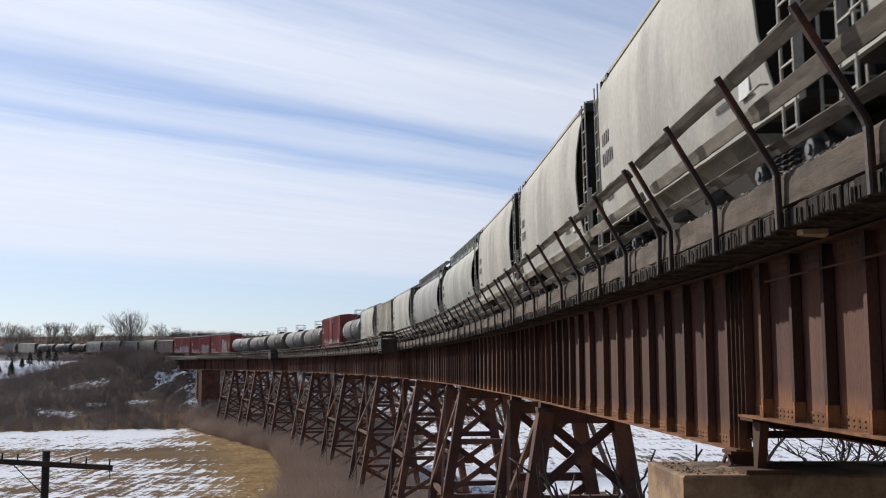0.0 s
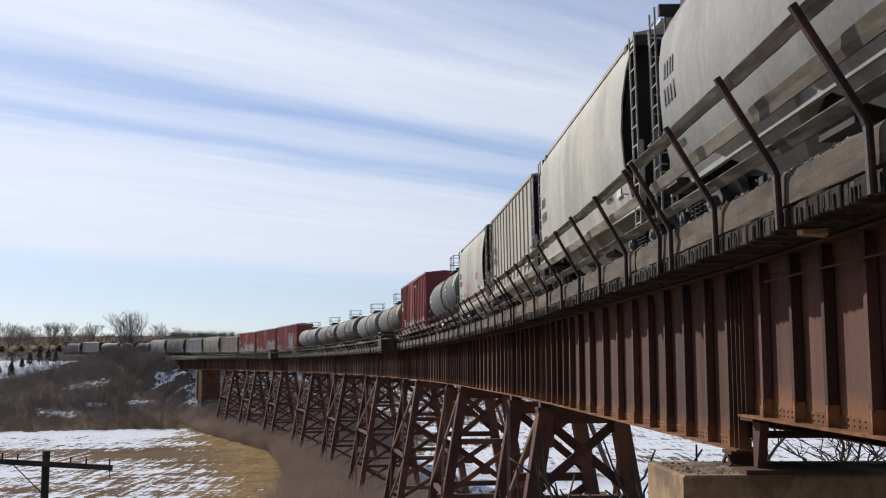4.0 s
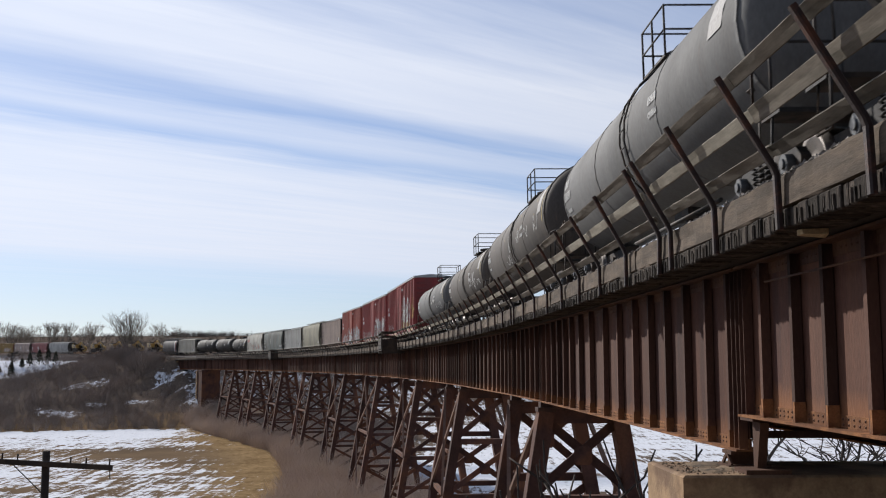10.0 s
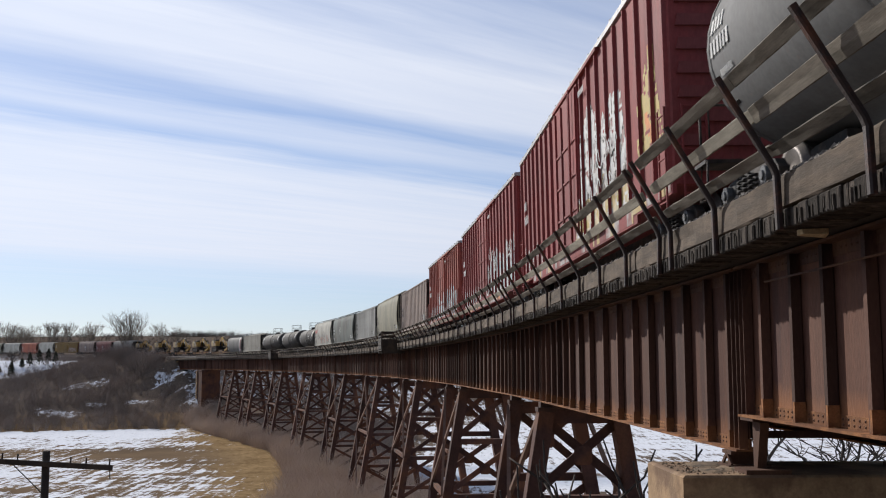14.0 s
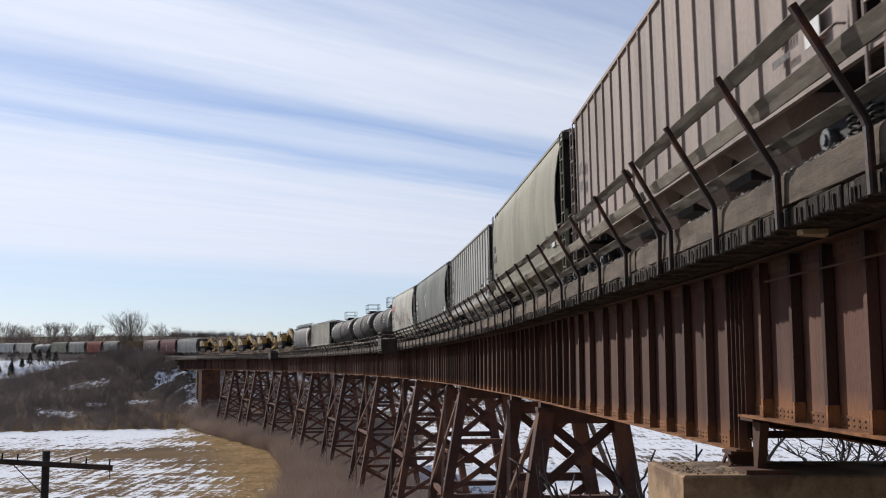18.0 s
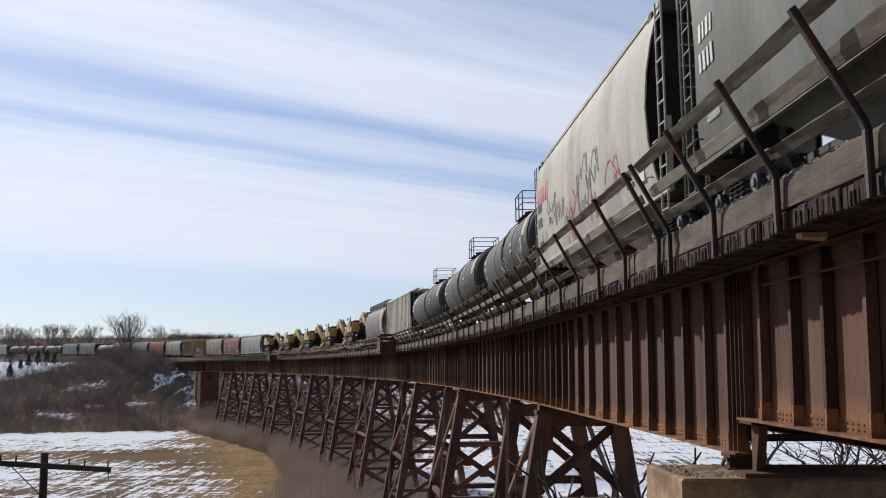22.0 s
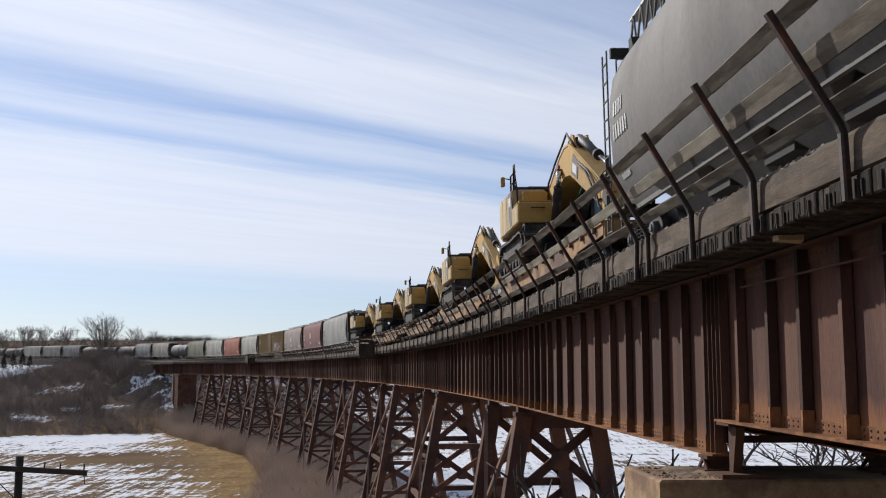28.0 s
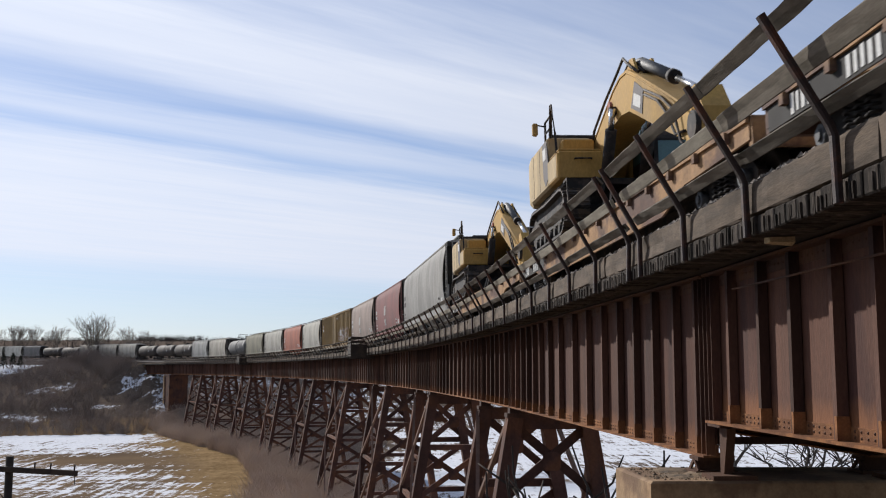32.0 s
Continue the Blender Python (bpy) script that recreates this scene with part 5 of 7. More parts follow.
def scribble(car, x0, x1, z0, z1, y, seed, mat, count, w=.035):
    """Hand-drawn loops that spell nothing."""
    r = random.Random(seed)
    for i in range(count):
        m = Mesh()
        cx, cz = r.uniform(x0, x1), r.uniform(z0, z1)
        ax, az, p, q = r.uniform(.15, .5), r.uniform(.12, .35), r.uniform(0, 6), r.choice((2, 3))
        stroke(m, [(cx + ax * math.cos(t * .42 + p) + .05 * t, min(z1 + .2, max(z0 - .2, cz + az * math.sin(t * .42 * q)))) for t in range(16)], w, y)
        part("sprayed_line", m, mat, car, "sprayed scribble")


def mural(car, x0, x1, z0, reach, W, posts, seed, mats):
    """Sprayed and rolled paint that follows the panels and posts of a side: a ragged-topped wash with blots and lines."""
    c = .07
    gx, gz = np.meshgrid(np.arange(x0, x1, c), np.arange(z0, z0 + reach * 1.1, c))
    fade = np.minimum(1, np.minimum(gx - x0, x1 - gx) / .5)
    top = z0 + reach * (.80 + .30 * lumps(gx, gx * 0, 2.6, seed) + .22 * lumps(gx, gx * 0, .5, seed + 1)) * fade
    blot, line, hole = lumps(gx, gz * 1.3, .95, seed + 2), lumps(gx, gz * .8, .8, seed + 3), lumps(gx, gz, .45, seed + 4)
    pick = np.where(blot > .26, 2, np.where(blot < -.30, 3, 0))
    pick = np.where(np.abs(line) < .045, 1, pick)
    pick = np.where((gz > top) | (hole > .60), -1, pick)
    for k, mt in enumerate(mats):
        m = Mesh()
        for i, j in zip(*np.nonzero(pick == k)):
            x, z = float(gx[i, j]), float(gz[i, j])
            proud = .078 if abs(x + c / 2) < 1.64 or min(abs(x + c / 2 - q) for q in posts) < .05 else .004
            m.add([(x, W + proud, z), (x + c, W + proud, z), (x + c, W + proud, z + c), (x, W + proud, z + c)], [(0, 1, 2, 3)])
        if m.f:
            part("sprayed_paint", m, mt, car, "sprayed graffiti paint", kind="stuff")


def sill_blocks(car, B, W, seed, mats):
    """Short painted blocks along the side sill."""
    r = random.Random(seed)
    x, each = -B + .1, [Mesh() for k in mats]
    while x < B - 1:
        w = r.choice((.14, .2, .3, .42))
        z = .90 if abs(x + w / 2) > B - 2.8 else .74
        each[r.randrange(len(mats))].box(x, x + w, W + .031, W + .036, z, 1.05)
        x += w
    for m, mt in zip(each, mats):
        if m.f:
            part("sill_paint", m, mt, car, "painted blocks on the sill", kind="stuff")


def boxcar(L, mat, label, seed, roof=SILVER, spray=None, high=1.0, rib_step=.95, door=True, sill=None):
    r = random.Random(seed)
    car = thing("boxcar", label, "boxcar", "cars of the freight train")
    B = L / 2 - .75
    z0, z1 = 1.0, 1.0 + 4.05 * high
    W = 1.47
    part("body", Mesh().chamfer(-B, B, -W, W, z0, z1, .04), mat, car)
    part("roof", Mesh().loft([[(x, W + .06, z1 - .02), (x, W + .06, z1 + .10), (x, 0, z1 + .26), (x, -W - .06, z1 + .10), (x, -W - .06, z1 - .02)] for x in (-B - .06, B + .06)]), roof, car, "grey metal roof")
    for i in range(int(2 * B / 1.2)):
        part("roof_rib", shared("roof_rib:%d" % round(z1 * 100), lambda: Mesh().loft([[(x, W + .05, z1 + .10), (x, 0, z1 + .26), (x, 0, z1 + .32), (x, W + .05, z1 + .16)] for x in (-.04, .04)])), roof, car,
             m=Matrix.Translation((-B + .6 + i * 1.2, 0, 0)))
    rib = Mesh().plate([(-.06, 0), (.06, 0), (.035, .075), (-.035, .075)], "z", z0 + .1, z1 - .08).data("side_post")
    dx = 1.75 if door else 0
    x, posts = -B + .12, []
    while x < B:
        if abs(x) > dx:
            posts.append(x)
            part("side_post", rib, mat, car, m=Matrix.Translation((x, W, 0)))
        x += rib_step
    if door:
        d = part("door", Mesh().chamfer(-1.6, 1.6, W, W + .07, z0 + .12, z1 - .12, .02), mat, car)
        for xx in (-1.55, -.55, .55, 1.48):
            part("door_bar", Mesh().box(xx, xx + .07, W + .07, W + .12, z0 + .2, z1 - .2), mat, d)
        for zz in (z0 + .9, z0 + 1.8, z0 + 2.7):
            part("door_bar", Mesh().box(-1.5, 1.5, W + .07, W + .10, zz, zz + .06), mat, d)
        part("lock_rod", Mesh().tube([(-.85, W + .14, z0 + .1), (-.85, W + .14, z1 - .1)], .025, 6), mat, d)
        part("door_track", Mesh().box(-4.2, 1.9, W, W + .13, z0 - .04, z0 + .08), mat, car)
        part("door_track", Mesh().box(-4.2, 1.9, W, W + .11, z1 - .1, z1 - .02), mat, car)
    for s in (-1, 1):
        for k in range(9):
            z = z0 + .25 + k * (z1 - z0 - .4) / 9
            part("end_rib", shared("end_rib:a", lambda: Mesh().loft([[(x, y, z) for y, z in ((-1.35, 0), (1.35, 0), (1.3, .2), (-1.3, .2))] for x in (0, .06)])), mat, car,
                 m=Matrix.Translation((s * B, 0, z)) @ Matrix.Rotation(0 if s > 0 else math.pi, 4, "Z"))
        ladder(car, s * (B + .08), 1.1, .7, 2.4, .42, mat, "y")
        ladder(car, s * (B - .35), W + .09, .6, 2.4, .42, mat, "x")
        truck_parts(car, s * (L / 2 - 2.0))
    part("side_sill", Mesh().box(-B, B, W - .04, W + .03, .86, 1.08).box(-B + 2.5, B - 2.5, W - .04, W + .03, .70, .9), mat, car)
    part("centre_sill", Mesh().box(-L / 2 + .5, L / 2 - .5, -.17, .17, .66, 1.0), BLACK, car)
    couplers(car, L)
    m = Mesh()
    yy = W + .078
    letters(m, B - 1.2, yy, z0 + 2.3, .32, 3, r)
    letters(m, B - 1.2, yy, z0 + 1.8, .32, 5, r)
    letters(m, -1.9, yy, z1 - .6, .16, 7, r)
    part("stencil", m, WHITE_BAR, car, kind="stuff")
    for k, (a, b, low, reach, mats) in enumerate(spray or ()):
        mural(car, a * B, b * B, z0 + low, reach, W, posts, seed + 7 * k, mats)
    if spray:
        scribble(car, spray[0][0] * B, spray[0][1] * B, z0 + .4, z0 + min(2.4, spray[0][3]), W + .085, seed, WHITE_BAR, 7, .045)
    if sill:
        sill_blocks(car, B, W, seed, sill)
    return car


def flatcar(L, label, seed):
    r = random.Random(seed)
    car = thing("flat_car", label, "flat car", "cars of the freight train")
    B = L / 2 - .30
    part("deck", Mesh().box(-B, B, -1.38, 1.38, .98, 1.08), DARK_WOOD, car, "dark worn plank deck")
    for s in (-1, 1):
        out = [(-B, 1.10), (B, 1.10), (B, .80), (B - 2.6, .72), (B - 3.8, .42), (-B + 3.8, .42), (-B + 2.6, .72), (-B, .80)]
        part("side_sill", Mesh().plate(out, "y", s * 1.40 - .02, s * 1.40 + .02).box(-B, B, s * 1.40 - .02, s * 1.46, 1.02, 1.12), FLAT_P, car, "rust-streaked brown side sill")
        for i in range(15):
            x = -B + .7 + (2 * B - 1.4) * i / 14
            part("stake_pocket", shared("stake_pocket:a", lambda: Mesh().box(-.06, .06, -.04, .035, .90, 1.04)), FLAT_P, car, m=Matrix.Translation((x, s * 1.47, 0)))
        truck_parts(car, s * (L / 2 - 2.1))
    part("centre_sill", Mesh().box(-L / 2 + .5, L / 2 - .5, -.3, .3, .45, .98), BLACK, car)
    for x in (B - .0, -B + .0):
        part("end_sill", Mesh().box(x - .06, x + .06, -1.4, 1.4, .72, 1.1), FLAT_P, car)
    ch = Mesh()
    for x, q in ((-1.6, -.5), (-.9, .1), (5.4, 4.6), (6.2, 4.9)):
        ch.beam((x, 1.3, 1.1), (q, 1.0, 1.7), .04, .04)
    part("tie_down_chain", ch, BLACK, car)
    couplers(car, L)
    m = Mesh()
    letters(m, B - .8, 1.428, .76, .24, 4, r)
    letters(m, B - 2.2, 1.428, .76, .24, 5, r)
    part("lettered_panel", Mesh().box(B - 3.9, B - .1, 1.42, 1.427, .73, 1.018), SHADOWED, car, "sooty dark panel behind the lettering")
    part("stencil", m, WHITE_BAR, car, kind="stuff")
    return car


def excavator(seed):
    """Front (boom) to -x, standing on z = 0, the cab on the -y side."""
    ex = thing("excavator", "large yellow tracked excavator with folded boom chained on a flat car", "excavator", "excavators on the flat cars")
    for s in (-1, 1):
        out = [(-2.5, .55), (-2.42, .82), (-2.2, 1.0), (-1.9, 1.07), (0, 1.02), (1.9, 1.07), (2.2, 1.0), (2.42, .82), (2.5, .55), (2.42, .27), (2.2, .08), (1.95, .02), (-1.95, .02), (-2.2, .08), (-2.42, .27)]
        rim = [(x * .98, .55 + (z - .55) * .93) for x, z in out]
        y0, y1 = s * 1.4 - .24, s * 1.4 + .24
        t = part("track", Mesh().plate(rim, "y", s * 1.4 - .15, s * 1.4 + .15).plate([(-1.9, .32), (1.9, .32), (1.7, .78), (-1.7, .78)], "y", y0, y1), BLACK, ex, "black steel crawler track")
        pad = shared("track_pad:a", lambda: Mesh().box(-.12, .12, -.3, .3, -.03, .02).box(-.10, -.07, -.3, .3, .02, .055).box(.0, .02, -.3, .3, .02, .05))
        pts = [Vector((u, 0, v)) for u, v in out] + [Vector((out[0][0], 0, out[0][1]))]
        for a, b in zip(pts, pts[1:]):
            n = max(1, round((b - a).length / .215))
            for i in range(n):
                c = a.lerp(b, (i + .5) / n)
                d = b - a
                part("track_pad", pad, PAD_STEEL, t, m=Matrix.Translation((c.x, s * 1.4, c.z)) @ Matrix.Rotation(-math.atan2(d.z, d.x), 4, "Y"))
        for x in (-1.6, -1.0, -.35, .3, .95, 1.6):
            part("roller", shared("roller:a", lambda: Mesh().tube([(0, -.26, 0), (0, .26, 0)], .12, 10)), BLACK, t, m=Matrix.Translation((x, s * 1.4, .2)))
        for x in (-2.0, 2.0):
            part("sprocket", shared("sprocket:a", lambda: Mesh().tube([(0, -.2, 0), (0, .2, 0)], .36, 14).tube([(0, -.27, 0), (0, .27, 0)], .17, 10)), BLACK, t, m=Matrix.Translation((x, s * 1.4, .55)))
        part("track_guard", Mesh().plate([(-2.45, 1.0), (-2.52, .95), (-2.75, .45), (-2.70, .42)], "y", s * 1.4 + .2, s * 1.4 + .23), PAD_STEEL, t)
    part("undercarriage", Mesh().box(-1.0, 1.0, -1.15, 1.15, .45, .9).tube([(0, 0, .9), (0, 0, 1.4)], .68, 18), BLACK, ex)
    part("house_frame", Mesh().box(-1.35, 2.3, -1.4, 1.4, 1.32, 1.46), BLACK, ex)
    rear = part("side_body", Mesh().chamfer(-.15, 2.4, .5, 1.62, 1.42, 2.72, .05), YELLOW_PALE, ex, "cream engine side door with sunlight in its colour")
    part("door_seam", Mesh().box(.95, .965, 1.615, 1.626, 1.5, 2.62).box(1.9, 1.91, 1.615, 1.626, 1.5, 2.62), BLACK, rear)
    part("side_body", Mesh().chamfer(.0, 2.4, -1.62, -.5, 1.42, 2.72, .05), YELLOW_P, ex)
    box = part("tool_box", Mesh().chamfer(-1.45, -.15, .5, 1.62, 1.42, 2.10, .05), YELLOW_P, ex, "yellow front tool box")
    part("box_lid", Mesh().chamfer(-1.40, -.2, .55, 1.58, 2.10, 2.16, .02), YELLOW_P, box)
    part("grab_handle", Mesh().tube([(-1.46, 1.2, 1.9), (-1.54, 1.2, 1.9), (-1.54, .8, 1.9), (-1.46, .8, 1.9)], .02, 6), BLACK, box)
    part("side_panel", Mesh().box(-1.3, -.2, 1.616, 1.628, 1.5, 2.04), YELLOW_PALE, box)
    part("engine_hood", Mesh().chamfer(.1, 2.6, -1.45, 1.5, 2.68, 2.86, .06).chamfer(.9, 2.2, -1.0, .9, 2.86, 3.02, .05), BLACK, ex, "dark engine hood")
    part("upper_body", Mesh().chamfer(-.45, .35, .48, 1.3, 2.1, 2.62, .05), YELLOW_P, ex)
    cw = [(2.35, 1.62), (2.95, 1.58), (3.35, 1.3), (3.55, .7), (3.6, .0), (3.55, -.7), (3.35, -1.3), (2.95, -1.58), (2.35, -1.62)]
    cwt = part("counterweight", Mesh().loft([[(2.35 + (x - 2.35) * k, y * q, z) for x, y in cw] for z, k, q in ((1.36, .55, .97), (1.5, .86, 1), (1.75, 1.0, 1), (2.6, 1.0, 1), (2.74, .9, .98))]), YELLOW_PALE, ex, "cream counterweight with sunlight in its colour")
    part("lifting_eye", Mesh().box(2.6, 2.75, -.8, -.7, 2.7, 2.9).box(2.6, 2.75, .7, .8, 2.7, 2.9), BLACK, cwt)
    part("brand_shape", Mesh().plate([(-.35, 1.72), (.12, 1.5), (.42, 1.75), (.55, 2.66), (-.05, 2.66)], "y", 1.60, 1.627), DARK_BAR, ex, "dark slanted decal")
    part("brand_shape", Mesh().plate([(.02, 2.2), (.42, 2.2), (.46, 2.5), (.04, 2.5)], "y", 1.62, 1.634), WHITE_BAR, ex, "pale mark on the decal")
    part("step", Mesh().box(-1.9, -1.45, .6, 1.5, 1.30, 1.36).box(-1.9, -1.86, .6, 1.5, 1.05, 1.36), BLACK, ex)
    part("exhaust", Mesh().tube([(1.3, -.4, 3.0), (1.3, -.4, 3.4), (1.42, -.4, 3.52)], .08, 8), BLACK, ex)
    rl = Mesh()
    rl.tube([(-1.3, 1.57, 1.55), (-1.0, 1.57, 2.6), (-.55, 1.57, 3.45), (-.45, 1.57, 3.45), (-.3, 1.57, 2.66)], .03, 6)
    rl.tube([(-.2, 1.5, 2.7), (-.2, 1.5, 3.3), (.7, 1.5, 3.3), (.7, 1.5, 2.8)], .03, 6).tube([(-.2, 1.5, 3.0), (.7, 1.5, 3.0)], .025, 6)
    rl.tube([(.7, 1.5, 3.2), (.7, 1.78, 3.25)], .02, 6)
    part("handrail", rl, BLACK, ex)
    part("mirror", Mesh().chamfer(.62, .78, 1.7, 1.84, 2.95, 3.28, .03), YELLOW_P, ex, "yellow side mirror")
    cab = part("cab", Mesh().plate([(-1.9, 1.42), (.0, 1.42), (.0, 3.05), (-1.3, 3.08), (-1.9, 2.3)], "y", -1.6, -.6), BLACK, ex, "dark cab frame")
    part("window", Mesh().plate([(-1.75, 1.95), (-.95, 1.95), (-.95, 2.95), (-1.3, 2.97), (-1.75, 2.35)], "y", -.6, -.585), DARK_GLASS, cab, "pale green glass")
    part("window", Mesh().plate([(-.85, 1.95), (-.12, 1.95), (-.12, 2.95), (-.85, 2.95)], "y", -.6, -.585), DARK_GLASS, cab, "pale green glass")
    part("window", Mesh().add([(-1.91, -1.5, 1.55), (-1.91, -.7, 1.55), (-1.91, -.7, 2.25), (-1.91, -1.5, 2.25)], [(0, 1, 2, 3)]), DARK_GLASS, cab, "pale green glass")
    # boom: a bent box section that falls away to the deck, the stick folded back under it
    top = [(.7, 1.95), (.3, 2.7), (-.9, 3.12), (-1.9, 3.46), (-2.6, 3.6), (-3.2, 3.56), (-4.0, 3.22), (-5.8, 2.36), (-7.5, 1.52)]
    low = [(-.1, 1.6), (-.5, 2.0), (-1.2, 2.38), (-1.9, 2.6), (-2.6, 2.66), (-3.3, 2.58), (-4.0, 2.3), (-5.8, 1.55), (-7.35, .95)]
    boom = Mesh()
    boom.loft([[(a[0], .34, a[1]), (a[0], -.34, a[1]), (b[0], -.34, b[1]), (b[0], .34, b[1])] for a, b in zip(top, low)])
    boom = part("boom", boom, YELLOW_P, ex, "yellow cranked boom")
    part("boom_nose", Mesh().tube([(-7.5, -.36, 1.24), (-7.5, .36, 1.24)], .26, 14), BLACK, boom, "dark pin boss at the boom's end")
    part("pin_boss", Mesh().tube([(-1.7, -.40, 3.1), (-1.7, .40, 3.1)], .13, 12), ORANGE_P, boom)
    part("boom_lamp", Mesh().box(-2.2, -2.02, .34, .5, 2.8, 2.98), BLACK, boom)
    part("seam_bead", Mesh().tube([(x, .345, z - .07) for x, z in top[1:]], .02, 5), YELLOW_P, boom)
    part("brand_shape", Mesh().plate([(-3.5, 2.6), (-4.35, 2.25), (-4.5, 2.75), (-3.85, 3.1)], "y", .345, .356), DARK_BAR, boom, "dark leaf-shaped decal")
    part("brand_shape", Mesh().plate([(-3.7, 2.62), (-4.25, 2.4), (-4.32, 2.64), (-3.8, 2.86)], "y", .357, .362), WHITE_BAR, boom, "pale mark on the decal")
    st = Mesh().plate([(-7.1, 1.95), (-7.45, 2.0), (-7.85, 1.5), (-7.85, .9), (-7.3, .45), (-4.9, .1), (-4.6, .3), (-4.8, .55), (-6.5, .8), (-6.9, 1.15)], "y", -.26, .26)
    st = part("stick", st, YELLOW_P, ex, "yellow folded stick")
    part("linkage", Mesh().plate([(-5.2, .04), (-4.3, .04), (-4.1, .6), (-4.9, .6)], "y", -.2, .2), BLACK, st)
    for y in (-.46, .46):
        cyl = part("boom_cylinder", Mesh().tube([(-1.5, y, 1.45), (-2.1, y, 2.45)], .14, 12), BLACK, ex, "black hydraulic cylinder")
        part("rod", Mesh().tube([(-2.1, y, 2.45), (-2.3, y, 2.9)], .075, 10), CHROME, cyl)
    cyl = part("stick_cylinder", Mesh().tube([(-3.1, 0, 3.74), (-3.3, 0, 3.69), (-5.5, 0, 2.72)], .125, 12), GREY_STEEL, ex, "grey hydraulic cylinder")
    part("rod", Mesh().tube([(-5.5, 0, 2.72), (-7.3, 0, 1.92)], .062, 10), CHROME, cyl)
    part("gland", Mesh().tube([(-5.4, 0, 2.77), (-5.6, 0, 2.68)], .15, 12), BLACK, cyl)
    part("cylinder_lug", Mesh().plate([(-2.7, 3.54), (-3.7, 3.28), (-3.35, 3.78), (-3.1, 3.82)], "y", -.24, -.18).plate([(-2.7, 3.54), (-3.7, 3.28), (-3.35, 3.78), (-3.1, 3.82)], "y", .18, .24), YELLOW_P, boom)
    for k, y in enumerate((-.28, -.12, .12, .28)):
        part("hydraulic_hose", Mesh().tube([(.7, y, 2.1), (.4, y, 2.85 + .05 * k), (-.9, y, 3.46), (-2.1, y, 3.66 + .04 * k), (-2.7, y, 3.82 + .05 * k), (-3.2, y, 3.66), (-3.9, y, 3.3)], .035, 6), BLACK, boom)
    part("hydraulic_hose", Mesh().tube([(-4.6, .36, 2.6), (-5.6, .39, 2.2), (-6.3, .42, 1.75), (-6.7, .40, 1.25), (-7.2, .38, 1.2)], .03, 6), BLACK, boom)
    part("hydraulic_hose", Mesh().tube([(-4.6, .36, 2.7), (-5.8, .39, 2.22), (-6.7, .44, 1.75), (-7.0, .40, 1.05), (-7.4, .38, .85)], .03, 6), BLACK, boom)
    return ex


def maroon_stripe(car, B, pr, style):
    """White and maroon chevron bands near the front of a grey round hopper."""
    for x0, x1, mt in ((-B + 2.6, -B + 2.15, WHITE_BAR), (-B + 2.15, -B + 1.15, MAROON_P)):
        m = Mesh()
        for (ya, za), (yb, zb) in zip(pr, pr[1:]):
            ba, bb = .55 * math.sin(math.pi * (za - 1) / 3.4), .55 * math.sin(math.pi * (zb - 1) / 3.4)
            m.add([(x0 - ba, ya + .006, za), (x1 - ba, ya + .006, za), (x1 - bb, yb + .006, zb), (x0 - bb, yb + .006, zb)], [(0, 1, 2, 3)], True)
        part("paint_band", m, mt, car, "white and maroon painted band")


def white_patch(car, B, pr, style):
    m = Mesh()
    r = random.Random(5)
    letters(m, 1.4, lambda z: side_y(style, z), 2.4, .8, 2, r)
    letters(m, 1.2, lambda z: side_y(style, z), 1.6, .5, 3, r)
    part("logo_shape", m, WHITE_BAR, car)


def teal_diamond(car, B, pr, style):
    y = lambda z: side_y(style, z)
    m = Mesh()
    c, z = 2.2, 3.0
    for k in (.72, .34):
        pts = [(c, z + k * 1.1), (c - k * .7, z), (c, z - k * 1.1), (c + k * .7, z)]
        q = [(c + (px - c) * .82, z + (pz - z) * .82) for px, pz in pts]
        m.add([(px, y(pz), pz) for px, pz in pts + q], [(j, (j + 1) % 4, 4 + (j + 1) % 4, 4 + j) for j in range(4)])
    part("logo_shape", m, WHITE_BAR, car, "pale diamond emblem")


def red_scrawl(car, B, pr, style):
    y = lambda z: side_y(style, z)
    scribble(car, B - 5, B - 2.2, 1.5, 2.3, y, 4, RED_BAR, 6, .03)
    scribble(car, -B + 1.4, -B + 2.4, 1.9, 2.5, y, 6, RED_BAR, 2, .04)
    part("sill_stripe", Mesh().box(-B + .8, B - 5, side_y(style, 1.25), side_y(style, 1.25) + .006, 1.2, 1.3), RUST_LOW, car, "rusty streak along the sill")


def red_words(car, B, pr, style):
    y = lambda z: side_y(style, z)
    m = Mesh()
    letters(m, B - .8, y, 3.0, .55, 6, random.Random(3))
    part("logo_shape", m, RED_BAR, car, "red block lettering shape")
    scribble(car, B - 11, B - 2, 1.6, 2.9, y, 8, DARK_BAR, 14, .05)
    scribble(car, -B + 2, B - 6, 1.4, 2.2, y, 9, RED_BAR, 6, .04)


W_, C_, G_, M_ = WHITE_P, CREAM_P, GREY_P, MID_P
SMOOTH_W = "dirty white smooth-sided covered hopper car"
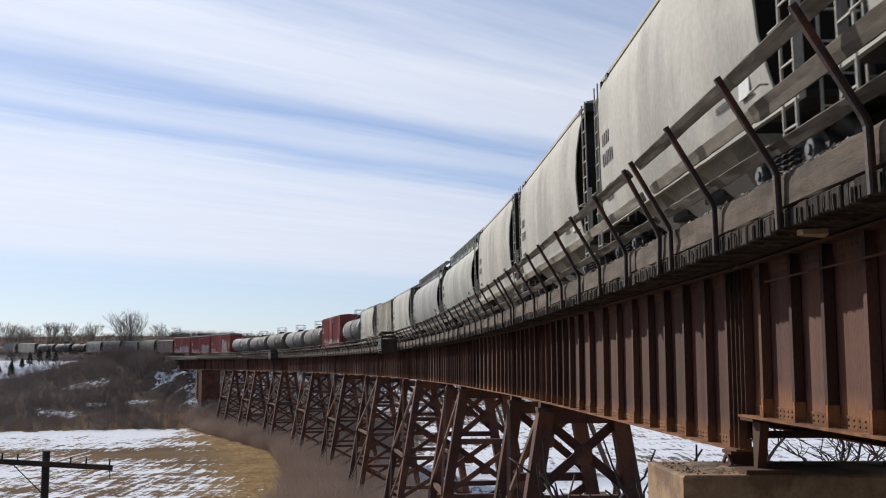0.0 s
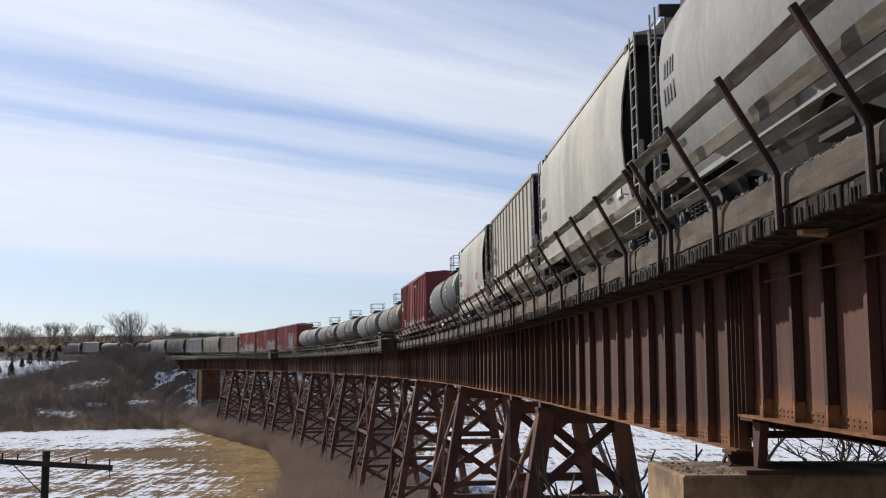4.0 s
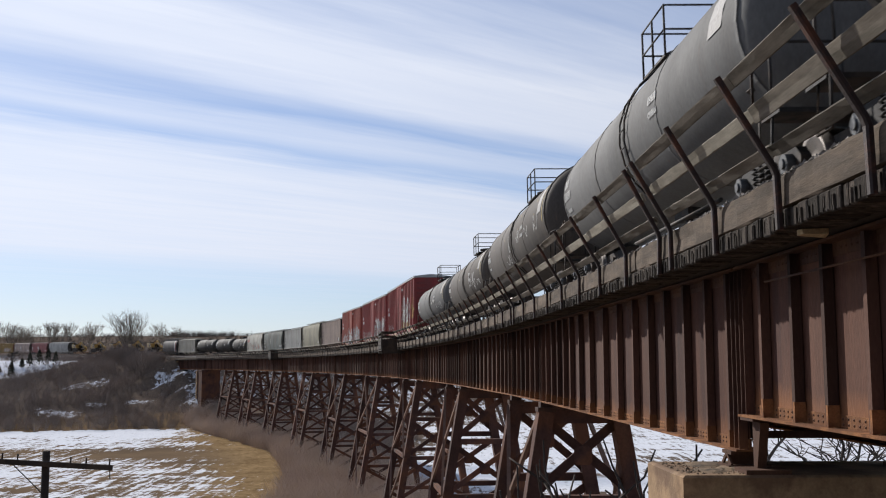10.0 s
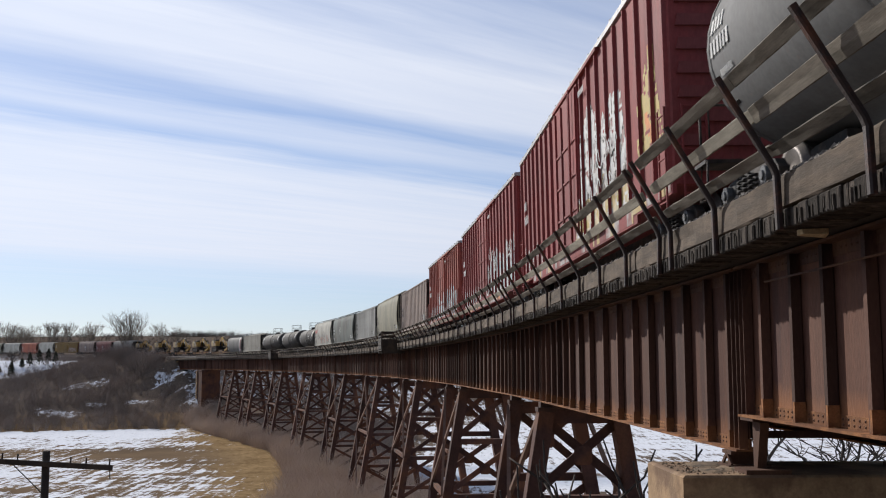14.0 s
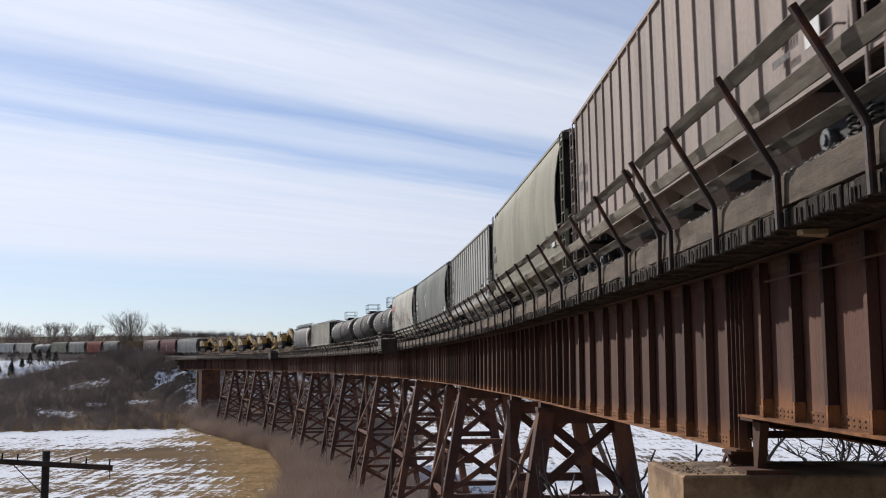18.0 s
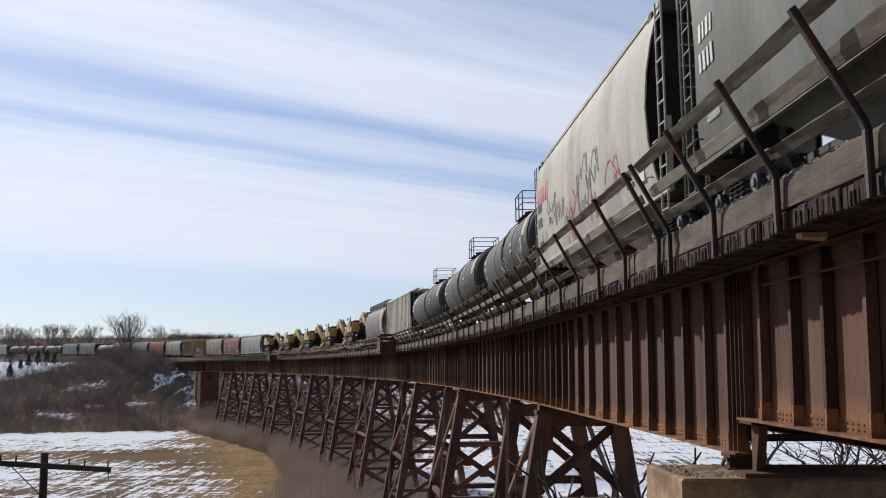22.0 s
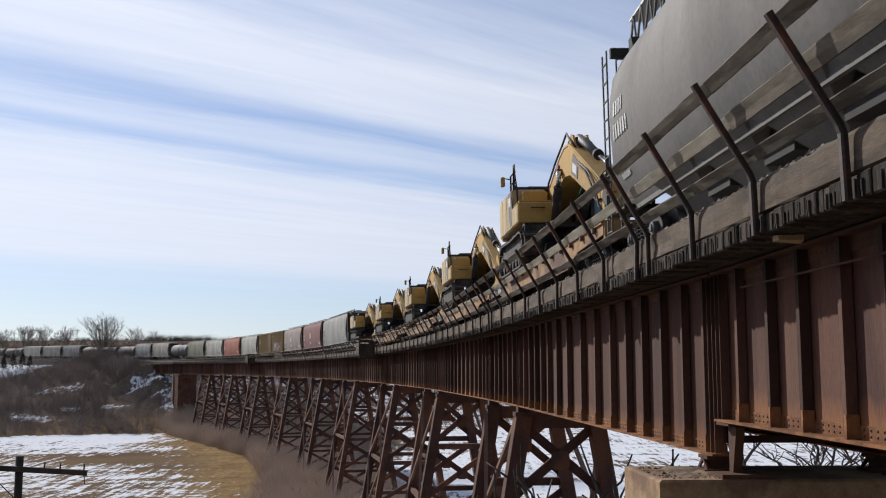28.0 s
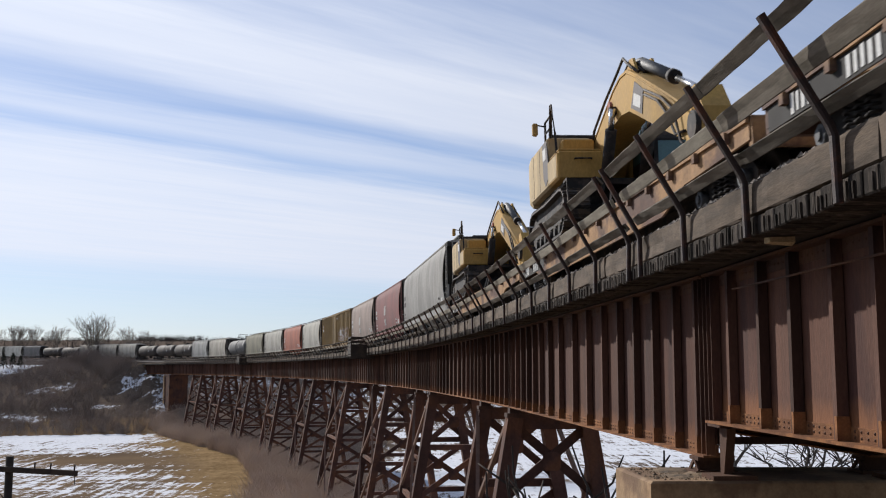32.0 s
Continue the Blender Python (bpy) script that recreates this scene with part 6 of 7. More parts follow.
# boundaries between the cars along the track at the start, and what stands between them
TRAIN = [
    (-25.0, -10.5, lambda L: hopper(L, "smooth", W_, SMOOTH_W, 1)),
    (-10.5, 4.0, lambda L: hopper(L, "smooth", W_, SMOOTH_W, 2)),
    (4.0, 17.2, lambda L: hopper(L, "smooth", W_, SMOOTH_W, 3)),
    (17.2, 30.7, lambda L: hopper(L, "smooth", W_, SMOOTH_W, 4)),
    (30.7, 43.8, lambda L: hopper(L, "smooth", W_, SMOOTH_W, 5)),
    (43.8, 60.8, lambda L: hopper(L, "round", SAGE_P, "pale sage round-sided covered hopper car with raised roof walk", 6)),
    (60.8, 78.7, lambda L: hopper(L, "round", G_, "pale grey round-sided covered hopper car with raised roof walk", 7)),
    (78.7, 93.0, lambda L: hopper(L, "smooth", W_, SMOOTH_W, 8)),
    (93.0, 106.3, lambda L: hopper(L, "rib", C_, "cream covered hopper car with vertical side ribs", 9, 2)),
    (106.3, 118.9, lambda L: hopper(L, "smooth", W_, "white smooth covered hopper car with red sprayed marks", 10, 2, stripe=red_scrawl)),
    (118.9, 135.7, lambda L: tank(L, TANK_SLATE, "slate grey tank car with pale streaks", 11, band=(.0, .35, TANK_DARK))),
    (135.7, 153.8, lambda L: boxcar(L, RED_P, "weathered red ribbed boxcar with graffiti along its base", 12, RED_P, [(-.9, .6, .0, .75, (GREY_WASH, WHITE_BAR, PALE_WASH, RED_P))], .95)),
    (153.8, 171.9, lambda L: tank(L, TANK_DARK, "dark grey tank car with a pale band", 13, band=(-.6, .28, TANK_GREY))),
    (171.9, 189.7, lambda L: tank(L, TANK_GREY, "light grey tank car with top platform", 14)),
    (189.7, 207.7, lambda L: tank(L, TANK_DARK, "sooty dark tank car with yellow marks", 15, 1.58, marks=(-5.4, -1.8, 1.8, 5.2))),
    (207.7, 225.2, lambda L: tank(L, TANK_DARK, "sooty dark tank car with sprayed scribbles", 16, marks=(-5.4, 1.8))),
    (225.2, 243.3, lambda L: tank(L, TANK_GREY, "grey tank car with white markings", 17, marks=(-6.0,))),
    (243.3, 264.2, lambda L: boxcar(L, RED_P, "red boxcar with large white graffiti", 18, SILVER, [(-.68, -.16, .75, 2.3, (WHITE_BAR, BLACK, PALE_WASH, GREY_WASH)), (-.72, -.1, .0, 1.25, (CREAM_WASH, WHITE_BAR, YELLOW_BAR, PALE_WASH)), (-.95, -.76, .9, 1.7, (YELLOW_BAR, RED_P, ORANGE_BAR, RED_P)), (.45, .95, .0, 1.0, (GREY_WASH, WHITE_BAR, PALE_WASH, RED_P))], 1.04, sill=(GREY_WASH, CREAM_WASH, RED_P))),
    (264.2, 284.7, lambda L: boxcar(L, RED_P, "red boxcar with teal and white graffiti", 19, SILVER, [(-.97, -.1, .0, 2.1, (PALE_WASH, WHITE_BAR, TEAL_BAR, GREY_WASH)), (.1, .95, .0, 1.0, (GREY_WASH, WHITE_BAR, PALE_WASH, RED_P))], 1.02, sill=(GREY_WASH, PALE_WASH, BLACK, GREY_WASH, BLACK, ORANGE_BAR))),
    (284.7, 302.4, lambda L: boxcar(L, FADED_RED, "faded red boxcar with pale graffiti along its base", 20, SILVER, [(-.97, .25, .0, 2.0, (PALE_WASH, WHITE_BAR, TEAL_BAR, GREY_WASH)), (.25, .97, .0, 1.1, (PALE_WASH, WHITE_BAR, GREY_WASH, FADED_RED))], sill=(GREY_WASH, PALE_WASH, BLACK, GREY_WASH, BLACK, ORANGE_BAR))),
    (302.4, 321.2, lambda L: hopper(L, "rib", BROWN_P, "brown-grey covered hopper car with vertical ribs", 21, 4)),
    (321.2, 339.3, lambda L: hopper(L, "smooth", OLIVE_P, "dusty grey-beige smooth covered hopper car", 22, 4, 1.05)),
    (339.3, 357.2, lambda L: hopper(L, "rib", PALE_P, "pale grey covered hopper car with vertical ribs", 23, 3)),
    (357.2, 377.2, lambda L: hopper(L, "smooth", GREEN_P, "dark green covered hopper car with a diamond emblem", 24, 3, mark=WHITE_BAR, stripe=teal_diamond)),
    (377.2, 394.2, lambda L: hopper(L, "smooth", W_, "white covered hopper car with red lettering and scribbles", 25, 3, stripe=red_words)),
    (394.2, 410.0, lambda L: tank(L, TANK_BLACK, "black tank car with white scribbles", 26, 1.48, marks=(-3.0,))),
    (410.0, 426.8, lambda L: tank(L, TANK_BLACK, "black tank car with worn white lettering", 27, 1.56, brand=True)),
    (426.8, 446.0, lambda L: tank(L, TANK_BLACK, "black tank car with worn white lettering and marks", 28, 1.57, brand=True)),
    (446.0, 465.0, lambda L: hopper(L, "rib", C_, "dirty white covered hopper car with vertical ribs", 29, 3)),
    (465.0, 481.5, lambda L: hopper(L, "round", M_, "dull grey round hopper car with maroon and white band", 30, 4, stripe=maroon_stripe, mark=WHITE_BAR)),
    (577.7, 599.8, lambda L: hopper(L, "smooth", G_, "grey covered hopper car with dark end", 36)),
    (599.8, 617.8, lambda L: hopper(L, "smooth", MAROON_P, "maroon covered hopper car with white emblem", 37, stripe=white_patch, mark=WHITE_BAR)),
    (617.8, 635.7, lambda L: hopper(L, "smooth", BROWN_P, "brown-grey covered hopper car", 38, stripe=white_patch, mark=WHITE_BAR)),
    (635.7, 660.3, lambda L: boxcar(L, GOLD_P, "gold-brown ribbed boxcar with sprayed marks", 39, GOLD_P, [(-.9, -.2, .3, 1.6, (GREY_WASH, WHITE_BAR, GOLD_P, GOLD_P))], .85)),
    (660.3, 677.4, lambda L: hopper(L, "smooth", W_, SMOOTH_W, 40)),
    (677.4, 694.8, lambda L: hopper(L, "smooth", ORANGE_P, "faded orange-red covered hopper car", 41, mark=WHITE_BAR)),
    (694.8, 713.3, lambda L: hopper(L, "smooth", W_, SMOOTH_W, 42)),
    (713.3, 731.4, lambda L: hopper(L, "smooth", OLIVE_P, "olive-grey covered hopper car", 43)),
    (731.4, 749.3, lambda L: tank(L, TANK_GREY, "grey tank car far along the train", 44)),
    (749.3, 767.8, lambda L: hopper(L, "smooth", C_, "beige covered hopper car far along the train", 45)),
    (767.8, 785.0, lambda L: hopper(L, "smooth", PALE_P, "pale green-grey covered hopper car", 46)),
    (785.0, 803.7, lambda L: tank(L, TANK_DARK, "dark tank car far along the train", 47)),
    (803.7, 822.0, lambda L: tank(L, TANK_DARK, "dark tank car far along the train", 48)),
    (822.0, 840.3, lambda L: tank(L, TANK_DARK, "dark tank car far along the train", 49)),
    (840.3, 860.0, lambda L: hopper(L, "smooth", W_, SMOOTH_W, 50)),
    (860.0, 880.2, lambda L: hopper(L, "smooth", C_, "beige covered hopper car far along the train", 51)),
    (880.2, 900.0, lambda L: hopper(L, "smooth", C_, "beige covered hopper car far along the train", 52)),
    (900.0, 919.0, lambda L: tank(L, TANK_DARK, "dark tank car far along the train", 53)),
    (919.0, 938.0, lambda L: tank(L, TANK_DARK, "dark tank car far along the train", 54)),
    (938.0, 957.0, lambda L: hopper(L, "smooth", M_, "dull grey covered hopper car", 55)),
    (957.0, 976.0, lambda L: hopper(L, "smooth", W_, SMOOTH_W, 56)),
    (976.0, 995.0, lambda L: hopper(L, "smooth", C_, "beige covered hopper car far along the train", 57)),
]
FLATS = [481.5 + 19.24 * k for k in range(6)]
ROLLING = [(a, b, make(b - a), 0.0) for a, b, make in TRAIN]
for k_ in range(5):
    ROLLING.append((FLATS[k_], FLATS[k_ + 1], flatcar(FLATS[k_ + 1] - FLATS[k_], "rust-streaked brown flat car loaded with an excavator", 60 + k_), 0.0))
first_ex = excavator(1)
MACHINES = [first_ex] + [copy_thing(first_ex, Matrix.Identity(4)) for k_ in range(4)]
for k_, e_ in enumerate(MACHINES):
    ROLLING.append((FLATS[k_] + .45 * k_, FLATS[k_ + 1] + .45 * k_, e_, 1.085))

# ---- trees, brush, poles ----


def bare_tree(seed, height, spread, label, forks=4, trunk_r=.28, trunk=.34, least=.03, taper=.55, bark=None, crook=.18):
    """Trunk and limbs, then a crown of twigs."""
    r = random.Random(seed)
    t = thing("bare_tree", label, "tree", "bare trees round the valley")
    wood, crown = Mesh(), Mesh()

    def grow(p, d, length, rad, level):
        bend = Vector((r.uniform(-1, 1), r.uniform(-1, 1), r.uniform(-.2, .6))) * crook
        q = p + d * length * .5
        e = q + (d + bend).normalized() * length * .5
        (wood if level < 3 else crown).tube([p, q, e], rad, 5 if level < 2 else 3, rad * .62)
        if level >= forks + 1:
            return
        n = r.randint(3, 4) if level else r.randint(4, 6)
        for i in range(n):
            ang = math.tau * (i + r.random() * .7) / n
            out = Vector((math.cos(ang), math.sin(ang), 0))
            nd = (d * r.uniform(.6, 1.0) + out * r.uniform(.35, .85) * spread + Vector((0, 0, .18))).normalized()
            at = p.lerp(e, r.uniform(.55, 1.0)) if i else e
            grow(at, nd, length * r.uniform(.62, .84), max(least, rad * taper), level + 1)

    grow(Vector((0, 0, -.5)), Vector((0, 0, 1)), height * trunk, trunk_r, 0)
    part("trunk", wood, bark or BARK, t)
    part("crown", crown, bark or TWIG, t)
    return t


def fan_tree(seed, height, label):
    """Many stems that fan out from one foot into a broad rounded crown."""
    r = random.Random(seed)
    t = thing("bare_tree", label, "tree", "bare trees round the valley")
    wood, crown = Mesh(), Mesh()
    wood.tube([(0, 0, -.6), (0, 0, 1.0), (.05, 0, 1.8)], .5, 8, .38)
    for i in range(26):
        a, lean = i * 2.4 + r.uniform(-.3, .3), .98 * math.sqrt((i + .5) / 26)
        L = height * r.uniform(.82, 1.0) * (1 - .12 * lean)
        out = Vector((math.cos(a), math.sin(a), 0))
        pts = [Vector((0, 0, 1.2)) + out * lean * L * .5 * k ** .85 + Vector((0, 0, L * (k - .22 * lean * k * k))) for k in (0, .25, .5, .75, 1)]
        wood.tube(pts, .13, 5, .04)
        for j in range(11):
            k = r.uniform(.3, 1.0)
            f = k * 4
            p = pts[min(3, int(f))].lerp(pts[min(3, int(f)) + 1], f - min(3, int(f)))
            d = (pts[4] - pts[3]).normalized() + Vector((r.uniform(-.8, .8), r.uniform(-.8, .8), r.uniform(-.1, .5)))
            q = p + d.normalized() * height * r.uniform(.12, .24)
            crown.tube([p, p.lerp(q, .5) + Vector((0, 0, .1)), q], .04, 3, .022)
            for s in range(4):
                e = p.lerp(q, r.uniform(.3, 1))
                crown.tube([e, e + (d.normalized() + Vector((r.uniform(-1, 1), r.uniform(-1, 1), r.uniform(-.2, .8)))).normalized() * height * .09], .026, 3, .015)
    part("trunk", wood, BARK, t)
    part("crown", crown, TWIG, t)
    return t


def stand(x, y):
    return float(ground_z(np.array([x]), np.array([y]))[0])


def brush_patch(name, spots, label, seed, mat, stems, h0, h1):
    """Leafless shrubs: sprays of thin three-sided stems with side twigs, gathered into one mesh."""
    r = np.random.RandomState(seed)
    n = len(spots)
    base = np.array(spots)
    z = ground_z(base[:, 0], base[:, 1])
    hs = r.uniform(h0, h1, n)
    V, F = [], []
    P = np.repeat(np.column_stack([base, z - .1]), stems, 0)
    H = np.repeat(hs, stems) * r.uniform(.45, 1.05, n * stems)
    ang = r.uniform(0, math.tau, n * stems)
    lean = r.uniform(.05, .75, n * stems)
    P[:, 0] += r.normal(0, .35, n * stems)
    P[:, 1] += r.normal(0, .35, n * stems)
    D = np.column_stack([np.cos(ang) * lean, np.sin(ang) * lean, np.ones(n * stems)])
    segs = [(P, P + D * H[:, None], .03 * np.ones(len(P)))]
    for k in range(3):
        f = r.uniform(.35, .9, len(P))
        a = r.uniform(0, math.tau, len(P))
        s = P + D * (H * f)[:, None]
        l = H * r.uniform(.25, .5, len(P))
        segs.append((s, s + np.column_stack([np.cos(a) * .7, np.sin(a) * .7, np.ones(len(P)) * .7]) * l[:, None], .018 * np.ones(len(P))))
    o = 0
    for A, B, w in segs:
        m = len(A)
        ring = []
        for k in range(3):
            ring.append(A + np.column_stack([np.cos(k * 2.094) * w, np.sin(k * 2.094) * w, 0 * w]))
        V.append(np.stack(ring + [B], 1).reshape(-1, 3))
        i = o + np.arange(m) * 4
        F.append(np.concatenate([np.stack([i, i + 1, i + 3], 1), np.stack([i + 1, i + 2, i + 3], 1), np.stack([i + 2, i, i + 3], 1)]))
        o += m * 4
    me = bpy.data.meshes.new(name)
    me.from_pydata(np.concatenate(V).tolist(), [], np.concatenate(F).tolist())
    me.materials.append(mat)
    return tagged(new(name, me), label, "brush", kind="stuff")


def scatter(count, seed, xr, yr, keep):
    """Random spots for which keep(x, y, u) holds; keep works on arrays."""
    r = np.random.RandomState(seed)
    xs, ys = np.empty(0), np.empty(0)
    while len(xs) < count:
        x, y = r.uniform(*xr, 4 * count), r.uniform(*yr, 4 * count)
        m = keep(x, y, r.random_sample(4 * count))
        xs, ys = np.append(xs, x[m]), np.append(ys, y[m])
    return list(zip(xs[:count], ys[:count]))


def foot_y(x):
    return np.interp(x, [-400, -140, -60, 10, 80, 400], [188, 206, 234, 290, 312, 312])


def plant_brush():
    def beside(x, y, u):
        e = np.interp(y, [100, 135, 178, 250], [-17, -20, -30, -64])
        return (x > e) & (x < np.interp(y, LINE_Y[600:2200], LINE_X[600:2200]) + np.interp(y, [120, 200, 260], [5, 9, 14]))
    brush_patch("brush_beside_trestle", scatter(4600, 31, (-70, 20), (95, 285), beside), "dense brown leafless brush round the tower feet", 32, PALE_BRUSH, 18, 1.2, 3.6)

    def behind(x, y, u):
        d = x - np.interp(y, LINE_Y[600:2200], LINE_X[600:2200])
        return (d > 4) & (d < np.interp(y, [150, 175, 220, 280], [5, 16, 34, 44])) & (y < foot_y(x) - 6)
    brush_patch("brush_behind_trestle", scatter(600, 43, (-60, 60), (150, 290), behind), "brown leafless brush beyond the towers", 44, BRUSH, 14, 1.6, 4.6)

    def bank(x, y, u):
        b = y - foot_y(x)
        d, s = line_near(x, y)
        return (((b > 6) | (ground_z(x, y) > 1.2)) & (y > 190) & (b < 122) & (d > 3.4) & ~(in_drift(x, y) & (u < .88))
                & ~((d < 16) & (s > 250) & (s < 296) & (u < .6)) & ~((np.sin(x * .21 + 1.3 * np.sin(y * .11)) + np.sin(y * .17) > .9) & (u < .45)))
    brush_patch("bank_brush", scatter(10500, 33, (-260, -20), (195, 420), bank), "brown leafless scrub on the far bank", 34, BRUSH, 12, 1.2, 3.6)

    r = np.random.RandomState(41)
    tall = [on_line(r.uniform(300, 353), r.uniform(4.6, 10))[:2] for k in range(230)]
    brush_patch("trackside_thicket", tall, "tall dense brown thicket between the bank and the track", 42, BRUSH, 30, 2.6, 6.4)

    def right(x, y, u):
        return y > foot_y(x) - 30 - 25 * u
    brush_patch("far_woods", scatter(1050, 35, (-30, 240), (215, 480), right), "grey leafless woods across the valley", 36, TWIG, 9, 3, 7)

    def hill(x, y, u):
        return y - foot_y(x) > 150
    brush_patch("hill_woods", scatter(4200, 37, (-700, 200), (520, 1300), hill), "distant grey leafless woods on the hill", 38, HILL_BRUSH, 14, 2, 6)

    def crest(x, y, u):
        return np.hypot((x + 236) / 34, (y - 985) / 30) < 1
    brush_patch("crest_woods", scatter(260, 39, (-270, -200), (950, 1020), crest), "darker leafless woods on the far crest", 40, HILL_BRUSH, 14, 3, 7)


plant_brush()


def plant_trees():
    big = fan_tree(3, 15.6, "broad bare tree with a rounded fan crown beside the track")
    mid = bare_tree(5, 18, .75, "bare grey tree on the hill", 3, .26, .30, .045)
    thin = bare_tree(8, 17, .5, "slender bare tree on the hill", 3, .2, .34, .04)
    near = bare_tree(12, 15.5, 1.35, "dark bare tree beside the pier", 3, .36, .3, .035, .60, DARK_BARK, .7)
    bush = bare_tree(21, 8.5, 1.3, "dark bare tree on the snowy slope", 3, .16, .22, .03, .6, DARK_BARK)
    bush.matrix_basis = pose(-127, 299, stand(-127, 299), 0, 0, 30)
    x, y = -105, 337
    big.matrix_basis = pose(x, y, stand(x, y) - .3, 0, 0, 20)
    spots = [(-.43, 470), (-.42, 500), (-.44, 520), (-.415, 480), (-.39, 490), (-.38, 480), (-.37, 520), (-.35, 500), (-.28, 430), (-.262, 470), (-.349, 450), (-.41, 540), (-.385, 530), (-.45, 500)]
    for i, (k, y) in enumerate(spots):
        x = k * y
        src = mid if i % 2 else thin
        m = pose(x, y, stand(x, y) - .3, 0, 0, i * 67)
        o = src if i < 2 else copy_thing(src, m)
        o.matrix_basis = m
    x, y = 9.0, 28.0
    near.matrix_basis = pose(x, y, stand(x, y), 0, 0, 40)
    copy_thing(near, pose(5.0, 30, stand(5.0, 30), 0, 18, 150))
    for x, y, a in ((30, 74, 100), (48, 95, 200), (38, 120, 310)):
        copy_thing(near, pose(x, y, stand(x, y), 0, 0, a))


plant_trees()


def cedar(x, y, h, seed):
    r = random.Random(seed)
    t = thing("cedar_tree", "dark green cedar on the snowy bank", "tree", "cedars on the bank", m=pose(x, y, stand(x, y)))
    part("trunk", Mesh().tube([(0, 0, -.3), (0, 0, h * .8)], .14, 6, .04), BARK, t)
    m = Mesh()
    for i in range(420):
        k = r.random() ** .8
        z = h * (.08 + .9 * k)
        rad = h * .30 * (1 - k) ** .7 * r.uniform(.4, 1.1)
        a = r.uniform(0, math.tau)
        c = Vector((rad * math.cos(a), rad * math.sin(a), z))
        s = r.uniform(.12, .32)
        d = [Vector((r.uniform(-1, 1), r.uniform(-1, 1), r.uniform(-.6, 1))) * s for _ in range(4)]
        m.add([c + q for q in d], [(0, 1, 2), (0, 2, 3), (0, 3, 1), (1, 3, 2)])
    part("crown", m, CEDAR, t)


for k_, (x_, y_, h_) in enumerate([(-121, 284, 4.2), (-121.6, 285.5, 3.2), (-122.5, 300, 4.0), (-120.5, 302, 4.6), (-119, 305, 4.4), (-123.5, 297, 2.6), (-117.5, 307, 3.4), (-126.5, 289, 1.6)]):
    cedar(x_, y_, h_, 70 + k_)


def telegraph_pole():
    z = stand(-9.0, 23.2)
    p = thing("telegraph_pole", "old dark wooden pole with one tilted crossarm", "pole", m=pose(-9.0, 23.2, z))
    top = EYE - 1.93 - z
    part("shaft", Mesh().tube([(0, 0, -.5), (0, 0, top * .6), (0, 0, top)], .11, 10, .085), DARK_WOOD, p)
    a = part("crossarm", Mesh().chamfer(-1.55, 1.55, -.05, .05, -.06, .06, .01), DARK_WOOD, p, m=pose(.0, -.12, top - .28, 0, 3.2, 0))
    for x in (-1.3, -.95, -.6, .6, .95, 1.48):
        part("pin", Mesh().tube([(x, 0, .05), (x, 0, .19)], .018, 6), DARK_WOOD, a)
    part("brace", Mesh().beam((-.75, -.10, top - .25), (0, -.1, top - .95), .03, .015), DARK_WOOD, p)
    part("wire_hook", Mesh().tube([(1.5, 0, -.05), (1.52, 0, -.25)], .012, 5), DARK_WOOD, a)


telegraph_pole()


def utility_pole(x, y, h):
    p = thing("utility_pole", "distant wooden utility pole with a crossarm", "pole", "utility poles on the hill", m=pose(x, y, stand(x, y)))
    part("shaft", Mesh().tube([(0, 0, -.5), (0, 0, h)], .16, 8, .12), DARK_WOOD, p)
    part("crossarm", Mesh().box(-1.3, 1.3, -.08, .08, h - .6, h - .4), DARK_WOOD, p)


utility_pole(-.399 * 600, 600, 11)
utility_pole(-.338 * 600, 600, 13)


# ---- two dead leaves that the wind carries past ----


def leaf_mesh():
    m = Mesh()
    out = [(-.042, 0), (-.02, .02), (.01, .026), (.035, .012), (.045, 0), (.035, -.012), (.01, -.026), (-.02, -.02)]
    top = [(x, y, .006 * math.cos(y * 60) + .05 * x * x * 10 + .0006) for x, y in out]
    low = [(x, y, z - .0012) for x, y, z in top]
    m.loft([low, top])
    m.tube([(-.042, 0, .001), (-.062, .002, .006)], .001, 4)
    return m


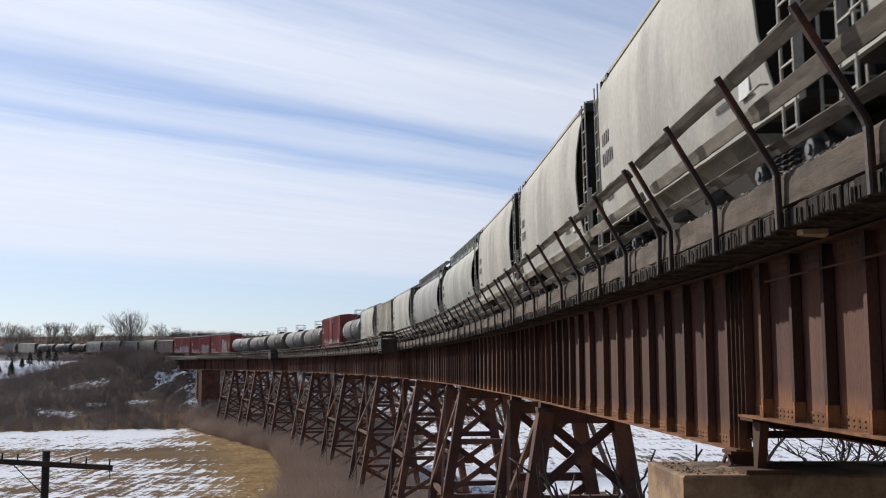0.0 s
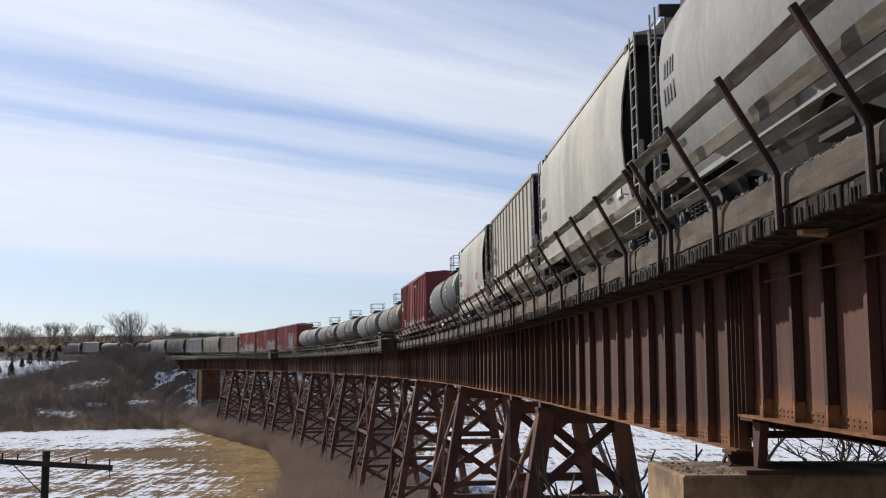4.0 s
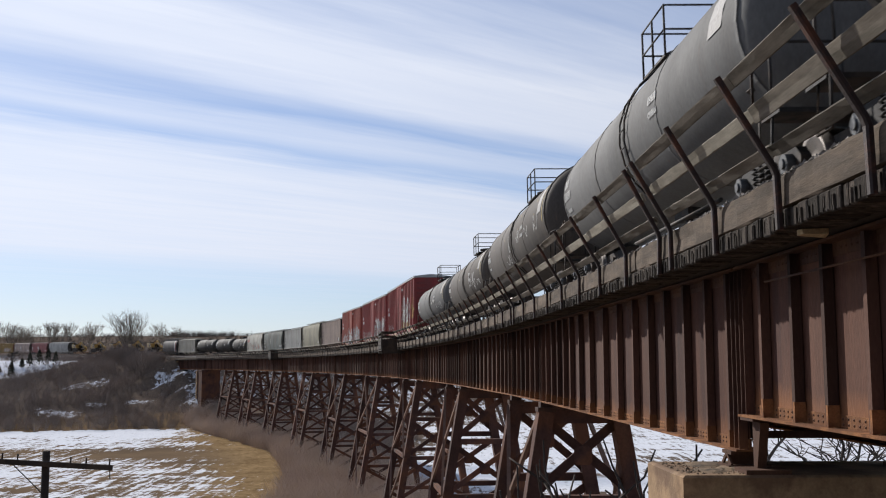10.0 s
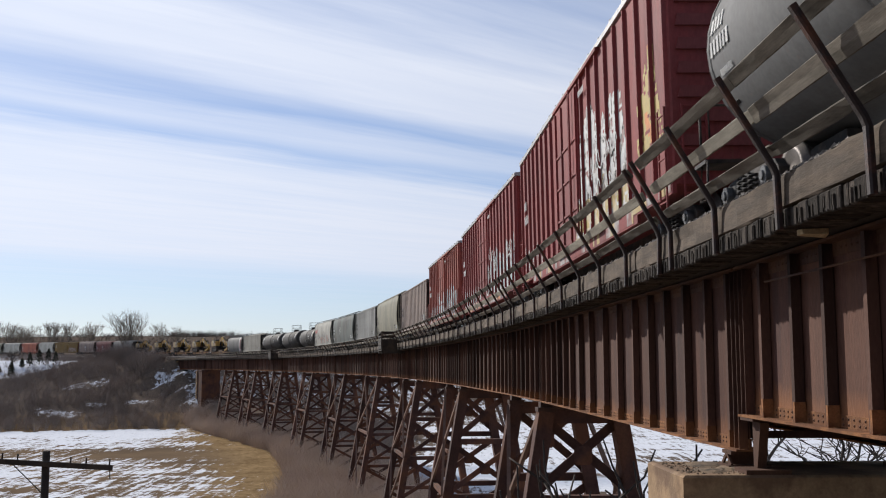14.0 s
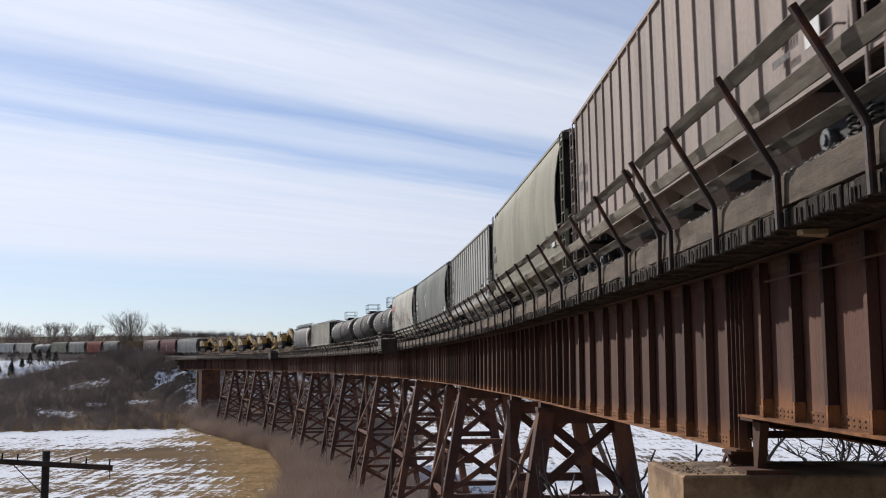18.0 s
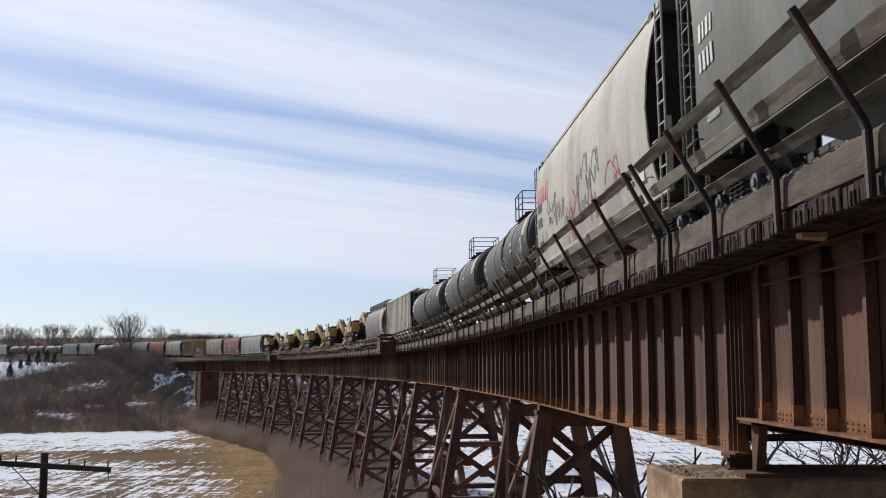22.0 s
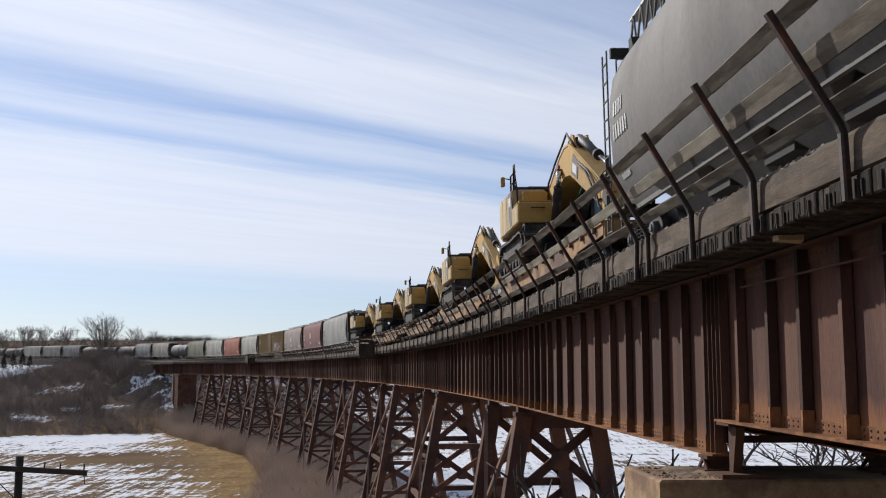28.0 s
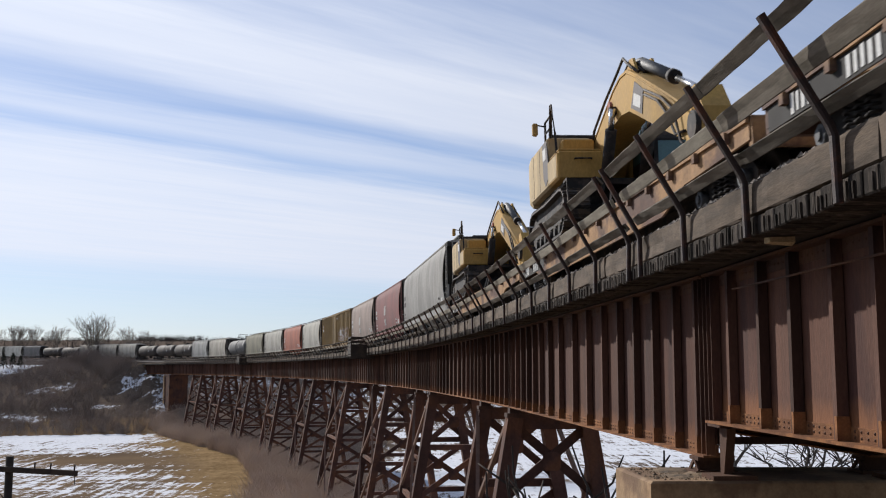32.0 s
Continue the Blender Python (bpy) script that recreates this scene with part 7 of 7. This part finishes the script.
LEAVES = [part("dead_leaf", leaf_mesh(), DEAD_LEAF), part("dead_leaf", leaf_mesh(), DEAD_LEAF)]
for o_ in LEAVES:
    tagged(o_, "dry brown curled leaf carried by the wind", "leaf", "leaves in the wind")
# ---- motion of the train ----
LEAN = 1.0


def travelled(t):
    return SPEED * t if t < 25 else SPEED * 25 + 16.657 * (t - 25)


def motions():
    times = [k * .8 for k in range(41)]
    for a, b, ob, up in ROLLING:
        h = (b - a) * .36
        mid = (a + b) / 2
        rows = []
        for t in times:
            c = mid - travelled(t)
            rows.append((t, track_pose(c - h, c + h, RAIL, LEAN) @ Matrix.Translation((2.2 if up else 0, 0, up))))
        walk(ob, rows)

    # the leaves: (seconds, across, up, away) from the eye in metres, tumbling on the way
    near = [(0, -5.2, -1.2, 4.0), (.9, -3.4, .6, 4.0), (1.2, -2.05, .66, 4.0), (1.3, -1.72, .50, 4.0), (1.4, -1.37, .25, 4.0), (1.5, -1.155, .178, 4.0), (1.6, -1.05, .13, 4.0), (1.7, -1.18, .198, 4.0),
            (1.8, -1.33, .32, 4.0), (1.9, -1.46, .39, 4.0), (2.0, -1.57, .43, 4.0), (2.1, -1.66, .41, 4.0), (2.2, -1.755, .32, 4.0), (2.4, -2.1, .1, 4.0), (3.2, -3.6, -1.2, 4.0), (32, -3.9, -1.25, 4.0)]
    far = [(0, -14.5, 7.2, 22), (3, -12.5, 6.4, 22), (4.8, -9.6, 4.6, 22), (5.5, -8.2, 3.2, 22), (5.7, -8.1, 2.4, 22), (6.0, -6.92, 2.63, 22), (6.3, -4.78, 2.83, 22), (6.7, -2.0, 4.6, 22), (7.3, 1.0, 9.0, 22), (32, 6, 14, 22)]
    for ob, path, k in ((LEAVES[0], near, 0), (LEAVES[1], far, 3)):
        rows = []
        for i, (t, x, z, y) in enumerate(path):
            w = i * 36 + k
            rows.append((t, pose(x, y, EYE + z, 55 * math.sin(w * .031) + 40, 50 * math.cos(w * .023), w)))
        walk(ob, rows)


motions()
